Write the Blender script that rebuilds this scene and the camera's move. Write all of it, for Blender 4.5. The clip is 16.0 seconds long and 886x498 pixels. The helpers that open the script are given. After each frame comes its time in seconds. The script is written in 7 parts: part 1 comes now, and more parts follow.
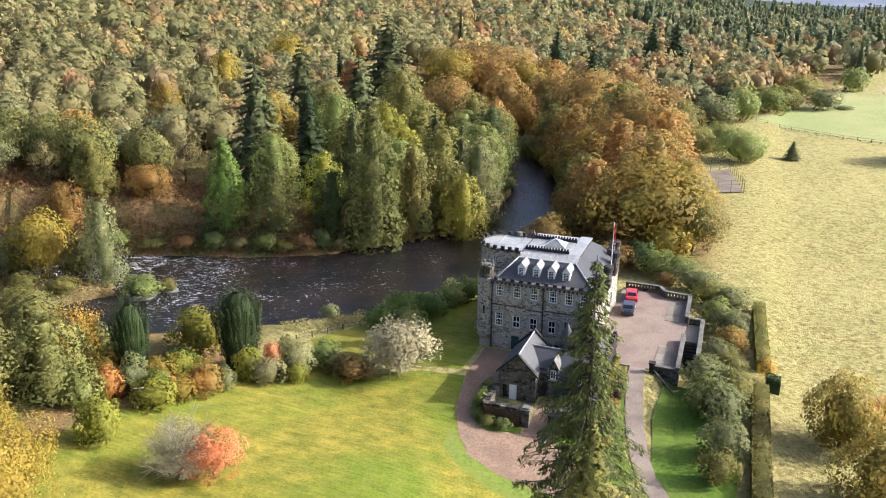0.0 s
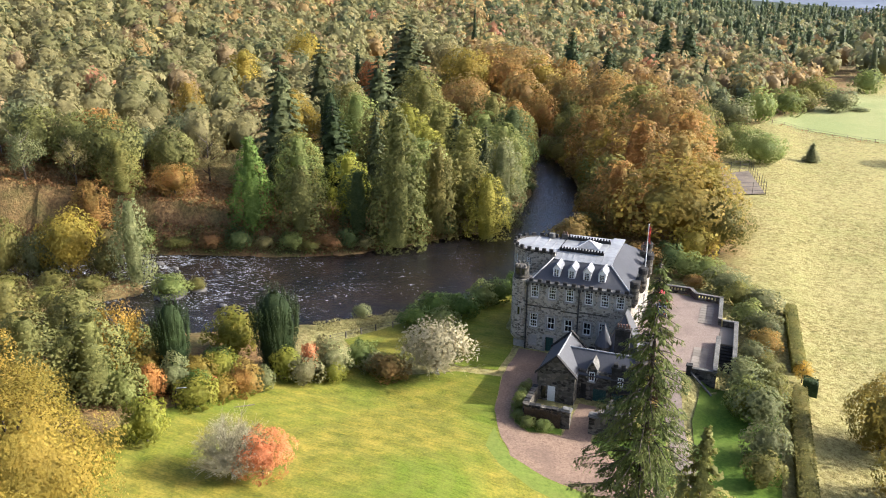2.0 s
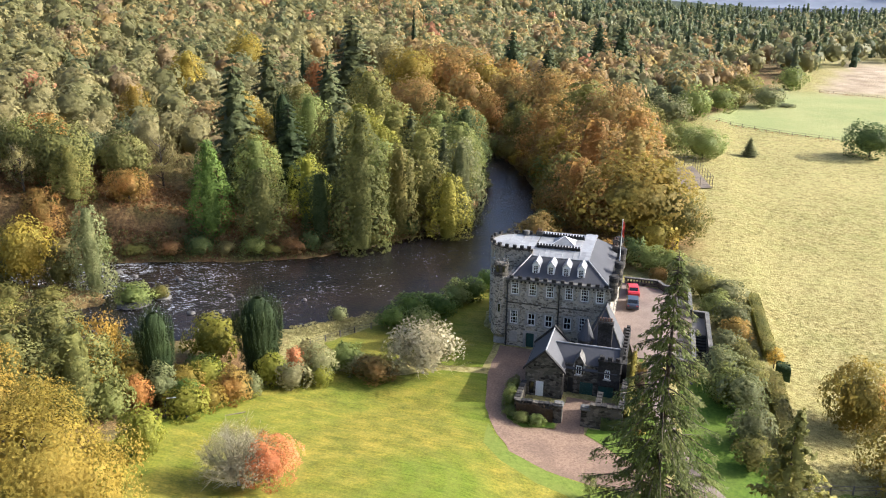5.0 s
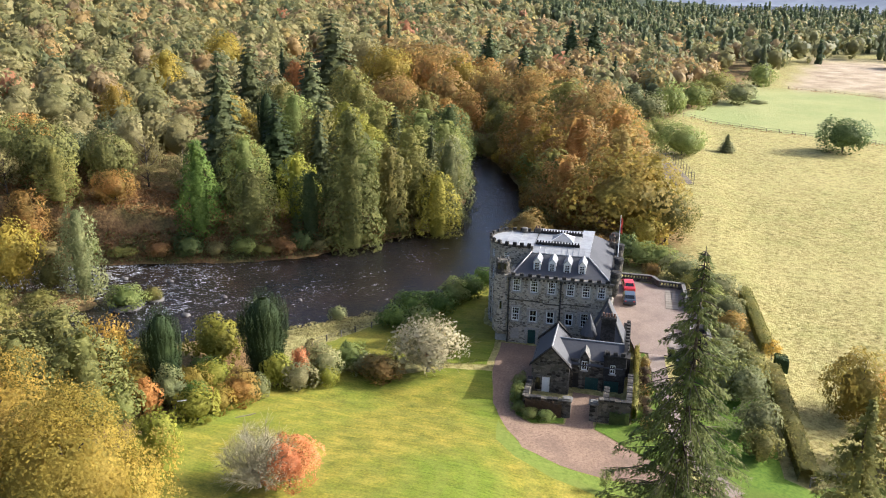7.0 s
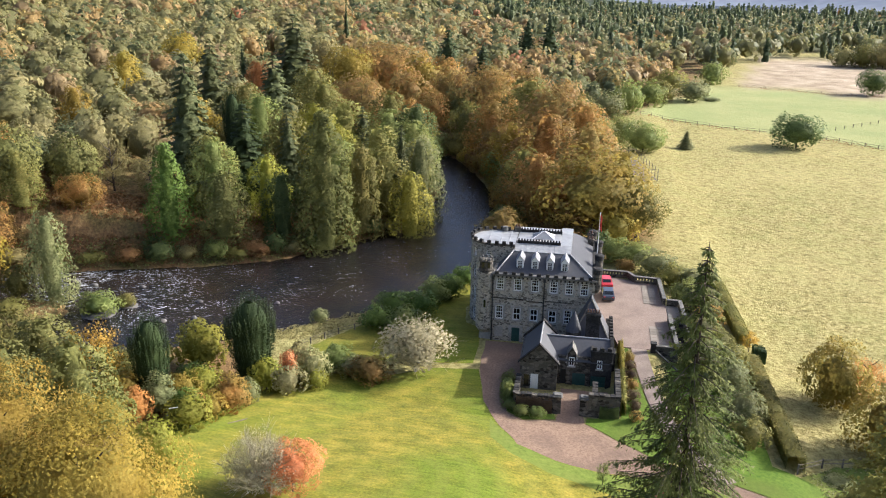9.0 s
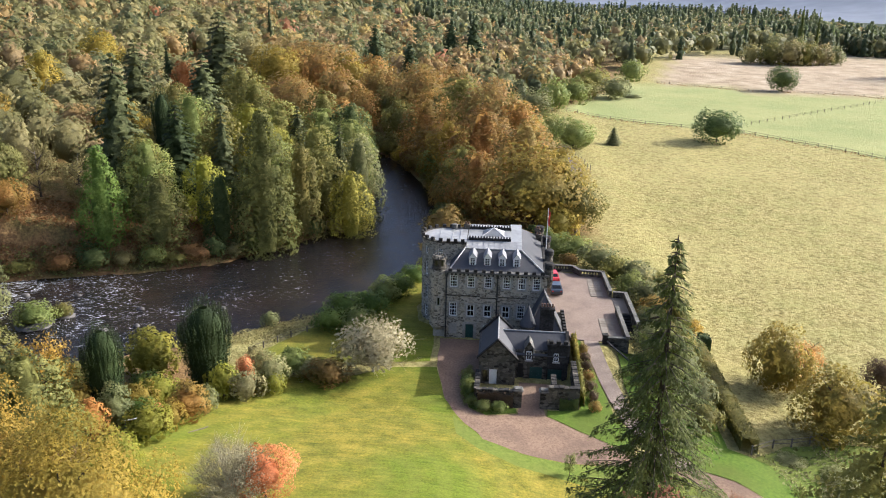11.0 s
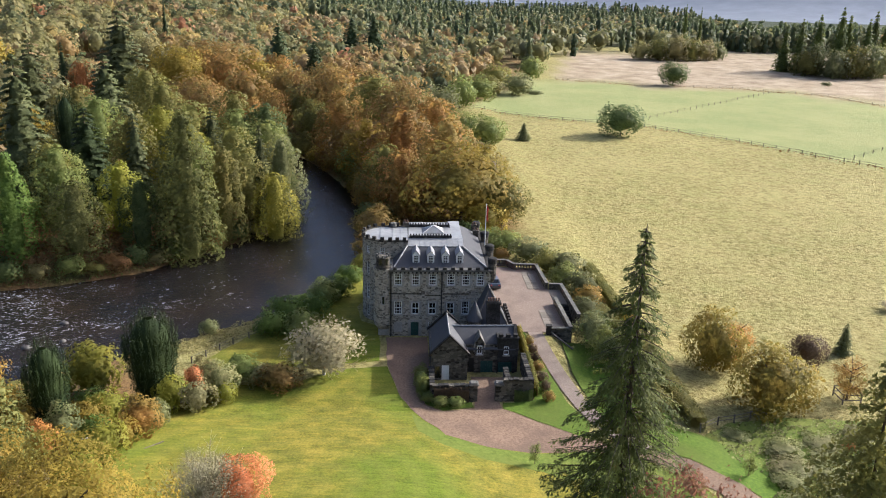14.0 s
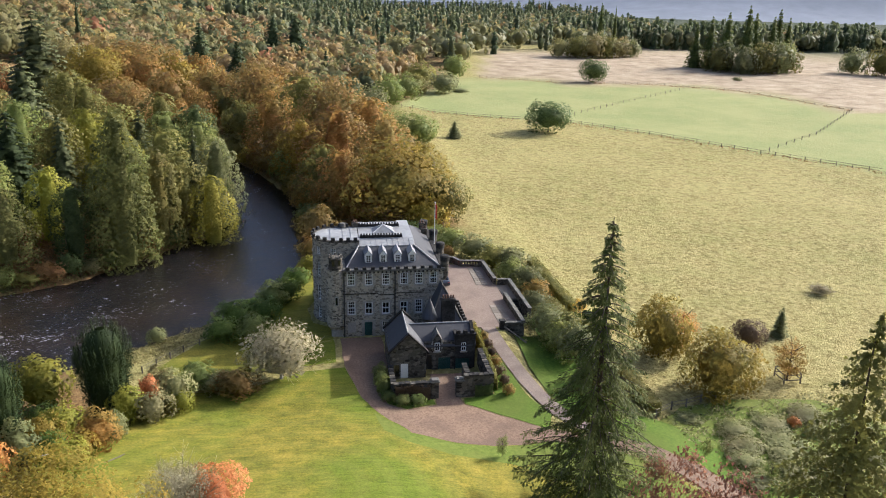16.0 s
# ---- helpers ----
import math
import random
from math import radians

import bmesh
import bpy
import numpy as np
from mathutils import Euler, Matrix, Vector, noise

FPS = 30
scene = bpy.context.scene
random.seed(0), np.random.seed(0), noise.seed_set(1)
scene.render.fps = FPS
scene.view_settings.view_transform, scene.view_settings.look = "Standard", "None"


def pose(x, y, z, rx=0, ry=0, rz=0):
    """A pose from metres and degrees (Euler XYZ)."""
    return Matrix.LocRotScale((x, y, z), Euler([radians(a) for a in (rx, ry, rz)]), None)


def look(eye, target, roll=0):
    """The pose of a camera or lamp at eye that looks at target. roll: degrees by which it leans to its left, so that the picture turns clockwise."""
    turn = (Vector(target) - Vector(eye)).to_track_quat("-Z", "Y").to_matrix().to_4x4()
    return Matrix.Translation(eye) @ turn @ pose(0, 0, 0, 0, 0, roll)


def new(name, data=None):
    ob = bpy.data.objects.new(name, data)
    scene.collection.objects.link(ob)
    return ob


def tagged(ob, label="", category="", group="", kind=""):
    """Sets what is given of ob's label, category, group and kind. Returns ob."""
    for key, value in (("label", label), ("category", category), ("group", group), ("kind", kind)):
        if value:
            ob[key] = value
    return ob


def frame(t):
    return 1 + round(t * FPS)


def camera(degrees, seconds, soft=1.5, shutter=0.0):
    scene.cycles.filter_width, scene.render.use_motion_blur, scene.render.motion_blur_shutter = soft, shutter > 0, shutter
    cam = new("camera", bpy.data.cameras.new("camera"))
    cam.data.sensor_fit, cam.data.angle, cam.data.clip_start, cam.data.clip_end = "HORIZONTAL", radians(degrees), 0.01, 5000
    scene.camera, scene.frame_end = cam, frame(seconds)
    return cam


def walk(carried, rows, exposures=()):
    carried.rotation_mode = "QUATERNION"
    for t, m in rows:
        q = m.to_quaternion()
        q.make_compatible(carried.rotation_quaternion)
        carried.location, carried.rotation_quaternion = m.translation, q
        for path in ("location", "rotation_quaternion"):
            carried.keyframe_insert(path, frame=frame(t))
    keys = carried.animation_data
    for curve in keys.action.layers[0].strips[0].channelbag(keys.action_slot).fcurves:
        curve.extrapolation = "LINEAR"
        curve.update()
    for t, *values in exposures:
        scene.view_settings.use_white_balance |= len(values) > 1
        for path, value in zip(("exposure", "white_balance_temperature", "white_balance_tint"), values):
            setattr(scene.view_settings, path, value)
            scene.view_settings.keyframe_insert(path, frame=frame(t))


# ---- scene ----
cam = camera(57.2, 16.0, 1.05)
PATH = [
    (0, (29.802, -92.808, 46.63), (29.122, -91.038, 45.995), 0.3),
    (0.5, (28.906, -93.168, 46.74), (28.225, -91.398, 46.105), 0.4),
    (1, (27.963, -93.56, 46.795), (27.279, -91.791, 46.159), 0.5),
    (1.5, (26.965, -93.946, 46.813), (26.279, -92.178, 46.177), 0.5),
    (2, (25.981, -94.343, 46.804), (25.294, -92.576, 46.168), 0.5),
    (2.5, (24.978, -94.807, 46.789), (24.322, -93.028, 46.153), 0.6),
    (3, (24.037, -95.25, 46.737), (23.402, -93.462, 46.102), 0.6),
    (3.5, (23.002, -95.621, 46.707), (22.389, -93.826, 46.073), 0.6),
    (4, (22.006, -95.988, 46.694), (21.425, -94.182, 46.059), 0.6),
    (4.2, (21.597, -96.118, 46.696), (21.032, -94.308, 46.062), 0.6),
    (6.5, (16.896, -97.672, 46.765), (16.42, -95.837, 46.129), 0.7),
    (7, (15.804, -97.989, 46.749), (15.357, -96.147, 46.112), 0.7),
    (7.5, (14.795, -98.293, 46.778), (14.372, -96.445, 46.141), 0.8),
    (8, (13.845, -98.583, 46.793), (13.448, -96.729, 46.156), 0.8),
    (8.5, (12.875, -98.805, 46.811), (12.504, -96.946, 46.174), 0.8),
    (9, (11.867, -99.065, 46.836), (11.535, -97.199, 46.199), 0.8),
    (11.5, (6.836, -99.854, 46.79), (6.74, -97.961, 46.153), 1.2),
    (12, (5.834, -99.942, 46.76), (5.78, -98.046, 46.123), 1.2),
    (12.5, (4.835, -99.999, 46.728), (4.825, -98.103, 46.092), 1.3),
    (13, (3.821, -100.058, 46.718), (3.851, -98.162, 46.082), 1.3),
    (13.5, (2.804, -100.12, 46.707), (2.872, -98.225, 46.072), 1.4),
    (14, (1.777, -100.081, 46.705), (1.889, -98.188, 46.069), 1.4),
    (14.5, (0.775, -100.116, 46.681), (0.935, -98.226, 46.047), 1.5),
    (15, (-0.248, -100.142, 46.663), (-0.036, -98.256, 46.03), 1.5),
    (15.5, (-1.291, -100.134, 46.664), (-1.026, -98.255, 46.031), 1.5),
    (16, (-2.3, -100.095, 46.672), (-1.996, -98.223, 46.038), 1.5),
]
walk(cam, [(t, look(eye, target, roll)) for t, eye, target, roll in PATH], [(0, 1.30, 5650, 12), (7, 1.24, 5650, 12), (11, 1.08, 5650, 12), (16, 0.86, 5650, 12)])

# ---- world and sun ----
SUN = Vector((0.80, 0.35, 0.49)).normalized()
world = bpy.data.worlds.new("world")
scene.world = world
world.use_nodes = True
wn = world.node_tree.nodes
sky = wn.new("ShaderNodeTexSky")
sky.sky_type, sky.sun_disc = "NISHITA", False
sky.sun_elevation, sky.sun_rotation = math.asin(SUN.z), math.atan2(SUN.x, SUN.y)
sky.air_density, sky.dust_density, sky.ozone_density = 0.7, 5.0, 0.5
wn["Background"].inputs["Strength"].default_value = 0.15
world.node_tree.links.new(sky.outputs[0], wn["Background"].inputs["Color"])
sun = new("sun", bpy.data.lights.new("sun", "SUN"))
sun.data.energy, sun.data.angle, sun.data.color = 4.0, radians(0.6), (1.0, 0.92, 0.78)
sun.matrix_world = look(SUN * 300, (0, 0, 0))


# ---- materials ----
def shader(name):
    m = bpy.data.materials.new(name)
    m.use_nodes = True
    t = m.node_tree
    return m, t, t.nodes["Principled BSDF"], t.nodes["Material Output"]


def node(t, kind, **values):
    n = t.nodes.new(kind)
    for key, v in values.items():
        n.inputs[key.replace("_", " ")].default_value = v
    return n


def noise_at(t, scale, detail=4.0, rough=0.6, coords=None):
    n = node(t, "ShaderNodeTexNoise", Scale=scale, Detail=detail, Roughness=rough)
    src = coords or t.nodes.new("ShaderNodeNewGeometry").outputs["Position"]
    t.links.new(src, n.inputs["Vector"])
    return n.outputs["Fac"]


def ramp(t, fac, stops):
    r = t.nodes.new("ShaderNodeValToRGB")
    e = r.color_ramp.elements
    while len(e) < len(stops):
        e.new(0.5)
    for el, (p, c) in zip(e, stops):
        el.position, el.color = p, (*c, 1)
    t.links.new(fac, r.inputs[0])
    return r.outputs[0]


def mix(t, fac, a, b, kind="MIX"):
    n = t.nodes.new("ShaderNodeMix")
    n.data_type, n.blend_type = "RGBA", kind
    for i, v in ((0, fac), (6, a), (7, b)):
        if isinstance(v, (int, float)):
            n.inputs[i].default_value = v
        elif isinstance(v, tuple):
            n.inputs[i].default_value = (*v, 1)
        else:
            t.links.new(v, n.inputs[i])
    return n.outputs[2]


def bump(t, b, h, strength, dist):
    n = node(t, "ShaderNodeBump", Strength=strength, Distance=dist)
    t.links.new(h, n.inputs["Height"])
    t.links.new(n.outputs[0], b.inputs["Normal"])


def surface(name, dark, light, scale, rough=0.85, big=0.08, relief=0.02, metal=0.0, tint=None, per_object=0.0):
    """A worn plain surface: grain at one scale, stains at a larger one."""
    m, t, b, _ = shader(name)
    fine, wide = noise_at(t, scale, 6.0, 0.65), noise_at(t, big, 4.0)
    c = ramp(t, fine, [(0.3, dark), (0.7, light)])
    shade = tint or tuple(v * 0.65 for v in dark)
    c = mix(t, ramp(t, wide, [(0.42, (0, 0, 0)), (0.68, (0.7, 0.7, 0.7))]), c, shade)
    if per_object:
        r = t.nodes.new("ShaderNodeObjectInfo").outputs["Random"]
        c = mix(t, per_object, c, ramp(t, r, [(0.0, dark), (1.0, light)]))
    t.links.new(c, b.inputs["Base Color"])
    b.inputs["Roughness"].default_value, b.inputs["Metallic"].default_value = rough, metal
    b.inputs["Specular IOR Level"].default_value = 0.15 if rough > 0.75 else 0.4
    if relief:
        bump(t, b, fine, 0.6, relief)
    return m


def foliage(name, a, b_, c, gloss=0.55, through_light=0.48, other=None, mass=False):
    """Leaves of three tones, a little light coming through them."""
    m, t, b, out = shader(name)
    isl = t.nodes.new("ShaderNodeNewGeometry").outputs["Random Per Island"]
    obj = t.nodes.new("ShaderNodeObjectInfo").outputs["Random"]
    if mass:
        tone = t.nodes.new("ShaderNodeAttribute")
        tone.attribute_name = "tone"
        blend = t.nodes.new("ShaderNodeMix")
        blend.inputs[0].default_value = 0.12
        t.links.new(tone.outputs["Fac"], blend.inputs[2])
        t.links.new(isl, blend.inputs[3])
        isl = blend.outputs[0]
    else:
        blend = t.nodes.new("ShaderNodeMix")
        blend.inputs[0].default_value = 0.25
        spread = node(t, "ShaderNodeMapRange")
        spread.inputs[1].default_value, spread.inputs[2].default_value = 0.3, 0.7
        t.links.new(noise_at(t, 0.40, 2.0), spread.inputs[0])
        t.links.new(spread.outputs[0], blend.inputs[2])
        t.links.new(isl, blend.inputs[3])
        isl = blend.outputs[0]
    col = ramp(t, isl, [(0.0, a), (0.5, b_), (1.0, c)])
    wide = noise_at(t, 0.22, 3.0)
    col = mix(t, ramp(t, wide, [(0.40, (0, 0, 0)), (0.60, (0.5, 0.5, 0.5) if other else (0.3, 0.3, 0.3))]), col, other or a)
    grain = noise_at(t, 2.9, 5.0, 0.72)
    col = mix(t, 1.0, col, ramp(t, grain, [(0.30, (0.76, 0.76, 0.76)), (0.5, (1.0, 1.0, 1.0)), (0.68, (1.28, 1.28, 1.28))]), "MULTIPLY")
    bump(t, b, grain, 0.4, 0.2)
    hue = t.nodes.new("ShaderNodeHueSaturation")
    for lo, hi, key in ((0.492, 0.508, "Hue"), (0.86, 1.12, "Value")):
        k = node(t, "ShaderNodeMapRange")
        k.inputs[3].default_value, k.inputs[4].default_value = lo, hi
        t.links.new(obj, k.inputs[0])
        t.links.new(k.outputs[0], hue.inputs[key])
    t.links.new(col, hue.inputs["Color"])
    t.links.new(hue.outputs[0], b.inputs["Base Color"])
    b.inputs["Roughness"].default_value = gloss
    b.inputs["Specular IOR Level"].default_value = 0.12
    tr = t.nodes.new("ShaderNodeBsdfTranslucent")
    t.links.new(hue.outputs[0], tr.inputs["Color"])
    ms = t.nodes.new("ShaderNodeMixShader")
    ms.inputs[0].default_value = through_light
    t.links.new(b.outputs[0], ms.inputs[1])
    t.links.new(tr.outputs[0], ms.inputs[2])
    t.links.new(ms.outputs[0], out.inputs["Surface"])
    return m


LEAF = {
    "green": foliage("leaf_green", (0.118, 0.147, 0.038), (0.186, 0.218, 0.061), (0.285, 0.307, 0.092), other=(0.236, 0.236, 0.065)),
    "dark": foliage("leaf_dark_green", (0.062, 0.088, 0.029), (0.112, 0.144, 0.045), (0.174, 0.201, 0.065)),
    "olive": foliage("leaf_olive", (0.120, 0.118, 0.032), (0.195, 0.182, 0.048), (0.285, 0.240, 0.068)),
    "lime": foliage("leaf_yellow_green", (0.150, 0.160, 0.024), (0.255, 0.245, 0.036), (0.360, 0.320, 0.052)),
    "gold": foliage("leaf_gold", (0.218, 0.156, 0.026), (0.314, 0.224, 0.037), (0.410, 0.298, 0.054), other=(0.180, 0.164, 0.033)),
    "amber": foliage("leaf_amber", (0.235, 0.115, 0.032), (0.350, 0.190, 0.050), (0.450, 0.265, 0.080), other=(0.165, 0.165, 0.040)),
    "bronze": foliage("leaf_bronze", (0.215, 0.122, 0.040), (0.300, 0.180, 0.055), (0.400, 0.260, 0.085), other=(0.140, 0.150, 0.040)),
    "orange": foliage("leaf_orange", (0.340, 0.145, 0.048), (0.480, 0.225, 0.070), (0.580, 0.310, 0.105)),
    "coral": foliage("leaf_coral", (0.430, 0.150, 0.060), (0.590, 0.235, 0.100), (0.700, 0.340, 0.160)),
    "russet": foliage("leaf_russet", (0.085, 0.060, 0.036), (0.145, 0.100, 0.058), (0.210, 0.150, 0.085)),
    "pale": foliage("leaf_pale_grey", (0.260, 0.225, 0.120), (0.410, 0.360, 0.215), (0.560, 0.505, 0.330)),
    "grey": foliage("leaf_grey_green", (0.120, 0.130, 0.050), (0.200, 0.206, 0.084), (0.295, 0.288, 0.122)),
    "needle": foliage("needle_dark", (0.035, 0.053, 0.021), (0.068, 0.088, 0.033), (0.112, 0.124, 0.047), 0.6, 0.3),
    "spruce": foliage("needle_spruce", (0.055, 0.074, 0.018), (0.120, 0.145, 0.034), (0.240, 0.250, 0.070), 0.6, 0.35),
    "fir": foliage("needle_fir", (0.062, 0.073, 0.028), (0.109, 0.120, 0.045), (0.180, 0.183, 0.071), 0.6, 0.3),
    "pine": foliage("needle_pine", (0.092, 0.096, 0.030), (0.160, 0.158, 0.044), (0.250, 0.236, 0.070), 0.6, 0.35),
    "lichen": foliage("lichened_twig", (0.330, 0.300, 0.185), (0.500, 0.460, 0.300), (0.640, 0.600, 0.420)),
    "yellow": foliage("leaf_bright_gold", (0.360, 0.220, 0.035), (0.500, 0.330, 0.050), (0.600, 0.420, 0.080)),
    "yew": foliage("needle_yew", (0.018, 0.030, 0.010), (0.036, 0.054, 0.017), (0.066, 0.088, 0.030), 0.7, 0.2),
    "birch": foliage("leaf_birch", (0.190, 0.165, 0.062), (0.290, 0.250, 0.095), (0.380, 0.320, 0.130)),
    "bramble": foliage("leaf_bramble", (0.150, 0.160, 0.060), (0.260, 0.260, 0.105), (0.380, 0.360, 0.170), other=(0.330, 0.285, 0.140)),
    "bright": foliage("leaf_bright_green", (0.075, 0.115, 0.024), (0.130, 0.180, 0.036), (0.205, 0.250, 0.055)),
    "cedar": foliage("leaf_cedar", (0.085, 0.095, 0.028), (0.150, 0.158, 0.046), (0.230, 0.225, 0.070)),
    "willow": foliage("leaf_willow", (0.170, 0.160, 0.030), (0.275, 0.240, 0.044), (0.390, 0.325, 0.062)),
    "copper": foliage("leaf_copper", (0.170, 0.075, 0.045), (0.270, 0.130, 0.075), (0.360, 0.190, 0.110)),
    "russet_gold": foliage("leaf_russet_gold", (0.190, 0.140, 0.030), (0.290, 0.205, 0.042), (0.390, 0.275, 0.062), other=(0.150, 0.150, 0.034)),
    "bracken": foliage("bracken", (0.160, 0.085, 0.036), (0.280, 0.155, 0.058), (0.360, 0.225, 0.085)),
}
# woodland tones: blue and brightness raised to put some distance haze into them
WOOD_LEAF = [foliage("wood_" + k, *tones, mass=True) for k, *tones in (
    ("birch", (0.198, 0.170, 0.072), (0.232, 0.197, 0.084), (0.262, 0.219, 0.098)),
    ("olive", (0.160, 0.148, 0.060), (0.190, 0.173, 0.070), (0.216, 0.190, 0.082)),
    ("green", (0.094, 0.103, 0.047), (0.131, 0.139, 0.060), (0.166, 0.162, 0.072)),
    ("gold", (0.279, 0.205, 0.074), (0.344, 0.250, 0.088), (0.364, 0.278, 0.105)),
    ("amber", (0.236, 0.152, 0.066), (0.303, 0.197, 0.081), (0.319, 0.223, 0.091)),
    ("bronze", (0.202, 0.140, 0.074), (0.261, 0.185, 0.091), (0.283, 0.208, 0.105)),
    ("grey", (0.165, 0.156, 0.072), (0.196, 0.184, 0.086), (0.219, 0.203, 0.098)),
    ("orange", (0.279, 0.129, 0.074), (0.365, 0.174, 0.091), (0.372, 0.203, 0.111)),
    ("needle", (0.059, 0.078, 0.037), (0.088, 0.108, 0.048), (0.115, 0.128, 0.059)),
    ("spruce", (0.079, 0.096, 0.043), (0.117, 0.133, 0.057), (0.148, 0.153, 0.069)))]
BARK = surface("bark", (0.05, 0.04, 0.03), (0.13, 0.105, 0.08), 6.0, 0.9, 0.6, 0.03)
BIRCH_BARK = surface("pale_bark", (0.22, 0.20, 0.17), (0.42, 0.39, 0.35), 5.0, 0.8, 0.8, 0.02)


def stone_wall(name, dark, light, joint, scale=1.9, moss=(0.05, 0.05, 0.03)):
    """Coursed rubble: uneven stones with sunk joints, dark weathering in runs."""
    m, t, b, _ = shader(name)
    geo = t.nodes.new("ShaderNodeNewGeometry")
    mp = t.nodes.new("ShaderNodeMapping")
    mp.inputs["Scale"].default_value = (1.0, 1.0, 1.7)
    t.links.new(geo.outputs["Position"], mp.inputs[0])
    cells = t.nodes.new("ShaderNodeTexVoronoi")
    cells.inputs["Scale"].default_value = scale
    edge = t.nodes.new("ShaderNodeTexVoronoi")
    edge.feature = "DISTANCE_TO_EDGE"
    edge.inputs["Scale"].default_value = scale
    for v in (cells, edge):
        t.links.new(mp.outputs[0], v.inputs["Vector"])
    sep = t.nodes.new("ShaderNodeSeparateColor")
    t.links.new(cells.outputs["Color"], sep.inputs[0])
    mid = tuple((p + q) / 2 for p, q in zip(dark, light))
    c = ramp(t, sep.outputs[0], [(0.0, dark), (0.55, mid), (1.0, light)])
    grain = noise_at(t, 14.0, 5.0)
    c = mix(t, 0.5, c, ramp(t, grain, [(0.3, tuple(0.5 * v for v in mid)), (0.75, tuple(1.25 * v for v in light))]), "OVERLAY")
    gap = ramp(t, edge.outputs["Distance"], [(0.02, (1, 1, 1)), (0.09, (0, 0, 0))])
    c = mix(t, gap, c, joint)
    c = mix(t, ramp(t, noise_at(t, 0.35, 5.0), [(0.52, (0, 0, 0)), (0.78, (0.2, 0.2, 0.2))]), c, moss)
    t.links.new(c, b.inputs["Base Color"])
    b.inputs["Roughness"].default_value = 0.9
    b.inputs["Specular IOR Level"].default_value = 0.2
    bump(t, b, ramp(t, edge.outputs["Distance"], [(0.0, (0, 0, 0)), (0.12, (1, 1, 1))]), 0.7, 0.04)
    return m


STONE = stone_wall("rubble_stone", (0.098, 0.089, 0.074), (0.485, 0.442, 0.366), (0.395, 0.36, 0.297), 2.3)
DARK_STONE = stone_wall("weathered_stone", (0.022, 0.020, 0.017), (0.23, 0.205, 0.165), (0.075, 0.068, 0.056))
ASHLAR = surface("dressed_stone", (0.25, 0.235, 0.205), (0.41, 0.385, 0.34), 5.0, 0.85, 0.5, 0.01)
BLACK_STONE = surface("sooted_stone", (0.014, 0.013, 0.012), (0.06, 0.056, 0.05), 4.0, 0.9, 0.7, 0.02)
COPING = surface("coping_stone", (0.07, 0.066, 0.058), (0.20, 0.19, 0.165), 4.0, 0.85, 0.6, 0.015)
LEAD = surface("lead_roof", (0.25, 0.248, 0.235), (0.40, 0.395, 0.375), 1.6, 0.45, 0.25, 0.004, 0.25)
SLATE = surface("slate", (0.036, 0.036, 0.039), (0.078, 0.077, 0.080), 3.0, 0.62, 0.3, 0.01, 0.0, None, 0.6)
WHITE = surface("white_paint", (0.62, 0.61, 0.58), (0.80, 0.79, 0.76), 6.0, 0.45, 0.8, 0.0, 0.0, (0.6, 0.59, 0.55))
GREEN_PAINT = surface("green_paint", (0.012, 0.055, 0.048), (0.03, 0.085, 0.075), 5.0, 0.45, 0.7, 0.0)
IRON = surface("black_iron", (0.012, 0.012, 0.012), (0.04, 0.04, 0.04), 8.0, 0.5, 1.0, 0.0)
TIMBER = surface("grey_timber", (0.10, 0.085, 0.065), (0.24, 0.205, 0.16), 9.0, 0.85, 0.8, 0.01)
POTS = surface("clay_pot", (0.10, 0.06, 0.045), (0.22, 0.13, 0.09), 8.0, 0.8, 1.0, 0.0)


def glass_mat():
    m, t, b, _ = shader("window_glass")
    b.inputs["Base Color"].default_value = (0.012, 0.014, 0.016, 1)
    b.inputs["Roughness"].default_value = 0.08
    bump(t, b, noise_at(t, 1.5), 0.12, 0.01)
    return m


GLASS = glass_mat()


# ---- the land ----
RIVER = [(-160, -84), (-110, -58), (-74, -36), (-58, -22), (-42, -9), (-29, 0), (-18, 9), (-10, 22), (-5, 38), (-4, 60), (-8, 84), (-18, 112), (-32, 137), (-60, 160), (-100, 178),
         (-105, 166), (-66, 148), (-38, 131), (-26, 100), (-22, 84), (-22, 56), (-33, 43), (-41, 32), (-50, 27), (-64, 22), (-80, 16), (-110, -4), (-160, -36)]
SPIT = [(-108, -34), (-72, -19), (-69, -14), (-67, -8), (-65, -2.5), (-61, 1), (-66, 6), (-75, 5.5), (-82, 2.5), (-86, -1), (-108, -8)]


def poly_dist(px, py, poly):
    """Distance to a polygon's outline, negative inside it."""
    p = np.asarray(poly, float)
    q = np.roll(p, -1, 0)
    best = np.full(px.shape, 1e9)
    odd = np.zeros(px.shape, bool)
    for (ax, ay), (bx, by) in zip(p, q):
        dx, dy = bx - ax, by - ay
        s = np.clip(((px - ax) * dx + (py - ay) * dy) / (dx * dx + dy * dy), 0, 1)
        best = np.minimum(best, np.hypot(px - ax - s * dx, py - ay - s * dy))
        cross = (ay > py) != (by > py)
        odd ^= cross & (px < ax + (py - ay) / (dy if dy else 1e-9) * dx)
    return np.where(odd, -best, best)


def smooth(a, b, v):
    s = np.clip((v - a) / (b - a), 0, 1)
    return s * s * (3 - 2 * s)


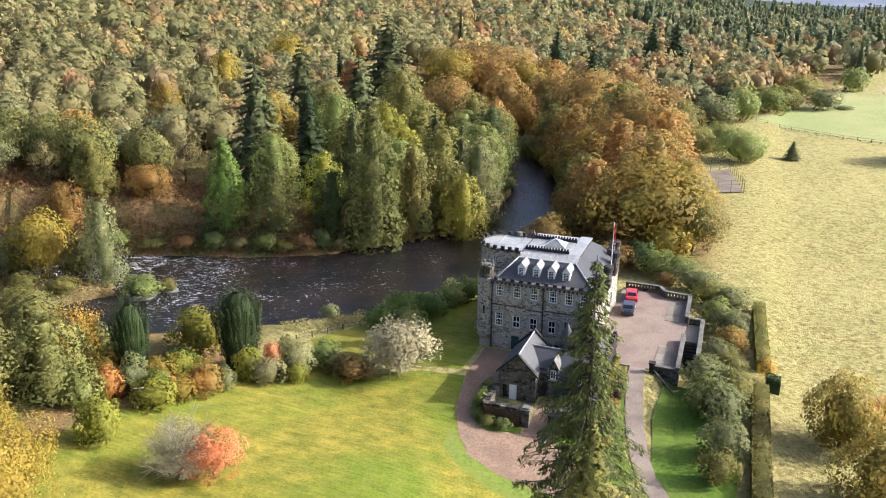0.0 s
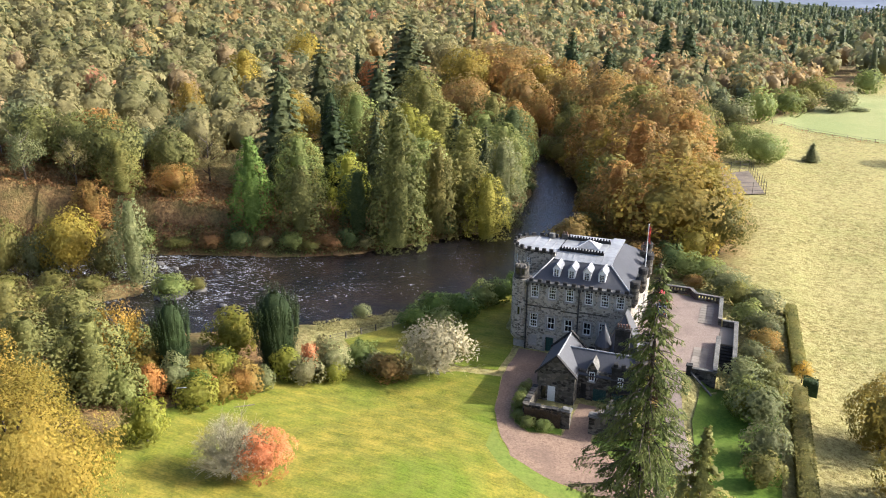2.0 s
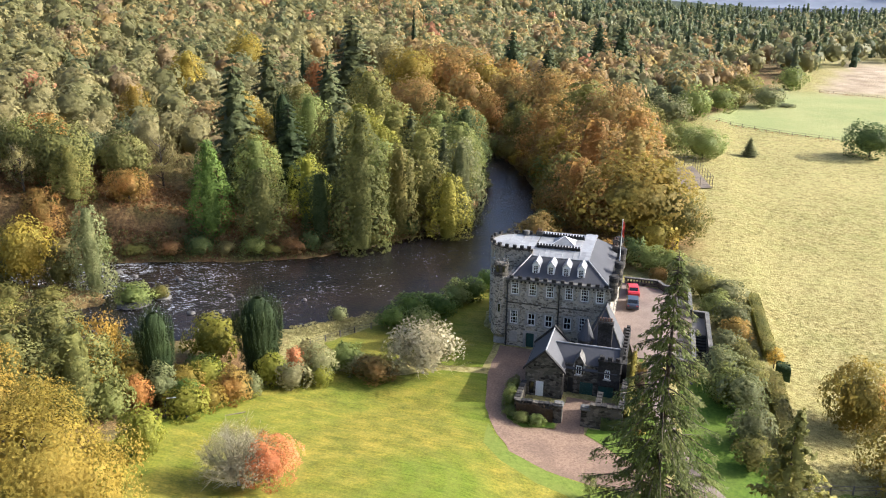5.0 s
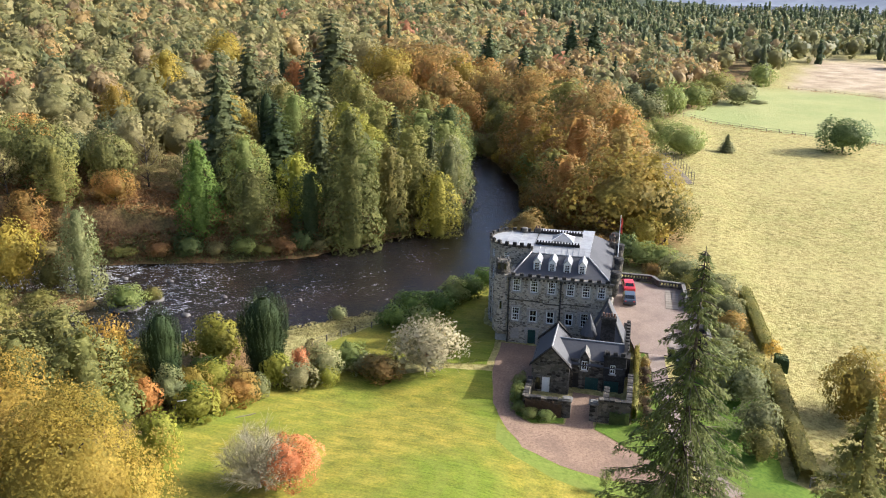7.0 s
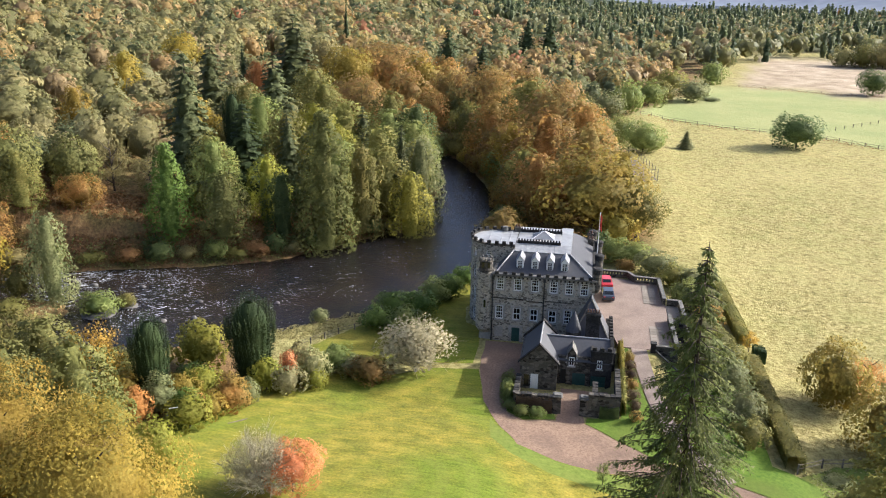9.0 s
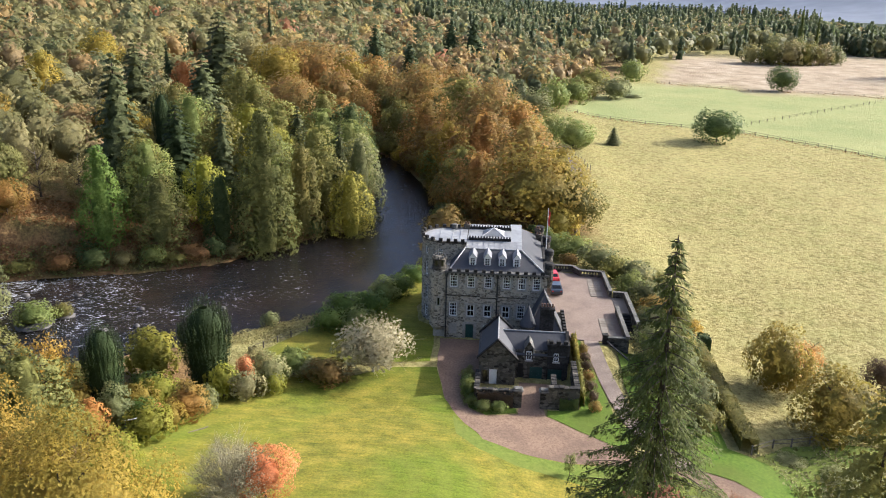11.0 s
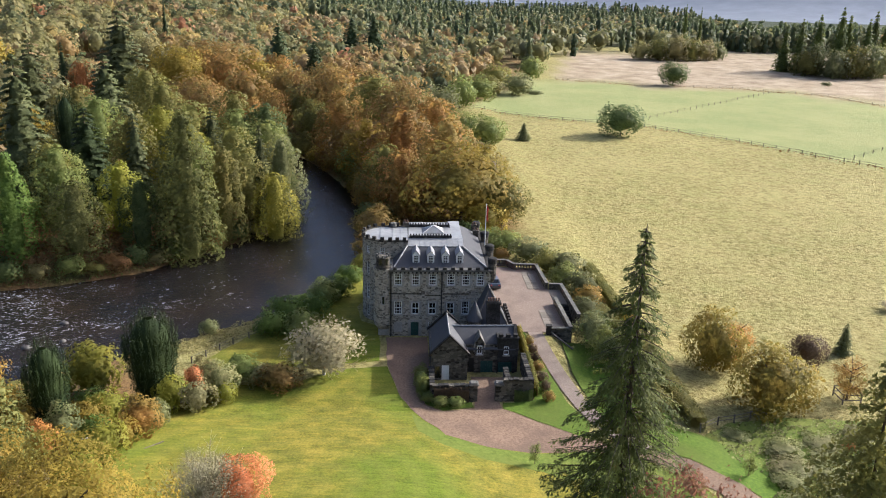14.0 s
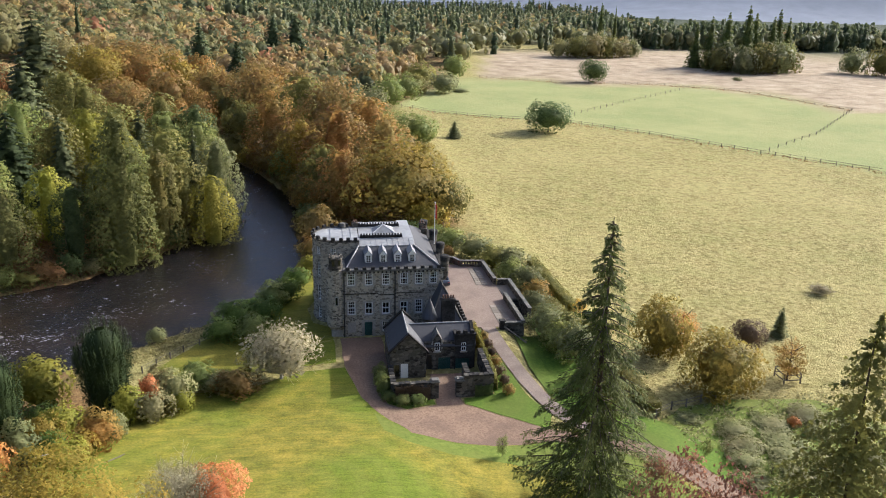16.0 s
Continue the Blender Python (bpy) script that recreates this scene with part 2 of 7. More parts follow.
def height(x, y):
    """The lie of the land."""
    x, y = np.asarray(x, float), np.asarray(y, float)
    hill = 0.19 * np.maximum(0, -x - 45 + 0.12 * (y - 40)) * smooth(-60, 10, y + 0.3 * (-x - 60))
    hill = np.minimum(hill, 60) * (1 - smooth(350, 900, y) * 0.75)
    hill = hill + 1.2 * np.sin(x * 0.05) * np.sin(y * 0.043) * smooth(4, 20, hill)
    base = 0.7 - 0.9 * smooth(32, 40, x) - 0.5 * smooth(40, 70, y)
    base = base - 11 * smooth(500, 1300, np.hypot(x - 100, y))
    base = base + 1.45 * smooth(-24, -1.5, y) * smooth(16.4, 18.2, x) * (1 - smooth(22.4, 24.4, x)) * (1 - smooth(24, 28, y))
    base = base + 1.3 * smooth(-1.5, 1, y) * smooth(13, 14, x) * (1 - smooth(16.4, 18.2, x)) * (1 - smooth(24, 28, y))
    base = base + smooth(20, 0, x) * 0.17 * np.maximum(0, -y - 20) + 0.05 * np.maximum(0, -x - 12) * smooth(-10, -20, y)
    z = np.maximum(base, -11) + hill
    d = poly_dist(x, y, RIVER)
    bank = -3.6 + 1.75 * smooth(-5, 0.4, d) + 4.0 * smooth(0.0, 5.0, d)
    spit = -1.3 - 2.3 * smooth(-2.0, 1.5, poly_dist(x, y, SPIT))
    return np.where(d < 6, np.maximum(np.minimum(z, bank), np.where(d < 0, spit, -99)), z)


def mesh_from(name, verts, faces, mats=(), index=None, soft=False):
    """A mesh from arrays of places (and, in three more columns, of normals) and of triangles or quads."""
    me = bpy.data.meshes.new(name)
    verts, faces = np.asarray(verts, np.float32), np.asarray(faces, np.int32)
    nor = verts[:, 3:] if verts.shape[1] == 6 else None
    verts = np.ascontiguousarray(verts[:, :3])
    k = faces.shape[1]
    me.vertices.add(len(verts))
    me.vertices.foreach_set("co", verts.ravel())
    me.loops.add(faces.size)
    me.loops.foreach_set("vertex_index", faces.ravel())
    me.polygons.add(len(faces))
    me.polygons.foreach_set("loop_start", np.arange(0, faces.size, k, dtype=np.int32))
    me.polygons.foreach_set("loop_total", np.full(len(faces), k, np.int32))
    if index is not None:
        me.polygons.foreach_set("material_index", np.asarray(index, np.int32))
    me.polygons.foreach_set("use_smooth", np.full(len(faces), soft or nor is not None))
    for m in mats:
        me.materials.append(m)
    me.update(calc_edges=True)
    if nor is not None:
        me.normals_split_custom_set_from_vertices(nor)
    return me


def part(name, bm, material, parent=None, label=""):
    """Links a bmesh as one mesh object under a thing or a part."""
    me = bpy.data.meshes.new(name)
    bmesh.ops.recalc_face_normals(bm, faces=bm.faces)
    bm.to_mesh(me)
    bm.free()
    me.materials.append(material)
    ob = new(name, me)
    ob.parent = parent
    return tagged(ob, label) if label else ob


def graded(lo, hi, step, far_lo, far_hi):
    out = list(np.arange(lo, hi + 0.1, step))
    s, v = step, lo
    while v > far_lo:
        s *= 1.22
        v -= s
        out.insert(0, max(v, far_lo))
    s, v = step, hi
    while v < far_hi:
        s *= 1.22
        v += s
        out.append(min(v, far_hi))
    return np.array(out)


def sheet(name, xs, ys, lift=0.0):
    gx, gy = np.meshgrid(xs, ys)
    v = np.stack([gx, gy, height(gx, gy) + lift], -1).reshape(-1, 3)
    nx, ny = len(xs), len(ys)
    i = (np.arange(ny - 1)[:, None] * nx + np.arange(nx - 1)).ravel()
    return v, np.stack([i, i + 1, i + nx + 1, i + nx], -1)


def ground_material():
    """Rough pasture, with bracken and leaf litter where the wood stands, going dark green far off."""
    m, t, b, _ = shader("ground_cover")
    att = t.nodes.new("ShaderNodeAttribute")
    att.attribute_name = "cover"
    sep = t.nodes.new("ShaderNodeSeparateColor")
    t.links.new(att.outputs["Color"], sep.inputs[0])
    fine, mid, wide = noise_at(t, 1.9, 6.0, 0.72), noise_at(t, 0.16, 5.0), noise_at(t, 0.02, 4.0)
    grass = ramp(t, fine, [(0.36, (0.125, 0.103, 0.032)), (0.50, (0.29, 0.245, 0.088)), (0.66, (0.40, 0.35, 0.155))])
    grass = mix(t, ramp(t, mid, [(0.4, (0, 0, 0)), (0.7, (0.4, 0.4, 0.4))]), grass, (0.20, 0.22, 0.06))
    grass = mix(t, ramp(t, wide, [(0.42, (0, 0, 0)), (0.62, (0.35, 0.35, 0.35))]), grass, (0.38, 0.32, 0.13))
    tuft = noise_at(t, 0.75, 3.0, 0.6)
    grass = mix(t, 1.0, grass, ramp(t, tuft, [(0.34, (0.70, 0.68, 0.64)), (0.50, (1.0, 1.0, 1.0)), (0.70, (1.12, 1.12, 1.12))]), "MULTIPLY")
    litter = ramp(t, fine, [(0.3, (0.08, 0.05, 0.025)), (0.55, (0.22, 0.135, 0.055)), (0.75, (0.34, 0.225, 0.10))])
    litter = mix(t, ramp(t, mid, [(0.42, (0, 0, 0)), (0.7, (0.8, 0.8, 0.8))]), litter, ramp(t, fine, [(0.3, (0.04, 0.05, 0.015)), (0.7, (0.13, 0.14, 0.04))]))
    moor = ramp(t, noise_at(t, 0.09, 7.0, 0.7), [(0.3, (0.20, 0.15, 0.095)), (0.5, (0.33, 0.26, 0.17)), (0.7, (0.46, 0.38, 0.27))])
    meadow = ramp(t, fine, [(0.3, (0.17, 0.20, 0.07)), (0.7, (0.30, 0.315, 0.125))])
    meadow = mix(t, ramp(t, noise_at(t, 0.035, 5.0, 0.65), [(0.4, (0, 0, 0)), (0.62, (0.6, 0.6, 0.6))]), meadow, (0.33, 0.315, 0.135))
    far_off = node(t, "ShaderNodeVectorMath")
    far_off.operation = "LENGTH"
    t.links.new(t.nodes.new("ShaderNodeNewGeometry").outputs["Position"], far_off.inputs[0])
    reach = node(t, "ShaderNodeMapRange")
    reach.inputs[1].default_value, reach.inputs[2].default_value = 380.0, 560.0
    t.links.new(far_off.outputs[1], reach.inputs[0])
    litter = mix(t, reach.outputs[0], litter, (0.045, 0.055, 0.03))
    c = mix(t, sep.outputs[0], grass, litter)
    c = mix(t, sep.outputs[1], c, meadow)
    c = mix(t, sep.outputs[2], c, moor)
    t.links.new(c, b.inputs["Base Color"])
    b.inputs["Roughness"].default_value = 0.95
    b.inputs["Specular IOR Level"].default_value = 0.1
    bump(t, b, fine, 1.0, 0.45)
    return m


MEADOW = [(28, 206), (56, 187), (86, 174), (109, 149), (128, 121), (150, 95), (200, 40), (420, 60), (300, 150), (213, 200), (195, 260), (160, 283), (118, 288), (80, 309), (62, 290), (40, 240)]
MOOR = [(80, 309), (118, 288), (160, 283), (195, 260), (213, 200), (300, 150), (700, 250), (520, 470), (260, 520), (120, 470)]
xs, ys = graded(-130, 110, 2.0, -3000, 3000), graded(-70, 180, 2.0, -800, 4500)
v, f = sheet("ground", xs, ys)
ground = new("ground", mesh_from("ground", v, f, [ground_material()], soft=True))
tagged(ground, "rough pasture, garden ground and leaf-strewn woodland floor", "ground", kind="structure")
px, py = v[:, 0], v[:, 1]
wood = smooth(1, -1, poly_dist(px, py, [(-160, -45), (-110, -12), (-80, 10), (-50, 22), (-38, 30), (-30, 42), (-18, 54), (-18, 86), (-22, 100), (-34, 128), (-64, 142), (-120, 165), (-60, 250), (-60, 800), (-1500, 1500), (-1500, -300)]))
wood = np.maximum(wood, smooth(6, 0, poly_dist(px, py, [(-6, 32), (8, 32), (22, 44), (24, 75), (12, 130), (20, 200), (50, 250), (60, 320), (100, 480), (60, 700), (-200, 700), (-60, 150), (-10, 100)])))
wood = np.maximum(wood, smooth(2, -3, poly_dist(px, py, [(-24, -22), (-27, -35), (-24, -70), (-160, -80), (-110, -42), (-62, -14), (-42, -7), (-29, -2)])))
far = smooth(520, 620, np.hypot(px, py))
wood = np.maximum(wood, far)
wood = np.maximum(wood, smooth(136, 142, py) * smooth(8, 2, px))
wood = np.maximum(wood, smooth(1.0, -1.0, poly_dist(px, py, SPIT)))
cover = np.zeros((len(v), 4), np.float32)
cover[:, 0], cover[:, 3] = wood, 1
cover[:, 1] = smooth(1.5, -1.5, poly_dist(px, py, MEADOW))
cover[:, 2] = smooth(4, -4, poly_dist(px, py, MOOR)) * (1 - far)
ground.data.color_attributes.new("cover", "FLOAT_COLOR", "POINT").data.foreach_set("color", cover.ravel())


def water_material():
    """Dark peaty water with a current, broken white over the stones; ripple glints are painted white too."""
    m, t, b, _ = shader("river_water")
    geo = t.nodes.new("ShaderNodeNewGeometry")
    mp = t.nodes.new("ShaderNodeMapping")
    mp.inputs["Rotation"].default_value = (0, 0, radians(-28))
    mp.inputs["Scale"].default_value = (0.45, 1.0, 1.0)
    t.links.new(geo.outputs["Position"], mp.inputs[0])
    ripple = noise_at(t, 1.5, 5.0, 0.6, mp.outputs[0])
    sep = t.nodes.new("ShaderNodeSeparateXYZ")
    t.links.new(geo.outputs["Position"], sep.inputs[0])
    rapid = node(t, "ShaderNodeMapRange")
    for i, val in ((1, -22.0), (2, -75.0), (3, 0.0), (4, 0.075)):
        rapid.inputs[i].default_value = val
    t.links.new(sep.outputs[0], rapid.inputs[0])
    fine = t.nodes.new("ShaderNodeMapping")
    fine.inputs["Rotation"].default_value = (0, 0, radians(-28))
    fine.inputs["Scale"].default_value = (0.8, 2.4, 1.0)
    bend = noise_at(t, 0.12, 3.0)
    push = t.nodes.new("ShaderNodeVectorMath")
    push.operation = "MULTIPLY_ADD"
    t.links.new(bend, push.inputs[0])
    push.inputs[1].default_value = (9.0, 9.0, 0.0)
    t.links.new(geo.outputs["Position"], push.inputs[2])
    t.links.new(push.outputs[0], fine.inputs[0])
    streak = noise_at(t, 1.7, 9.0, 0.74, fine.outputs[0])
    add = t.nodes.new("ShaderNodeMath")
    t.links.new(streak, add.inputs[0])
    t.links.new(rapid.outputs[0], add.inputs[1])
    patch = node(t, "ShaderNodeMapRange")
    for i, val in ((1, 0.35), (2, 0.65), (3, -0.005), (4, 0.055)):
        patch.inputs[i].default_value = val
    t.links.new(noise_at(t, 0.09, 3.0), patch.inputs[0])
    more = t.nodes.new("ShaderNodeMath")
    t.links.new(add.outputs[0], more.inputs[0])
    t.links.new(patch.outputs[0], more.inputs[1])
    # one white mask for broken water and for glints painted on the ripples
    foam_glints = ramp(t, more.outputs[0], [(0.650, (0, 0, 0)), (0.74, (0.85, 0.85, 0.85))])
    peat = ramp(t, noise_at(t, 0.1, 4.0), [(0.35, (0.008, 0.008, 0.009)), (0.7, (0.022, 0.015, 0.011))])
    t.links.new(mix(t, foam_glints, peat, (0.75, 0.77, 0.78)), b.inputs["Base Color"])
    t.links.new(mix(t, foam_glints, (0.10, 0.10, 0.10), (0.7, 0.7, 0.7)), b.inputs["Roughness"])
    b.inputs["IOR"].default_value = 1.33
    wave = mix(t, 0.45, ripple, noise_at(t, 4.5, 4.0, 0.6, mp.outputs[0]))
    bump(t, b, wave, 1.0, 0.16)
    return m


gx, gy = np.arange(-170, 1, 1.5), np.arange(-80, 190, 1.5)
vx, vy = np.meshgrid(gx, gy)
rng = np.random.default_rng(3)
inside = poly_dist(vx, vy, RIVER) < 2.5
cells = inside[:-1, :-1] & inside[1:, :-1] & inside[:-1, 1:] & inside[1:, 1:]
n = vx.shape[1]
q = np.argwhere(cells)
i = q[:, 0] * n + q[:, 1]
wf = np.stack([i, i + 1, i + n + 1, i + n], -1)
use, inv = np.unique(wf, return_inverse=True)
wv = np.stack([vx.ravel()[use], vy.ravel()[use], -2.0 + 0.05 * rng.standard_normal(len(use))], -1)
river = new("water", mesh_from("water", wv, inv.reshape(wf.shape), [water_material()], soft=True))
tagged(river, "dark peat-brown river with white broken water and painted glints", "river", kind="structure")


def apron(name, outline, material, label, lift=0.03, zone=None):
    """A flat piece of ground cover that follows the land, with a slightly wandering edge."""
    pts = []
    for (ax, ay), (bx, by) in zip(outline, outline[1:] + outline[:1]):
        k = max(1, int(math.hypot(bx - ax, by - ay) / 1.2))
        for s in range(k):
            x, y = ax + (bx - ax) * s / k, ay + (by - ay) * s / k
            w = noise.noise_vector((x * 0.6, y * 0.6, 3.0)) * 0.22
            pts.append((x + w.x, y + w.y))
    bm = bmesh.new()
    face = bm.faces.new([bm.verts.new((x, y, 0)) for x, y in pts])
    bmesh.ops.triangulate(bm, faces=[face])
    for _ in range(4):
        long = [e for e in bm.edges if e.calc_length() > 3.0]
        if long:
            bmesh.ops.subdivide_edges(bm, edges=long, cuts=1)
            bmesh.ops.triangulate(bm, faces=bm.faces)
    for vert in bm.verts:
        vert.co.z = float(zone(vert.co.x, vert.co.y) if zone else height(vert.co.x, vert.co.y)) + lift
    ob = part(name, bm, material)
    return tagged(ob, label, name.replace("_", " "), kind="structure")


def lawn_material():
    m, t, b, _ = shader("mown_grass")
    fine, mid, wide = noise_at(t, 4.0, 6.0, 0.7), noise_at(t, 0.5, 6.0), noise_at(t, 0.05, 4.0)
    c = ramp(t, mid, [(0.28, (0.090, 0.102, 0.013)), (0.5, (0.160, 0.145, 0.020)), (0.72, (0.245, 0.198, 0.032))])
    c = mix(t, ramp(t, wide, [(0.42, (0, 0, 0)), (0.6, (0.85, 0.85, 0.85))]), c, (0.095, 0.135, 0.012))
    blades = t.nodes.new("ShaderNodeMapping")
    blades.inputs["Rotation"].default_value = (0, 0, radians(24))
    blades.inputs["Scale"].default_value = (0.35, 2.2, 1.0)
    t.links.new(t.nodes.new("ShaderNodeNewGeometry").outputs["Position"], blades.inputs[0])
    swath = noise_at(t, 1.1, 6.0, 0.7, blades.outputs[0])
    c = mix(t, 0.75, c, ramp(t, fine, [(0.3, (0.28, 0.28, 0.28)), (0.7, (0.72, 0.72, 0.72))]), "OVERLAY")
    c = mix(t, 0.6, c, ramp(t, swath, [(0.3, (0.26, 0.30, 0.2)), (0.7, (0.76, 0.70, 0.6))]), "OVERLAY")
    wave = node(t, "ShaderNodeTexWave", Scale=0.11, Distortion=1.5, Detail=2.0)
    wave.wave_type, wave.rings_direction = "RINGS", "Z"
    mp = t.nodes.new("ShaderNodeMapping")
    mp.inputs["Location"].default_value = (6.0, 38.0, 0.0)
    t.links.new(t.nodes.new("ShaderNodeNewGeometry").outputs["Position"], mp.inputs[0])
    t.links.new(mp.outputs[0], wave.inputs["Vector"])
    c = mix(t, ramp(t, wave.outputs["Fac"], [(0.35, (0, 0, 0)), (0.75, (0.10, 0.10, 0.10))]), c, (0.26, 0.225, 0.055))
    t.links.new(c, b.inputs["Base Color"])
    b.inputs["Roughness"].default_value, b.inputs["Specular IOR Level"].default_value = 0.9, 0.15
    bump(t, b, fine, 0.7, 0.06)
    return m


LAWN = lawn_material()
LONG_GRASS = surface("long_grass", (0.070, 0.105, 0.014), (0.155, 0.190, 0.030), 2.2, 0.9, 0.16, 0.06, 0.0, (0.16, 0.165, 0.035))
TURF = surface("lush_turf", (0.045, 0.090, 0.008), (0.120, 0.180, 0.018), 3.0, 0.9, 0.12, 0.05, 0.0, (0.10, 0.12, 0.02))
GRAVEL = surface("pink_gravel", (0.130, 0.084, 0.054), (0.290, 0.198, 0.134), 4.0, 0.95, 0.22, 0.05, 0.0, (0.120, 0.083, 0.060))
apron("lawn", [(-24, -22), (-18.5, -14), (-11, -13.5), (-5, -9.8), (0.6, -9), (2.2, -16.8), (4.9, -22.8), (7, -26.2), (11, -28.3), (15.5, -28.9), (21, -28.2), (26, -29), (30.5, -33), (34, -40), (36, -52), (34, -75), (-24, -75), (-29, -50), (-27.5, -35)],
      LAWN, "mown lawn, yellow-green with drier patches", 0.05)
apron("grass_edge", [(3.4, -20.5), (4.7, -23.0), (7, -26.4), (11, -28.5), (15.5, -29.1), (21, -28.5), (26, -29.2), (30.4, -33.2), (33.6, -40), (35.5, -52), (29, -52), (24, -37), (16, -32.2), (10.5, -31.0), (6.4, -28.6), (4.0, -25.5)],
      LONG_GRASS, "longer green grass along the edge of the drive", 0.065)
apron("rank_grass", [(34.8, -25.2), (39, -21.6), (46, -20.4), (56, -21.5), (62, -30), (60, -42), (52, -50), (46, -47), (48.2, -44), (40, -33), (36, -26.6)],
      LONG_GRASS, "rank green grass below the pasture", 0.05)
apron("river_lawn", [(-0.3, -7.5), (-0.6, 3), (-3.2, 5), (-4, 10), (-2.5, 14), (-2, 22), (-5, 25), (-9, 15), (-14, 6), (-19, -2), (-22, -7), (-18.5, -10), (-11, -9), (-6, -8.5)], LAWN, "grass bank between castle and river", 0.05)
apron("side_lawn", [(23.4, -2.5), (27, -2.5), (27, 3), (31.5, 8), (32, -8), (32.4, -24), (36, -26), (48, -44), (44, -45), (35.5, -34), (31.5, -29.8), (26, -27.0), (24.2, -20), (23.2, -12)], TURF, "bright green lawn beside the drive", 0.06)
apron("verge", [(17.7, -15.5), (17.6, -2), (18.6, -2), (19.9, -11), (21.2, -18.5), (23.0, -23), (21.9, -26), (17.2, -22.3), (13.8, -19.6), (14, -18.3), (17.5, -18.0)], TURF, "green grass verge along the drive", 0.06)
apron("yard_grass", [(5.0, -15.3), (6.1, -18.4), (10.3, -18.2), (10.5, -19.3), (7, -20), (5.2, -18.6), (4.3, -15.7), (4.6, -12), (5.6, -11)], TURF, "grass strip along the yard wall", 0.08)
apron("gravel_drive", [(0.4, -0.6), (5.8, -0.6), (5.8, -12), (4.4, -13.5), (4.6, -16.5), (5.2, -18.8), (7, -20.2), (10.6, -19.5), (10.8, -12), (16.8, -12), (16.6, -17.4), (13.5, -17.8), (13.7, -19.7), (17.2, -22.5), (21.8, -26), (26, -27.2), (31.5, -30), (35.5, -34), (40, -42), (42, -50), (38.5, -50), (36, -42.5), (32.5, -35.4), (30, -33), (26, -29.2), (21, -28.4), (15.5, -29.0), (11, -28.4), (7.0, -26.3), (4.9, -22.9), (2.2, -16.9), (0.6, -8.5)],
      GRAVEL, "pink-brown gravel drive and forecourt", 0.07)


def ribbon(name, line, wide, material, label, lift=0.09):
    """A lane along a line of (x, y), laid on the land."""
    pts = []
    for (ax, ay), (bx, by) in zip(line, line[1:]):
        pts += [(ax + (bx - ax) * s / 6, ay + (by - ay) * s / 6) for s in range(6)]
    pts.append(line[-1])
    bm = bmesh.new()
    rows = []
    for k, (x, y) in enumerate(pts):
        (ax, ay), (bx, by) = pts[max(k - 1, 0)], pts[min(k + 1, len(pts) - 1)]
        d = Vector((bx - ax, by - ay, 0)).normalized()
        rows.append([bm.verts.new((x - d.y * o * wide, y + d.x * o * wide, float(height(x - d.y * o * wide * 0.5, y + d.x * o * wide * 0.5)) + lift)) for o in (0.5, 0.25, 0, -0.25, -0.5)])
    for p, r in zip(rows, rows[1:]):
        for k in range(4):
            bm.faces.new((p[k], p[k + 1], r[k + 1], r[k]))
    return tagged(part(name, bm, material), label, "drive", kind="structure")


LANE = surface("worn_gravel", (0.16, 0.122, 0.096), (0.28, 0.225, 0.18), 6.0, 0.95, 0.3, 0.02)
ribbon("drive_lane", [(20.0, -0.5), (20.2, -4), (20.6, -8), (21.2, -12), (21.9, -15.5), (22.8, -19), (24, -22.5), (25.6, -25.5), (27.6, -28.2)], 1.9, LANE, "pale worn gravel lane curving up to the terrace")


# ---- plants ----
def unit(v):
    return v / (np.linalg.norm(v, axis=1)[:, None] + 1e-9)


def leaf_quads(rng, at, out, size, flat=0.35, wild=0.8, squash=1.0):
    """Pointed leaf sprays at the given places, facing roughly outwards; they shade as the bough they belong to."""
    n = len(at)
    nor = unit(out + rng.normal(0, wild, (n, 3)) * np.linalg.norm(out, axis=1)[:, None] * 0.8)
    a = unit(np.cross(nor, rng.normal(0, 1, (n, 3))))
    b = np.cross(nor, a)
    s = (size * rng.uniform(0.6, 1.35, n))[:, None]
    w = s * rng.uniform(0.45, 0.8, n)[:, None]
    v = np.stack([at - a * s * 0.5, at + b * w * 0.5 + nor * s * 0.1, at + a * s * 0.5 - nor * s * flat * 0.4, at - b * w * 0.5 + nor * s * 0.1], 1)
    v[:, :, 2] = at[:, None, 2] + (v[:, :, 2] - at[:, None, 2]) * squash
    v = v.reshape(-1, 3)
    shade = np.repeat(unit(unit(out) + nor * 0.30), 4, 0)
    return np.concatenate([v, shade], 1), np.arange(4 * n).reshape(-1, 4)[:, ::-1]


def ball(rng, c, r, rough=0.12, rings=5, segs=8):
    """A lumpy closed core of quads."""
    th = np.linspace(0.18, math.pi - 0.18, rings)
    ph = np.arange(segs) / segs * 2 * math.pi
    d = np.stack([np.sin(th)[:, None] * np.cos(ph), np.sin(th)[:, None] * np.sin(ph), np.cos(th)[:, None] * np.ones(segs)], -1)
    nor = (d / np.asarray(r)).reshape(-1, 3)
    d = d * (1 + rng.uniform(-rough, rough, (rings, segs, 1)))
    v = (np.asarray(c) + d * np.asarray(r)).reshape(-1, 3)
    i = np.arange(rings - 1)[:, None] * segs + np.arange(segs)
    j = np.arange(rings - 1)[:, None] * segs + (np.arange(segs) + 1) % segs
    return np.concatenate([v, unit(nor)], 1), np.stack([i, i + segs, j + segs, j], -1).reshape(-1, 4)


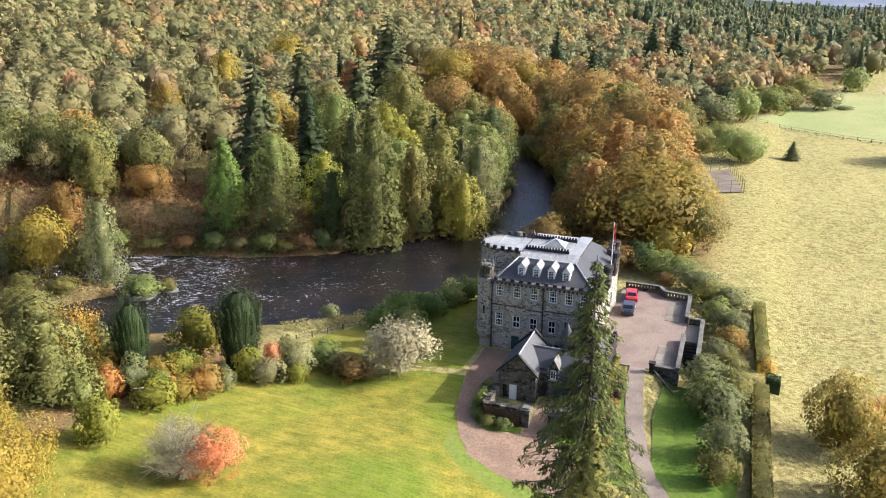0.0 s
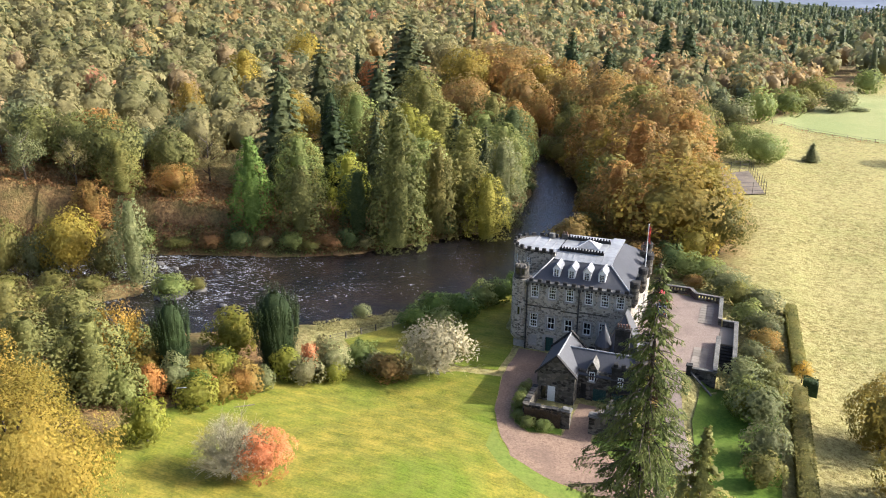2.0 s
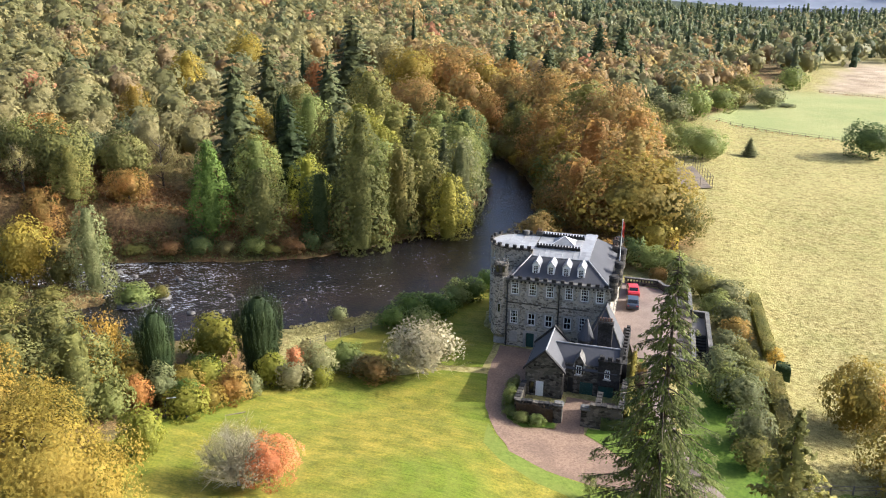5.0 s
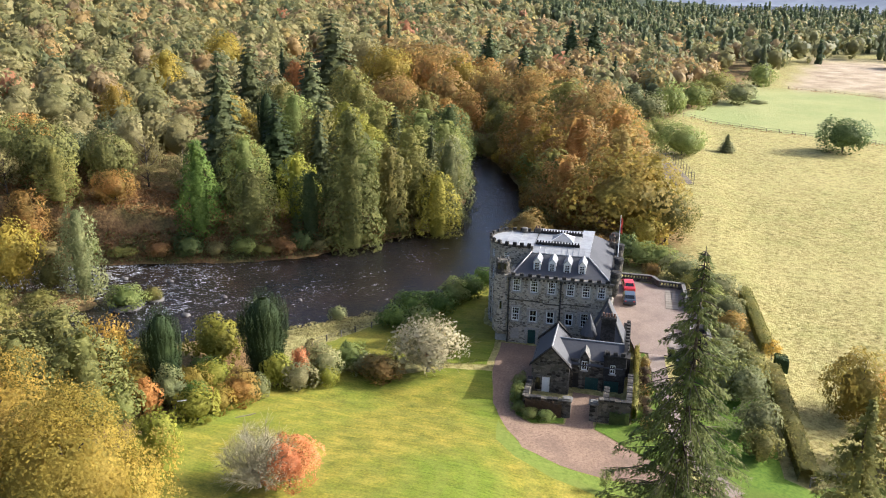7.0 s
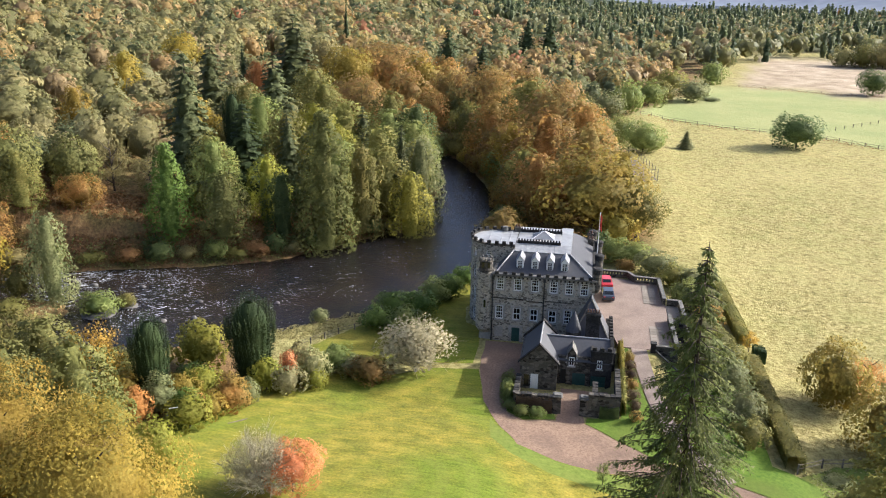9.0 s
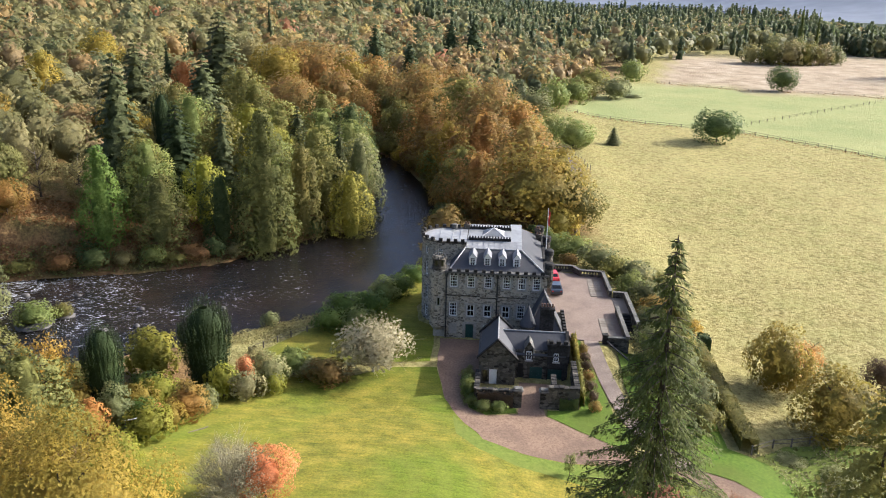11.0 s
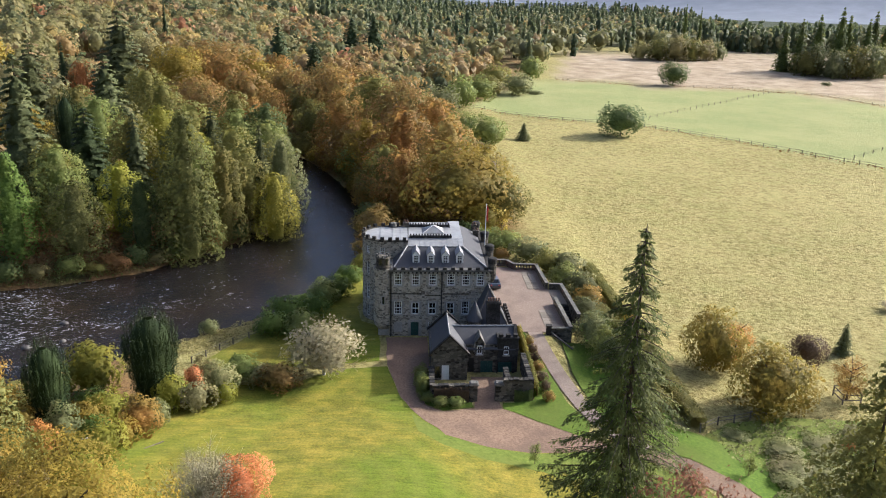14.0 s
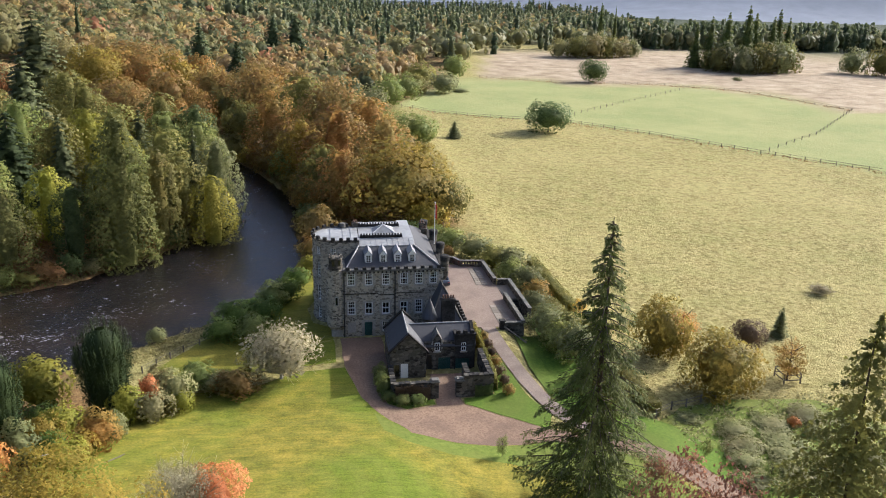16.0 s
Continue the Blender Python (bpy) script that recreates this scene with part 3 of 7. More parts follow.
def joined(pieces):
    """Arrays put together; pieces with no normals of their own keep the faces' normals."""
    vs, fs, at = [], [], 0
    wide = max(v.shape[1] for v, _ in pieces)
    for v, f in pieces:
        vs.append(v if v.shape[1] == wide else np.concatenate([v, np.zeros_like(v)], 1))
        fs.append(f + at)
        at += len(v)
    return np.concatenate(vs), np.concatenate(fs)


def puffy(rng, mid, radii, puffs=60, size=0.30, leaf=0.04, count=3000, under=-0.65, core=0.52, mesh=(6, 9), uneven=0.34, wild=0.5, squash=1.0):
    """A billowing crown: boughs as rounded masses of sprays set unevenly over a dark core."""
    mid, radii = np.asarray(mid, float), np.asarray(radii, float)
    k = np.arange(puffs) + 0.5
    z = 1 - (1 - under) * k / puffs
    a = k * 2.39996 + rng.uniform(-0.5, 0.5, puffs)
    d = np.stack([np.cos(a) * np.sqrt(1 - z * z), np.sin(a) * np.sqrt(1 - z * z), z], -1)
    d = unit(d + rng.normal(0, 0.10, (puffs, 3)))
    reach = rng.uniform(1 - uneven, 1.02, puffs)[:, None]
    r = (size * rng.uniform(0.7, 1.3, puffs))[:, None] * radii
    c = mid + d * (radii * reach - r * 0.7)
    pick = rng.integers(puffs, size=count)
    e = unit(rng.normal(0, 1, (count, 3)) + d[pick] * 1.1)
    p = c[pick] + e * r[pick] * rng.normal(1.0, 0.12, count)[:, None]
    out = unit(e / radii) * 0.7 + unit(d[pick] / radii) * 0.65 + np.array([0, 0, 0.2])
    return joined([ball(rng, mid, radii * core, 0.14, *mesh), leaf_quads(rng, p, out, leaf, 0.35, wild, squash)])


def spindle(seed, girth, puffs, size, leaf, count, squash=0.5, core=0.36, uneven=0.3):
    """A tall crown of one piece: boughs set round a stem as far out as girth says for each height from 0 to 1."""
    rng = np.random.default_rng(seed)
    zs = np.linspace(0.02, 0.99, 240)
    share = np.cumsum(girth(zs) + 0.06)
    z = np.interp((np.arange(puffs) + rng.uniform(0, 1, puffs)) / puffs, share / share[-1], zs)
    a = np.arange(puffs) * 2.39996 + rng.uniform(-0.6, 0.6, puffs)
    g = girth(z)
    slope = (girth(np.clip(z + 0.02, 0, 1)) - girth(np.clip(z - 0.02, 0, 1))) / 0.04
    d = unit(np.stack([np.cos(a), np.sin(a), np.clip(-slope, -0.6, 1.6) * squash + 0.1], -1))
    r = size * rng.uniform(0.7, 1.3, puffs) * (0.35 + 0.65 * g / 0.5)
    far = np.maximum(g * rng.uniform(1 - uneven, 1.04, puffs) - r * 0.6, 0)
    c = np.stack([np.cos(a) * far, np.sin(a) * far, np.clip(z, 0.03, 1) - r * squash * 0.5], -1)
    pick = rng.integers(puffs, size=count)
    e = unit(rng.normal(0, 1, (count, 3)) + d[pick] * 1.1)
    p = c[pick] + e * (r[pick] * rng.normal(1.0, 0.14, count))[:, None] * [1, 1, squash]
    out = e * 0.7 + d[pick] * 0.65 + np.array([0, 0, 0.2])
    segs, rings = 10, np.linspace(0.03, 0.95, 9)
    ph = np.arange(segs) / segs * 2 * math.pi
    rad = (girth(rings) * core)[:, None] * (1 + rng.uniform(-0.15, 0.15, (9, segs)))
    v = np.stack([np.cos(ph) * rad, np.sin(ph) * rad, rings[:, None] * np.ones(segs)], -1).reshape(-1, 3)
    nor = np.stack([np.cos(ph) * np.ones((9, 1)), np.sin(ph) * np.ones((9, 1)), np.full((9, segs), 0.25)], -1).reshape(-1, 3)
    i = np.arange(8)[:, None] * segs + np.arange(segs)
    j = np.arange(8)[:, None] * segs + (np.arange(segs) + 1) % segs
    body = np.concatenate([v, unit(nor)], 1), np.stack([i, j, j + segs, i + segs], -1).reshape(-1, 4)
    return joined([body, leaf_quads(rng, p, out, leaf, 0.35, 0.5, squash)])


def girth_tall(z):
    return 0.5 * np.sqrt(np.clip(1 - (np.abs(z - 0.38) / np.where(z > 0.38, 0.63, 0.62)) ** 2.2, 0, 1))


def girth_cedar(z):
    return 0.5 * np.clip(1 - np.clip(z, 0, 1) ** 1.9, 0, 1) ** 0.62 * np.clip(0.7 + z * 1.6, 0, 1)


def girth_cone(z):
    return 0.5 * np.clip(1.02 - z, 0, 1) ** 0.62 * np.clip(0.55 + z * 2.2, 0, 1)


def crown_round(seed, leaf=0.047, count=3500, puffs=44, under=-0.75):
    """A broad crown inside a unit tree: height 1, width 1."""
    return puffy(np.random.default_rng(seed), (0, 0, 0.49), (0.53, 0.53, 0.53), puffs, 0.36, leaf, count, under)


def crown_shrub(seed, leaf=0.072, count=1400):
    return puffy(np.random.default_rng(seed), (0, 0, 0.44), (0.52, 0.52, 0.58), 34, 0.36, leaf, count, -0.6, 0.56, (6, 9))


def crown_bare(seed, count=2200, leaf=0.024, inner=0.45, boughs=26, twigs=5):
    """Lichened twigs: a spray of fine branches that fan from the bole."""
    rng = np.random.default_rng(seed)
    out = []
    for k in range(boughs):
        a, tilt = k * 2.4, rng.uniform(0.1, 1.15)
        d = Vector((math.cos(a) * math.sin(tilt), math.sin(a) * math.sin(tilt), math.cos(tilt)))
        p, r = Vector((0, 0, 0.10)), 0.013
        for s in range(4):
            e = p + (d + Vector(rng.normal(0, 0.2, 3))) * rng.uniform(0.13, 0.2) * (1 - 0.38 * math.sin(tilt))
            out.append(tube(p, e, r, r * 0.7, 4))
            for _ in range(twigs):
                f = e + (d + Vector(rng.normal(0, 0.45, 3))).normalized() * rng.uniform(0.08, 0.2)
                out.append(tube(e, f, r * 0.4, 0.0012, 3))
            p, r = e, r * 0.7
    d = unit(rng.normal(0, 1, (count, 3)))
    d[:, 2] = np.abs(d[:, 2])
    b = unit(rng.normal(0, 1, (22, 3)))
    b[:, 2] = np.abs(b[:, 2])
    lump = np.exp(14.0 * (d @ b.T - 1)).max(1)
    out.append(leaf_quads(rng, np.array([0, 0, 0.30]) + d * np.array([0.52, 0.52, 0.66]) * (0.55 + 0.45 * lump)[:, None] * rng.uniform(inner, 1.0, count)[:, None] ** 0.5, d, leaf))
    return joined(out)


def crown_cone(seed, tiers=22, leaf=0.05, droop=0.35, low=0.05, full=1.0, power=0.85, dense=1.0, core=6, mesh=(5, 8), squash=1.0):
    """Tiers of drooping sprays on a unit conifer: height 1, width 1."""
    rng = np.random.default_rng(seed)
    at, out = [], []
    for k in range(tiers):
        u = (k + rng.uniform(0, 0.6)) / tiers
        z0, rad = low + (0.99 - low) * u, 0.5 * full * (1 - u) ** power
        arms = max(4, int(13 * (1 - u) + 4))
        for j in range(arms):
            a = j / arms * 2 * math.pi + rng.uniform(0, 1.2) + k
            reach = rad * rng.uniform(0.68, 1.12)
            m = max(3 if dense > 0.4 else 1, int((3 + 26 * reach) * dense))
            s = rng.uniform(0.12, 1.0, m)
            side = rng.normal(0, 0.10, m) * reach * s
            p = np.stack([np.cos(a) * reach * s - np.sin(a) * side, np.sin(a) * reach * s + np.cos(a) * side, z0 - droop * reach * s**1.6 * 0.5 + rng.normal(0, 0.003, m)], -1)
            at.append(p)
            out.append(np.tile([math.cos(a) * 0.6, math.sin(a) * 0.6, 0.75], (m, 1)))
    core = [ball(rng, (0, 0, low + (0.9 - low) * w), (0.27 * full * (1 - w) ** power, 0.27 * full * (1 - w) ** power, 0.1 if core == 6 else 0.24), 0.2, *mesh) for w in ((0.05, 0.2, 0.35, 0.5, 0.65, 0.8) if core == 6 else (0.15, 0.5) if core else ())]
    return joined([leaf_quads(rng, np.concatenate(at), np.concatenate(out), leaf, 0.6, 0.5, squash)] + core)


def crown_column(seed, leaf=0.022, spires=260):
    """A dense upright crown: a full body set all over with upright spires, unit height and width."""
    rng = np.random.default_rng(seed)

    def girth(z):
        return 0.44 * (0.62 + 0.38 * np.sin(np.clip(z / 0.6, 0, 1) * math.pi / 2)) * np.sqrt(np.clip(1 - np.clip((z - 0.45) / 0.56, 0, 1) ** 3.2, 0.0, 1))
    zs, segs = np.linspace(0.0, 1.0, 14), 18
    ph = np.arange(segs) / segs * 2 * math.pi
    rad = (girth(zs) * 0.74)[:, None] * (1 + rng.uniform(-0.06, 0.06, (14, segs)))
    v = np.stack([np.cos(ph) * rad, np.sin(ph) * rad, zs[:, None] * 0.86 * np.ones(segs)], -1).reshape(-1, 3)
    i = np.arange(13)[:, None] * segs + np.arange(segs)
    j = np.arange(13)[:, None] * segs + (np.arange(segs) + 1) % segs
    out = [(v, np.stack([i, j, j + segs, i + segs], -1).reshape(-1, 4))]
    for k in range(spires):
        tall, fat = rng.uniform(0.16, 0.28), rng.uniform(0.034, 0.05)
        a = k * 2.399 + rng.uniform(-0.3, 0.3)
        if k % 4:
            z = -0.04 + 0.66 * (k + rng.uniform(0, 1)) / spires
            r = float(girth(np.array(max(z, 0)))) * rng.uniform(0.86, 1.0)
        else:
            u = math.sqrt(rng.uniform(0, 1))
            r, z = 0.40 * u, 1.0 - 0.30 * u**2.4 - rng.uniform(0, 0.05) - tall
        n = 60
        u = rng.uniform(0, 1, n)
        b = rng.uniform(0, 6.28, n)
        w = fat * (1 - u) ** 0.6
        lean = 1 + 0.08 * u
        p = np.stack([math.cos(a) * r * lean + np.cos(b) * w, math.sin(a) * r * lean + np.sin(b) * w, z + u * tall], -1)
        out.append(leaf_quads(rng, p, np.stack([np.cos(b) + math.cos(a) * 0.6, np.sin(b) + math.sin(a) * 0.6, np.full(n, 0.5)], -1), leaf, 0.35, 0.4, 0.7))
    return joined(out)


def crown_airy(seed, count=4000, leaf=0.031, clusters=46):
    """An open crown: leaf sprays gathered in drifts, with light between."""
    rng = np.random.default_rng(seed)
    c = unit(rng.normal(0, 1, (clusters, 3)))
    c = c * rng.uniform(0.45, 0.92, clusters)[:, None] * [0.5, 0.5, 0.46] + [0, 0, 0.54]
    pick = rng.integers(clusters, size=count)
    off = rng.normal(0, 1, (count, 3)) * [0.062, 0.062, 0.045]
    p = c[pick] + off
    return leaf_quads(rng, p, unit(off) * 0.7 + unit(c[pick] - [0, 0, 0.5]) * 0.6 + [0, 0, 0.3], leaf)


def tube(a, b, r0, r1, segs=6):
    a, b = Vector(a), Vector(b)
    q = (b - a).to_track_quat("Z", "Y").to_matrix()
    ring = [Vector((math.cos(k / segs * 6.2832), math.sin(k / segs * 6.2832), 0)) for k in range(segs)]
    v = [a + q @ (p * r0) for p in ring] + [b + q @ (p * r1) for p in ring]
    f = [(k, (k + 1) % segs, segs + (k + 1) % segs, segs + k) for k in range(segs)]
    return np.array([tuple(p) for p in v]), np.array(f)


def trunk_mesh(seed, top=0.6, r=0.035, limbs=6, reach=0.3, start=0.25):
    rng = np.random.default_rng(seed)
    out = [tube((0, 0, -0.04), (0, 0, 0.03), r * 1.7, r), tube((0, 0, 0.03), (0.01, 0, top * 0.6), r, r * 0.7), tube((0.01, 0, top * 0.6), (0, 0.01, top), r * 0.7, r * 0.2)]
    for k in range(limbs):
        z, a = start + (top - start) * k / limbs, k * 2.4 + rng.uniform(-0.4, 0.4)
        e = (math.cos(a) * reach, math.sin(a) * reach, z + reach * 0.7)
        m = (e[0] * 0.5, e[1] * 0.5, z + reach * 0.25)
        out += [tube((0, 0, z), m, r * 0.5, r * 0.33, 5), tube(m, e, r * 0.33, r * 0.1, 5)]
    return joined(out)


CROWNS, TRUNKS = {}, {}
for k in range(4):
    CROWNS["round", k] = mesh_from("crown", *crown_round(10 + k))
    CROWNS["far", k] = mesh_from("crown", *crown_round(20 + k, 0.074, 1100, 36))
    CROWNS["tall", k] = mesh_from("crown", *spindle(30 + k, girth_tall, 84, 0.17, 0.054, 3300, 0.6))
    CROWNS["shrub", k] = mesh_from("crown", *crown_shrub(50 + k))
    CROWNS["cone", k] = CROWNS["cone", k - 2] if k > 1 else mesh_from("crown", *spindle(160 + k, girth_cedar, 150, 0.15, 0.054, 5200, 0.42))
    CROWNS["taper", k] = CROWNS["taper", k - 2] if k > 1 else mesh_from("crown", *spindle(36 + k, girth_cone, 90, 0.17, 0.054, 3400, 0.55))
    CROWNS["fir_far", k] = mesh_from("crown", *crown_cone(74 + k, 32, 0.085, 0.3, 0.02, 1.0, 0.75, 0.8, squash=0.5))
    CROWNS["fir", k] = mesh_from("crown", *crown_cone(70 + k, 22, 0.072, 0.3, 0.02, 1.05, 0.66, 2.3, squash=0.42))
    CROWNS["column", k] = CROWNS["column", k - 2] if k > 1 else mesh_from("crown", *crown_column(90 + k))
    CROWNS["near", k] = CROWNS["near", k - 2] if k > 1 else mesh_from("crown", *puffy(np.random.default_rng(130 + k), (0, 0, 0.5), (0.5, 0.5, 0.5), 120, 0.24, 0.0150, 31000, -0.8, 0.6, (10, 16), 0.3))
    CROWNS["airy", k] = mesh_from("crown", *crown_airy(170 + k))
    CROWNS["maple", k] = CROWNS["maple", 0] if k else mesh_from("crown", *puffy(np.random.default_rng(175), (0, 0, 0.5), (0.5, 0.5, 0.5), 50, 0.28, 0.034, 5400, -0.8, 0.4, (6, 9), 0.55))
    CROWNS["larch", k] = CROWNS["larch", 0] if k else mesh_from("crown", *crown_cone(150, 56, 0.0165, 0.25, 0.30, 1.0, 0.85, 6.0, 0, squash=0.5))
    CROWNS["blossom", k] = CROWNS["blossom", 0] if k else mesh_from("crown", *crown_bare(120, 3600, 0.042, 0.16))
    CROWNS["bare", k] = CROWNS["bare", k - 2] if k > 1 else mesh_from("crown", *crown_bare(110 + k, 6000, 0.017, 0.30, 54, 8))
for key, args in {"far": (1, 0.7, 0.03, 3, 0.28, 0.25), "round": (1, 0.7, 0.03, 7, 0.28, 0.25), "tall": (2, 0.8, 0.028, 8, 0.2, 0.2), "taper": (2, 0.8, 0.028, 0, 0, 0), "shrub": (3, 0.6, 0.03, 6, 0.25, 0.08), "cone": (2, 0.8, 0.028, 0, 0, 0), "fir_far": (4, 0.96, 0.03, 0, 0, 0), "fir": (4, 0.96, 0.03, 0, 0, 0), "column": (5, 0.8, 0.05, 0, 0, 0), "bare": (6, 0.35, 0.03, 5, 0.2, 0.08), "blossom": (6, 0.35, 0.03, 5, 0.2, 0.08), "near": (7, 0.8, 0.03, 8, 0.18, 0.2), "larch": (8, 0.95, 0.014, 0, 0, 0), "airy": (9, 0.85, 0.03, 12, 0.32, 0.15), "maple": (9, 0.7, 0.02, 8, 0.28, 0.12)}.items():
    TRUNKS[key] = mesh_from("trunk", *trunk_mesh(*args))


def plant(name, form, x, y, tall, wide, leaf, label, category="tree", group="", z=None, turn=None, bark=None, sunk=0.0):
    """One tree or shrub: a trunk and a leafy crown, standing on the land."""
    seed = int(abs(x * 7.3 + y * 3.1) * 10)
    base = new(name)
    ground_z = float(height(x, y)) if z is None else z
    base.matrix_world = Matrix.Translation((x, y, ground_z - sunk)) @ Matrix.Rotation(seed * 0.7 if turn is None else turn, 4, "Z")
    for nm, me, mat, squeeze in (("trunk", TRUNKS[form], bark or BARK, min(tall, wide * 1.05) * 0.8), ("crown", CROWNS[form, seed % 4], LEAF[leaf], wide)):
        ob = new(nm, me)
        ob.parent = base
        ob.scale = (squeeze, squeeze, tall)
        if not me.materials:
            me.materials.append(BARK if nm == "trunk" else LEAF["green"])
        ob.material_slots[0].link = "OBJECT"
        ob.material_slots[0].material = mat
    return tagged(base, label, category, group)


# the wood across the river and along it: trees that stand out
FIRS = [(-66.3, 49.9, 28, 8.6, "fir"), (-56.8, 54.5, 19.5, 8.0, "yew"), (-66.5, 71, 19, 4.2, "yew"), (-74.2, 132, 29, 13, "fir"), (-88.5, 128, 18, 4, "needle"), (-85, 100, 22, 8, "fir"),
        (-43.5, 218, 25, 10, "needle"), (-10.7, 330, 27, 14, "needle"), (-31, 225, 20, 10, "needle"), (-93, 247, 22, 4, "needle"), (-15, 259, 14, 13, "fir"), (3, 258, 16, 5.4, "needle"), (-68, 100, 22, 9, "fir"),
        (-22, 330, 24, 11, "needle"), (40.4, 146.8, 5.5, 4.9, "grey")]
for x, y, h, w, leaf in FIRS:
    plant("conifer", "column" if leaf == "yew" and w < 5 else "fir" if y < 135 else "fir_far", x, y, h, w * (1.75 if w > 5 else 1.2), leaf, "tall dark green conifer in the riverside wood" if h > 6 else "small grey-green conifer alone in the pasture", "tree", "conifers of the wood" if h > 6 else "")
BROAD = [(-60.4, 29, 17.0, 9.2, "bright"), (-51.2, 31.2, 12.0, 8.6, "pine"), (-49.8, 60.6, 19, 7.5, "fir"), (-34.8, 38.4, 27, 11.2, "cedar"), (-57.2, 41, 14.5, 9.2, "green"), (-48.4, 74, 18, 11, "lime"), (-21.8, 51.8, 13.5, 8.4, "willow"), (-21.5, 60, 18.0, 9.0, "grey"), (-26, 63, 18, 5.6, "fir"), (-30.5, 47.5, 18, 8.6, "olive"),
         (-40, 83.7, 18, 8.5, "fir"), (-47.8, 43.5, 13, 7.5, "lime"), (-44.8, 148, 11, 16, "amber"), (-76.5, 27.5, 6.5, 6.8, "amber"), (-83, 126, 14, 8, "orange")]
BROAD2 = [(-109, 99, 14, 10, "gold"), (-116, 143, 13, 12, "gold"), (-99, 62, 12, 7, "gold"), (-101, 35, 9, 8, "orange"), (-87, 17, 9, 7, "amber"), (-61, 196, 17, 26, "bronze"), (-70, 173, 16, 16, "gold"), (-36, 170, 16, 14, "bronze"),
          (-16, 222, 13, 13, "amber"), (-27, 78, 16, 10, "green"), (-30, 95, 17, 11, "dark"), (-40, 110, 17, 12, "olive"), (-62, 75, 17, 11, "green"), (-55, 100, 18, 12, "olive"), (-60, 45, 14, 9, "olive"), (-38, 57, 15, 12, "green"), (-33, 70, 16, 12, "olive"), (-41, 66, 16, 11, "lime"), (-52, 66, 17, 11, "olive"), (-28, 56, 14, 10, "olive"), (-46, 88, 17, 13, "olive"), (-36, 92, 16, 12, "green"), (-70, 86, 16, 12, "olive"), (-77, 72, 14, 11, "gold"), (-50, 118, 17, 15, "bronze"), (-64, 118, 17, 14, "olive"), (-58, 138, 17, 16, "bronze")]
BEECH = [(-17.4, 155, 20, 20, "bronze"), (2.9, 114.8, 20, 19, "bronze"), (14, 52, 15.5, 19, "russet_gold"), (2.5, 57, 14, 11, "amber"), (-13, 112, 16, 13, "amber"), (3, 82, 18.5, 16, "amber"), (12, 70, 18, 15, "bronze"), (-5.5, 92, 14, 12, "gold"), (-5, 132, 20, 16, "olive"), (-1, 68, 13, 10, "olive"), (19, 61, 14.5, 12, "russet_gold"), (11, 98, 18.5, 15, "amber"), (-9, 101, 12, 10, "bronze"), (22, 51, 10, 9, "olive")]
for group, rows, words in (("trees of the riverside wood", BROAD + BROAD2, {"bright": "tall bright green conical tree at the riverside", "fir": "slender blue-green conifer among the riverside trees", "cedar": "huge columnar olive-green conifer at the river's edge", "willow": "drooping golden-green willow over the water", "green": "tall green broadleaf tree at the riverside", "pine": "olive-green pine at the riverside", "grey": "grey-green riverside tree with dense crown", "dark": "dark green broadleaf tree in the wood", "lime": "yellow-green tree turning in autumn", "olive": "olive-green tree beside the river",
                           "amber": "amber autumn tree with broad crown", "orange": "bright orange autumn tree in the wood", "gold": "golden yellow autumn tree on the slope", "bronze": "bronze autumn tree with spreading crown"}),
                          ("beeches behind the castle", BEECH, {"russet_gold": "broad golden-olive beech behind the castle", "amber": "large amber-leaved beech on the river bank", "bronze": "large bronze-leaved beech on the river bank", "gold": "golden beech overhanging the river", "lime": "yellow-green beech at the pasture edge", "olive": "olive-green tree at the pasture edge"})):
    for x, y, h, w, leaf in rows:
        plant("broadleaf_tree", "cone" if leaf == "cedar" else "taper" if leaf == "bright" else "fir" if leaf == "fir" else "tall" if h > w * 1.15 else "round", x, y, h, w * 1.12, leaf, words[leaf], "tree", group)
HEADWATER = [(-36, 146, 13, 12, "amber"), (-28, 153, 14, 13, "olive"), (-46, 160, 15, 14, "bronze"), (-55, 174, 16, 15, "amber"), (-30, 168, 17, 15, "bronze"), (-20, 172, 17, 16, "amber"), (-48, 188, 16, 15, "gold"), (-8, 178, 17, 16, "bronze"), (-66, 188, 15, 15, "amber"), (-60, 160, 13, 12, "green"), (-75, 172, 14, 13, "olive"), (-25, 200, 16, 17, "bronze"), (-42, 205, 16, 16, "amber"), (-84, 190, 14, 13, "birch"), (-15, 140, 15, 14, "amber"), (-22, 130, 13, 11, "olive")]
for x, y, h, w, leaf in HEADWATER:
    plant("river_head_tree", "far" if y > 150 else "round", x, y, h, w, leaf, {"amber": "amber autumn tree where the river bends", "olive": "olive tree where the river bends", "bronze": "bronze autumn tree where the river bends", "gold": "golden tree where the river bends", "green": "green tree where the river bends", "birch": "tawny tree where the river bends"}[leaf], "tree", "trees at the river bend")
BANKSIDE = [(-42.5, 37.5, 12, 8, "dark"), (-88, 25, 13, 11, "pine"), (-96, 25, 12, 10, "pine"), (-95, 31, 11, 8, "amber"), (-82, 34, 11, 10, "pine"), (-77, 39, 10, 8, "birch"), (-70, 40, 9, 8, "birch"), (-104, 22, 11, 10, "pine"), (-66, 35, 7, 6, "birch"), (-25.5, 70, 13, 8.5, "olive"), (-26.5, 82, 14, 9, "green"), (-84, 22, 10, 8, "olive"), (-92, 19, 9, 7, "birch"), (-99, 14, 10, 8, "grey"), (-31, 105, 15, 10, "olive"), (-38, 122, 14, 11, "amber")]
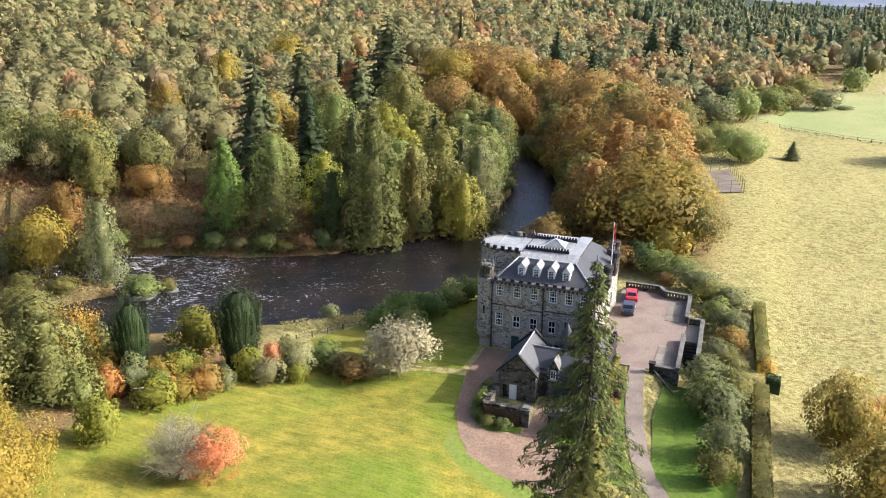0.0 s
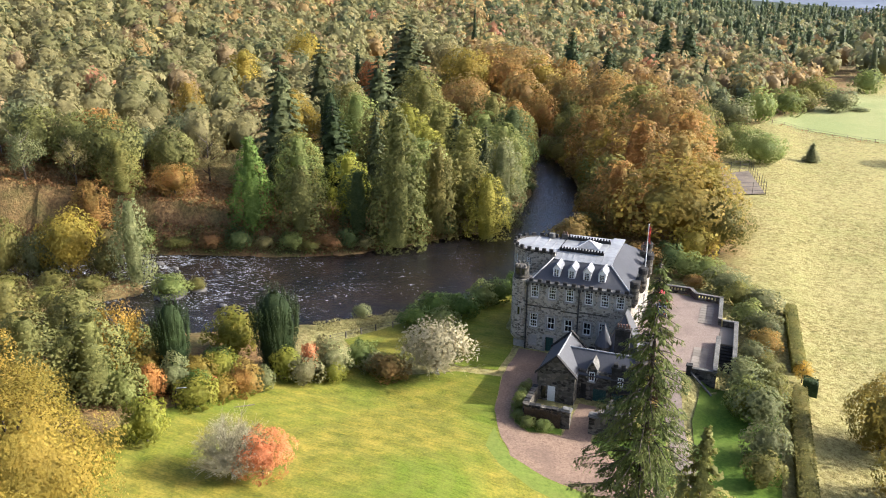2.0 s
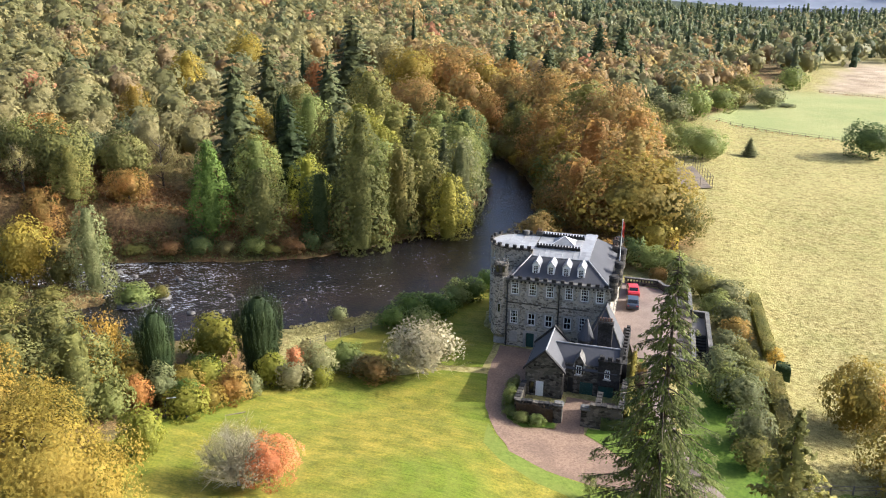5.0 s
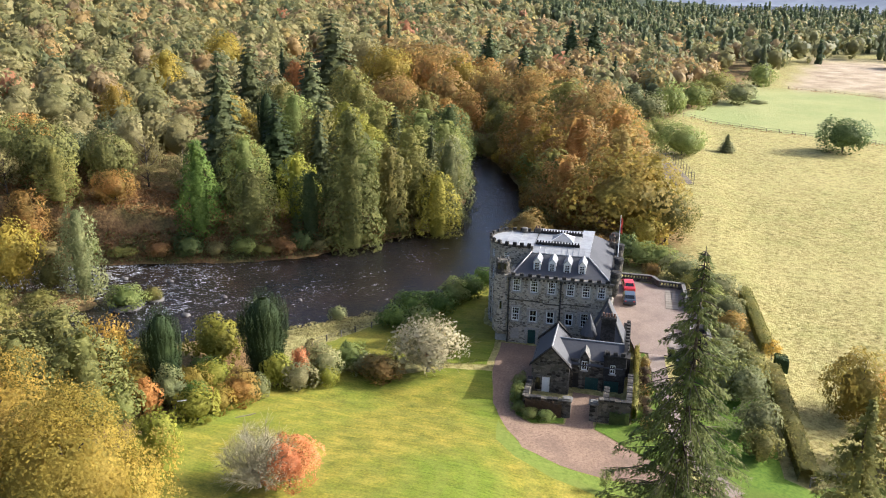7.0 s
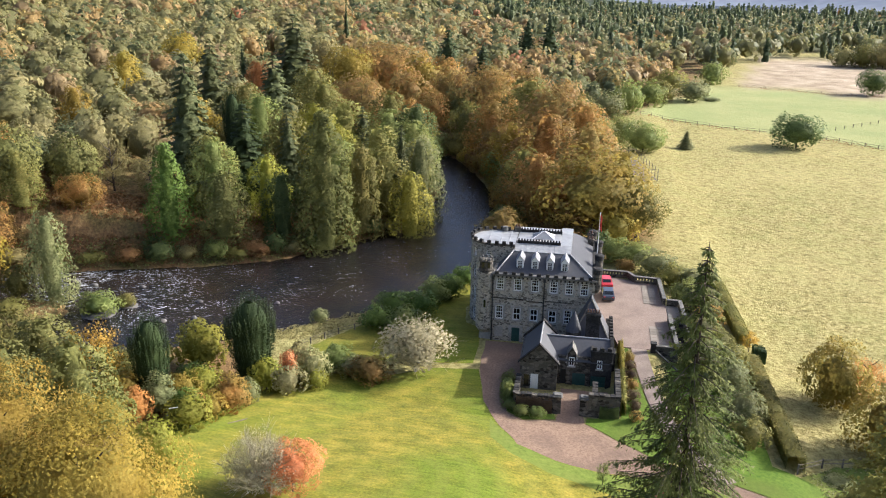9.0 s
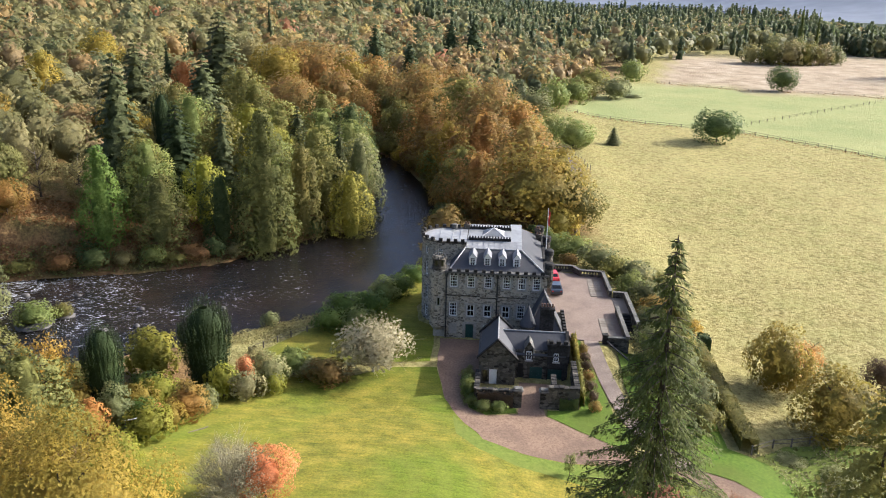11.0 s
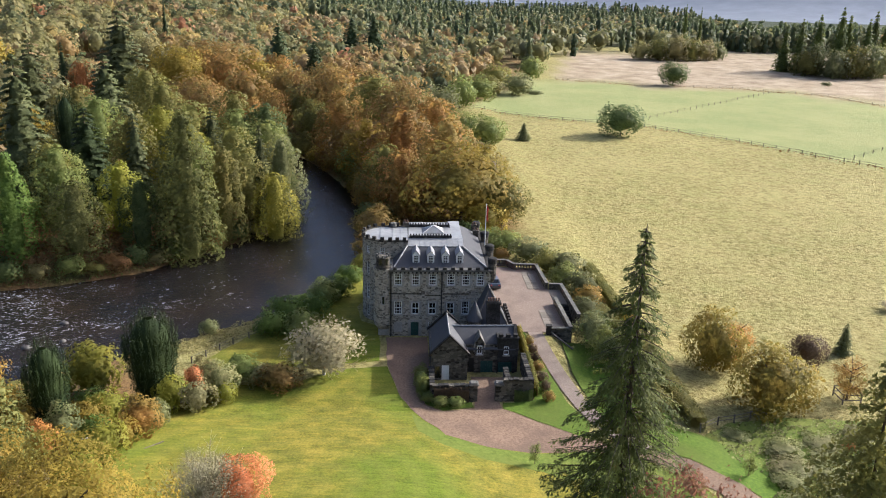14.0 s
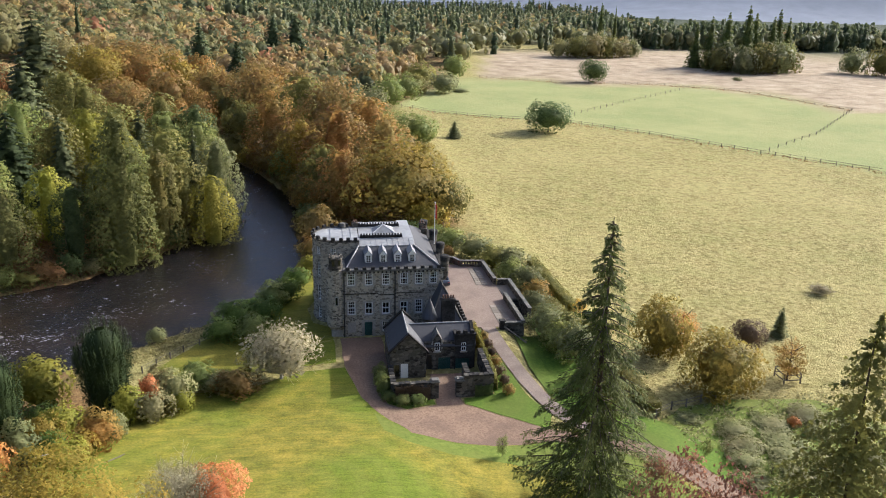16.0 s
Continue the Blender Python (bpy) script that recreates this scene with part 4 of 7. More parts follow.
for x, y, h, w, leaf in BANKSIDE:
    plant("bankside_tree", "airy" if leaf in ("birch", "grey") else "round" if leaf == "pine" else "tall" if h > w * 1.2 else "round", x, y, h, w, leaf, {"green": "green tree leaning over the far bank", "pine": "grey-green pine on the far bank", "olive": "olive-green tree on the far bank", "dark": "dark green tree on the far bank", "birch": "tawny autumn birch on the far bank", "grey": "grey-green birch on the far bank", "amber": "amber autumn tree on the far bank"}[leaf], "tree", "trees on the far bank")
for k in range(26):
    u = k / 25
    line = [(-104, 1), (-82, 17), (-64, 23.5), (-50, 28.5), (-41, 33.5), (-33, 44), (-23.5, 55), (-23.5, 84), (-27, 101)]
    s = u * (len(line) - 1.001)
    (ax, ay), (bx, by) = line[int(s)], line[int(s) + 1]
    f = s - int(s)
    leaf = ("olive", "dark", "green", "bracken", "birch")[(k * 3) % 5]
    plant("bank_bush", "shrub", ax + (bx - ax) * f, ay + (by - ay) * f, 2.0 + (k * 7 % 5) * 0.5, 4.2 + (k * 5 % 4) * 0.7, leaf, {"olive": "olive bush on the far bank", "dark": "dark bush on the far bank", "green": "green bush on the far bank", "bracken": "brown bracken bush on the far bank", "birch": "tawny bush on the far bank"}[leaf], "shrub", "bushes on the far bank")

for k, (x, y) in enumerate([(-2.5, 33), (-2.2, 40), (-2.6, 47), (-2.4, 54), (-3.0, 61), (-3.8, 68), (-5.2, 75), (-6.4, 82), (-8.0, 89), (-10.5, 96), (-13.2, 103), (-16.4, 110), (-20.0, 117), (-24.5, 124), (-30.0, 131), (4, 34), (10, 38), (18, 44)]):
    leaf = ("amber", "olive", "bronze", "green", "gold")[k * 2 % 5]
    plant("overhanging_bush", "shrub", x, y, 4.0 + k * 7 % 4, 6.5 + k * 5 % 3, leaf, {"amber": "amber bush overhanging the river", "olive": "olive bush overhanging the river", "bronze": "bronze bush overhanging the river", "green": "green bush overhanging the river", "gold": "golden bush overhanging the river"}[leaf], "shrub", "bushes beneath the beeches")


# the far woods, as one mass
def woods():
    rng = np.random.default_rng(8)
    def crown(seed, puffs, leaf, count, mesh, tall=0.5):
        return puffy(np.random.default_rng(seed), (0, 0, 0.52), (0.5, 0.5, tall), puffs, 0.42, leaf, count, -0.55, 0.64, mesh, 0.36, 0.45)

    fine = [crown(280 + k, 24, 0.092, 340, (5, 8)) for k in range(5)] + [crown_cone(220 + k, 13, 0.15, 0.3, 0.05, 1.0, 0.75, 0.5, squash=0.55) for k in range(2)]
    forms = [crown(200 + k, 16, 0.14, 145, (5, 7)) for k in range(5)] + [crown_cone(220 + k, 9, 0.19, 0.3, 0.05, 1.0, 0.8, 0.35, 2, (5, 6), 0.55) for k in range(2)]
    light = [crown(240 + k, 11, 0.22, 50, (4, 6)) for k in range(5)] + [crown_cone(260 + k, 8, 0.24, 0.3, 0.05, 1.0, 0.8, 0.2, 2, (4, 5), 0.55) for k in range(2)]
    tiny = [crown(250 + k, 8, 0.32, 20, (4, 5)) for k in range(5)] + [crown_cone(270 + k, 5, 0.26, 0.3, 0.05, 1.0, 0.8, 0.1, 2, (4, 5)) for k in range(2)]
    bole = tube((0, 0, -0.03), (0, 0, 0.75), 0.014, 0.006, 4)
    bole = np.concatenate([bole[0], np.zeros_like(bole[0])], 1), bole[1]
    kinds = ["birch", "olive", "green", "gold", "amber", "bronze", "grey", "orange", "needle", "spruce"]
    rows = []

    def scatter(n, poly, tall, mixd, gap):
        p = np.array(poly, float)
        lo, hi = p.min(0), p.max(0)
        xy = rng.uniform(lo, hi, (n, 2))
        ok = (poly_dist(xy[:, 0], xy[:, 1], poly) < 0) & (poly_dist(xy[:, 0], xy[:, 1], RIVER) > 3)
        ok &= np.arctan2(28 - xy[:, 0], xy[:, 1] + 93) < 0.96
        xy = xy[ok]
        keep, taken = [], set()
        for x, y in xy:
            cell = (int(x // gap), int(y // gap))
            if cell not in taken:
                taken.add(cell)
                keep.append((x, y))
        stands = [(q[0], q[1], q[3] * 0.5 + 2.2) for q in FIRS + BROAD + BROAD2 + HEADWATER]
        for x, y in keep:
            if any((x - a) ** 2 + (y - b) ** 2 < r * r for a, b, r in stands):
                continue
            h = rng.uniform(*tall)
            kind = rng.choice(len(kinds), p=np.array(mixd) / sum(mixd))
            if kind == 0 and y > 105 and rng.uniform() < 0.62:
                kind = int(rng.choice([1, 4, 5, 2, 3], p=[0.48, 0.15, 0.16, 0.18, 0.03]))
            rows.append((x, y, h if kind > 7 else min(h, 15), h * rng.uniform(0.42, 0.62) if kind > 7 and h > 13 else min(h, 15) * rng.uniform(0.78, 1.08), kind))

    scatter(6500, [(-86, 34), (-72, 42), (-66, 50), (-70, 62), (-64, 110), (-74, 156), (-110, 186), (-60, 240), (-60, 420), (-420, 420), (-420, 40), (-160, -10), (-112, 18)], (7.5, 11.5), [56, 32, 5, 2.0, 3.5, 3, 3, 0.5, 0.3, 0.4], 5.1)
    scatter(1400, [(-60, 190), (-20, 180), (20, 215), (50, 330), (60, 480), (-200, 480), (-100, 240)], (9, 14), [12, 24, 18, 5, 20, 16, 8, 1, 3, 5], 6.5)
    scatter(2600, [(66, 335), (92, 392), (128, 440), (166, 474), (205, 492), (400, 490), (620, 470), (640, 540), (420, 560), (330, 640), (360, 1000), (-120, 1000), (-60, 520), (-30, 430)], (15, 23), [6, 12, 12, 1, 2, 1, 26, 0, 14, 40], 7.6)
    scatter(2400, [(205, 494), (420, 490), (640, 470), (900, 430), (930, 500), (640, 545), (420, 560), (215, 560)], (17, 25), [2, 4, 4, 0, 1, 0, 12, 0, 20, 56], 7.4)
    scatter(1500, [(-500, 1000), (400, 1000), (480, 1250), (480, 1480), (-700, 1480)], (17, 26), [2, 8, 10, 0, 1, 0, 20, 0, 30, 40], 19)
    scatter(2600, [(-420, 420), (-60, 420), (-100, 1300), (-1100, 1300), (-1100, 100), (-420, 20)], (11, 16), [26, 30, 18, 3, 8, 6, 12, 0.5, 1, 3], 9.4)
    vs, fs, ms, tones, at = [], [], [], [], 0
    zs = height(np.array([r[0] for r in rows]), np.array([r[1] for r in rows]))
    for (x, y, h, w, kind), z in zip(rows, zs):
        away = math.hypot(x - 10, y + 95)
        v, f = (fine if away < 195 else forms if away < 265 else light if away < 480 else tiny)[rng.integers(5) if kind < 8 else 5 + rng.integers(2)]
        m = np.full(len(f), kind)
        if away < 195 and kind < 8:
            f, m = np.concatenate([f, bole[1] + len(v)]), np.concatenate([m, np.full(len(bole[1]), len(kinds))])
            v = np.concatenate([v, bole[0]])
        a = rng.uniform(0, 6.28)
        ca, sa = math.cos(a), math.sin(a)
        nx, ny, nz = v[:, 3] / w, v[:, 4] / w, v[:, 5] / h
        vs.append(np.stack([(v[:, 0] * ca - v[:, 1] * sa) * w + x, (v[:, 0] * sa + v[:, 1] * ca) * w + y, v[:, 2] * h + z, nx * ca - ny * sa, nx * sa + ny * ca, nz], -1))
        fs.append(f + at)
        ms.append(m)
        tones.append(np.full(len(v), rng.uniform(0, 1)))
        at += len(v)
    me = mesh_from("woodland", np.concatenate([np.concatenate([v[:, :3], unit(v[:, 3:])], 1) for v in vs]), np.concatenate(fs), WOOD_LEAF + [BIRCH_BARK], np.concatenate(ms))
    me.attributes.new("tone", "FLOAT", "POINT").data.foreach_set("value", np.concatenate(tones).astype(np.float32))
    tagged(new("woodland", me), "dense autumn birch and oak woodland with dark plantation beyond", "woodland", kind="stuff")


woods()


# ---- building helpers ----
def box(bm, x0, x1, y0, y1, z0, z1):
    m = Matrix.Translation(((x0 + x1) / 2, (y0 + y1) / 2, (z0 + z1) / 2)) @ Matrix.Diagonal((x1 - x0, y1 - y0, z1 - z0, 1))
    return bmesh.ops.create_cube(bm, size=1, matrix=m)["verts"]


def cyl(bm, x, y, z0, z1, r0, r1=None, segs=14):
    m = Matrix.Translation((x, y, (z0 + z1) / 2))
    return bmesh.ops.create_cone(bm, cap_ends=True, segments=segs, radius1=r0, radius2=r0 if r1 is None else r1, depth=z1 - z0, matrix=m)["verts"]


def poly(bm, *faces):
    for f in faces:
        bm.faces.new([bm.verts.new(p) for p in f])
    bmesh.ops.remove_doubles(bm, verts=bm.verts, dist=1e-4)


def slab(bm, corners, thick):
    """A sloping plate: the corners above, the same a little lower."""
    top = [Vector(c) for c in corners]
    low = [c - Vector((0, 0, thick)) for c in top]
    n = len(top)
    tv, lv = [bm.verts.new(c) for c in top], [bm.verts.new(c) for c in low]
    bm.faces.new(tv)
    bm.faces.new(lv[::-1])
    for k in range(n):
        bm.faces.new((tv[k], lv[k], lv[(k + 1) % n], tv[(k + 1) % n]))


def bevelled(bm, width=0.03):
    bmesh.ops.bevel(bm, geom=[e for e in bm.edges], offset=width, segments=1, affect="EDGES")


def at(m, *obs):
    for ob in obs:
        ob.matrix_basis = m
    return obs[0]


def pierced(x0, x1, z0, z1, holes, thick=0.5):
    """A wall in its own plane (x along, y inwards) with openings (x0, x1, z0, z1) right through it."""
    bm = bmesh.new()
    cx = sorted({x0, x1, *(h[0] for h in holes), *(h[1] for h in holes)})
    cz = sorted({z0, z1, *(h[2] for h in holes), *(h[3] for h in holes)})

    def solid(i, k):
        if not (0 <= i < len(cx) - 1 and 0 <= k < len(cz) - 1):
            return False
        mx, mz = (cx[i] + cx[i + 1]) / 2, (cz[k] + cz[k + 1]) / 2
        return not any(h[0] < mx < h[1] and h[2] < mz < h[3] for h in holes)

    quads = []
    for i in range(len(cx) - 1):
        for k in range(len(cz) - 1):
            if not solid(i, k):
                continue
            a, b, c, d = cx[i], cx[i + 1], cz[k], cz[k + 1]
            quads += [[(a, 0, c), (b, 0, c), (b, 0, d), (a, 0, d)], [(a, thick, c), (a, thick, d), (b, thick, d), (b, thick, c)]]
            for di, dk, e in ((-1, 0, [(a, 0, c), (a, 0, d), (a, thick, d), (a, thick, c)]), (1, 0, [(b, 0, c), (b, thick, c), (b, thick, d), (b, 0, d)]), (0, -1, [(a, 0, c), (a, thick, c), (b, thick, c), (b, 0, c)]), (0, 1, [(a, 0, d), (b, 0, d), (b, thick, d), (a, thick, d)])):
                if not solid(i + di, k + dk):
                    quads.append(e)
    poly(bm, *quads)
    return bm


def sash(parent, m, x, z, w, h, cols=3, rows=4, surround=True, deep=0.2):
    """A white sash window with glazing bars, its glass and its dressed stone surround."""
    bm = bmesh.new()
    a, b, c, d = x - w / 2, x + w / 2, z - h / 2, z + h / 2
    e = min(0.15, w * 0.13)
    for q in ((a, a + e, c, d), (b - e, b, c, d), (a, b, d - e, d), (a, b, c, c + e), (a, b, z - e * 0.4, z + e * 0.4)):
        box(bm, q[0], q[1], deep - 0.05, deep + 0.07, q[2], q[3])
    win = at(m, part("window", bm, WHITE, parent, "white-painted sash window"))
    bm = bmesh.new()
    for k in range(1, cols):
        u = a + (b - a) * k / cols
        box(bm, u - 0.026, u + 0.026, deep - 0.02, deep + 0.03, c, d)
    for k in range(1, rows):
        u = c + (d - c) * k / rows
        box(bm, a, b, deep - 0.02, deep + 0.03, u - 0.026, u + 0.026)
    part("glazing_grid", bm, WHITE, win)
    bm = bmesh.new()
    box(bm, a + 0.05, b - 0.05, deep + 0.01, deep + 0.025, c + 0.05, d - 0.05)
    part("pane", bm, GLASS, win)
    bm = bmesh.new()
    box(bm, a - 0.14, b + 0.14, -0.09, deep - 0.05, c - 0.14, c - 0.005)
    sill = part("sill", bm, ASHLAR, win)
    if surround:
        bm = bmesh.new()
        n = max(4, int(round((d - c) / 0.36)))
        for k in range(n):
            u, v_ = c + (d - c) * k / n, c + (d - c) * (k + 1) / n
            wide = 0.36 if k % 2 else 0.2
            for s, e in ((a - wide, a - 0.003), (b + 0.003, b + wide)):
                box(bm, s, e, -0.035, 0.1, u + 0.01, v_ - 0.01)
        box(bm, a - 0.28, b + 0.28, -0.04, 0.1, d + 0.003, d + 0.26)
        at(m, part("window_surround", bm, ASHLAR, parent))
    return win


def merlons(name, parent, line, z, size=0.42, gap=0.42, tall=0.42, thick=0.34, material=None, cap=None):
    """A row of battlement blocks along a line of points in the plan."""
    for (ax, ay), (bx, by) in zip(line, line[1:]):
        d = Vector((bx - ax, by - ay, 0))
        n = max(1, int(d.length / (size + gap)))
        for k in range(n):
            p = Vector((ax, ay, z)) + d * ((k + 0.5) / n)
            ob = new(name, MERLON[tall > 0.4 if cap is None else cap])
            ob.parent = parent
            ob.matrix_basis = Matrix.Translation(p) @ d.to_track_quat("X", "Z").to_matrix().to_4x4() @ Matrix.Diagonal((size, thick, tall, 1))


MERLON = {}
for key, mat in ((True, BLACK_STONE), (False, BLACK_STONE)):
    bm = bmesh.new()
    box(bm, -0.5, 0.5, -0.5, 0.5, 0, 1)
    bevelled(bm, 0.06)
    me = bpy.data.meshes.new("merlon")
    bm.to_mesh(me)
    bm.free()
    me.materials.append(mat)
    MERLON[key] = me

# ---- the castle ----
castle = tagged(new("castle"), "grey rubble-stone baronial castle with battlements, slate and lead roofs", "castle")
UPRIGHT = Matrix.Identity(4)
WX = [1.9, 4.2, 6.45, 8.85, 10.85, 12.77]
GROUND = 0.2
holes = [(x - 0.52, x + 0.52, 7.93, 9.63) for x in WX] + [(x - 0.52, x + 0.52, 3.8, 5.75 if k in (0, 4) else 5.55) for k, x in enumerate(WX[:5])] + [(3.62, 4.66, GROUND, 2.75), (5.95, 6.95, 1.35, 2.75)]
at(UPRIGHT, part("front_wall", pierced(0.75, 14.1, GROUND, 10.0, holes, 0.6), STONE, castle))
for x in WX:
    sash(castle, UPRIGHT, x, 8.78, 1.04, 1.7)
for k, x in enumerate(WX[:5]):
    tall = 1.95 if k in (0, 4) else 1.75
    sash(castle, UPRIGHT, x, 3.8 + tall / 2, 1.04, tall, 3 if k in (0, 4) else 2, 4 if k in (0, 4) else 2)
sash(castle, UPRIGHT, 6.45, 2.05, 1.0, 1.4, 3, 4)
bm = bmesh.new()
box(bm, 3.62, 4.66, 0.22, 0.30, GROUND, 2.75)
for u in (3.72, 4.2):
    for w in (0.95, 1.85):
        box(bm, u, u + 0.36, 0.19, 0.23, w, w + 0.7)
part("door", bm, GREEN_PAINT, castle, "dark green panelled door")
bm = bmesh.new()
for k in range(6):
    for s, e in ((3.3 - 0.1 * (k % 2), 3.6), (4.68, 5.0 + 0.1 * (k % 2))):
        box(bm, s, e, -0.04, 0.1, GROUND + 0.43 * k + 0.01, GROUND + 0.43 * (k + 1) - 0.01)
box(bm, 3.25, 5.05, -0.05, 0.1, 2.76, 3.05)
part("door_surround", bm, ASHLAR, castle)
bm = bmesh.new()
box(bm, 1.35, 2.45, -0.03, 0.1, 1.3, 2.75)
part("blocked_window", bm, ASHLAR, castle, "blocked window of pale dressed stone")
# two plain dark panels on the ground floor of the front
for x in (9.7, 8.7):
    bm = bmesh.new()
    box(bm, x - 0.38, x + 0.38, -0.04, 0.1, 0.9, 2.4)
    part("dark_shutter", bm, BLACK_STONE, castle)
# string courses, drainpipes, corbel table
bm = bmesh.new()
for a, b, z in ((0.75, 5.4, 6.75), (5.4, 7.5, 6.55), (7.8, 11.5, 6.75)):
    box(bm, a, b, -0.09, 0.05, z, z + 0.14)
part("string_course", bm, DARK_STONE, castle)
for x in (7.66, 0.95):
    bm = bmesh.new()
    cyl(bm, x, -0.12, GROUND, 9.9, 0.09, segs=8)
    box(bm, x - 0.17, x + 0.17, -0.26, 0.0, 9.5, 9.9)
    for z in (2.2, 4.6, 7.2):
        box(bm, x - 0.15, x + 0.15, -0.16, 0.0, z, z + 0.1)
    part("drainpipe", bm, IRON, castle)
bm = bmesh.new()
box(bm, 0.75, 14.25, -0.28, 0.5, 9.98, 10.22)
part("parapet_band", bm, COPING, castle)
for k in range(25):
    bm = bmesh.new()
    x = 1.1 + k * 0.54
    box(bm, x - 0.11, x + 0.11, -0.24, 0.02, 9.72, 9.985)
    part("corbel", bm, BLACK_STONE, castle)
merlons("merlon", castle, [(0.9, -0.1), (14.0, -0.1)], 10.22, 0.5, 0.52, 0.36, 0.34)

# side and back walls
EAST = Matrix.Translation((14.1, 0.6, 0)) @ Matrix.Rotation(radians(90), 4, "Z")
eholes = [(y - 0.55, y + 0.55, z, z + 1.8) for y in (3, 7.5, 12) for z in (3.9, 7.9)]
at(EAST, part("east_wall", pierced(0, 16.9, GROUND, 10.0, eholes, 0.6), STONE, castle))
for y in (3, 7.5, 12):
    for z in (4.8, 8.8):
        sash(castle, EAST, y, z, 1.1, 1.8)
bm = bmesh.new()
box(bm, 0.75, 14.1, 17.0, 17.5, GROUND, 10.0)
part("back_wall", bm, STONE, castle)
bm = bmesh.new()
box(bm, 0.75, 1.3, 0.6, 4.6, GROUND, 10.0)
part("west_wall", bm, STONE, castle)
bm = bmesh.new()
box(bm, 0.75, 1.3, 11.4, 17.0, GROUND, 10.0)
part("west_wall", bm, STONE, castle)
bm = bmesh.new()
box(bm, 13.7, 14.35, 0.5, 17.5, 10.003, 10.3)
part("east_parapet", bm, BLACK_STONE, castle)

# roof: slate slopes round a lead flat
E0, F0 = 10.15, 12.0
fl, fr, bl, br = (3.1, 4.3, F0), (10.6, 4.3, F0), (3.1, 14.5, F0), (10.6, 14.5, F0)
for name, quad, mat in (("front_slope", [(1.2, 0.5, E0), (13.8, 0.5, E0), fr, fl], SLATE), ("east_slope", [(13.8, 0.5, E0), (13.8, 16.9, E0), br, fr], SLATE), ("back_slope", [(13.8, 16.9, E0), (1.2, 16.9, E0), bl, br], SLATE), ("west_slope", [(1.2, 16.9, E0), (1.2, 0.5, E0), fl, bl], SLATE)):
    bm = bmesh.new()
    slab(bm, quad, 0.12)
    part(name, bm, mat, castle)
bm = bmesh.new()
slab(bm, [(3.0, 4.2, F0 + 0.06), (10.75, 4.2, F0 + 0.06), (10.75, 6.4, F0 + 0.5), (3.0, 6.4, F0 + 0.5)], 0.1)
slab(bm, [(9.15, 6.4, F0 + 0.5), (10.75, 6.4, F0 + 0.5), (10.75, 14.6, F0 + 0.5), (9.15, 14.6, F0 + 0.5)], 0.1)
slab(bm, [(3.0, 11.3, F0 + 0.5), (9.15, 11.3, F0 + 0.5), (9.15, 14.6, F0 + 0.3), (3.0, 14.6, F0 + 0.3)], 0.1)
slab(bm, [(3.3, 6.5, F0 + 0.62), (9.15, 6.5, F0 + 0.62), (9.15, 11.3, F0 + 0.62), (3.3, 11.3, F0 + 0.62)], 0.1)
part("lead_flat", bm, LEAD, castle, "pale sheet-lead roof")
for u in np.arange(3.3, 10.7, 0.75):
    bm = bmesh.new()
    slab(bm, [(u, 4.2, F0 + 0.115), (u + 0.07, 4.2, F0 + 0.115), (u + 0.07, 6.4, F0 + 0.555), (u, 6.4, F0 + 0.555)], 0.06)
    part("lead_roll", bm, LEAD, castle)
for a, b in (((1.25, 0.55, E0 + 0.05), (3.1, 4.3, F0 + 0.07)), ((13.75, 0.55, E0 + 0.05), (10.6, 4.3, F0 + 0.07))):
    v, f = tube(a, b, 0.10, 0.10, 6)
    ob = new("hip_roll", mesh_from("hip_roll", v, f, [LEAD]))
    ob.parent = castle
for y, z in ((6.5, 12.62), (11.3, 12.75)):
    bm = bmesh.new()
    box(bm, 3.4, 9.25, y - 0.14, y + 0.14, z - 0.25, z + 0.2)
    part("roof_parapet", bm, BLACK_STONE, castle)
    merlons("merlon", castle, [(3.4, y), (9.25, y)], z + 0.2, 0.2, 0.17, 0.26, 0.24)
bm = bmesh.new()
apex = (6.8, 9.2, 13.55)
q = [(5.3, 8.0, 12.68), (8.3, 8.0, 12.68), (8.3, 10.4, 12.68), (5.3, 10.4, 12.68)]
poly(bm, *[[q[k], q[(k + 1) % 4], apex] for k in range(4)], q)
lantern = part("roof_lantern", bm, LEAD, castle, "pyramidal glazed roof lantern")
for k in range(4):
    v, f = tube(q[k], apex, 0.05, 0.03, 5)
    ob = new("glazing_rib", mesh_from("glazing_rib", v, f, [WHITE]))
    ob.parent = lantern


PALE_SLATE = surface("weathered_lead", (0.15, 0.15, 0.155), (0.27, 0.27, 0.275), 3.0, 0.6, 0.5, 0.005)


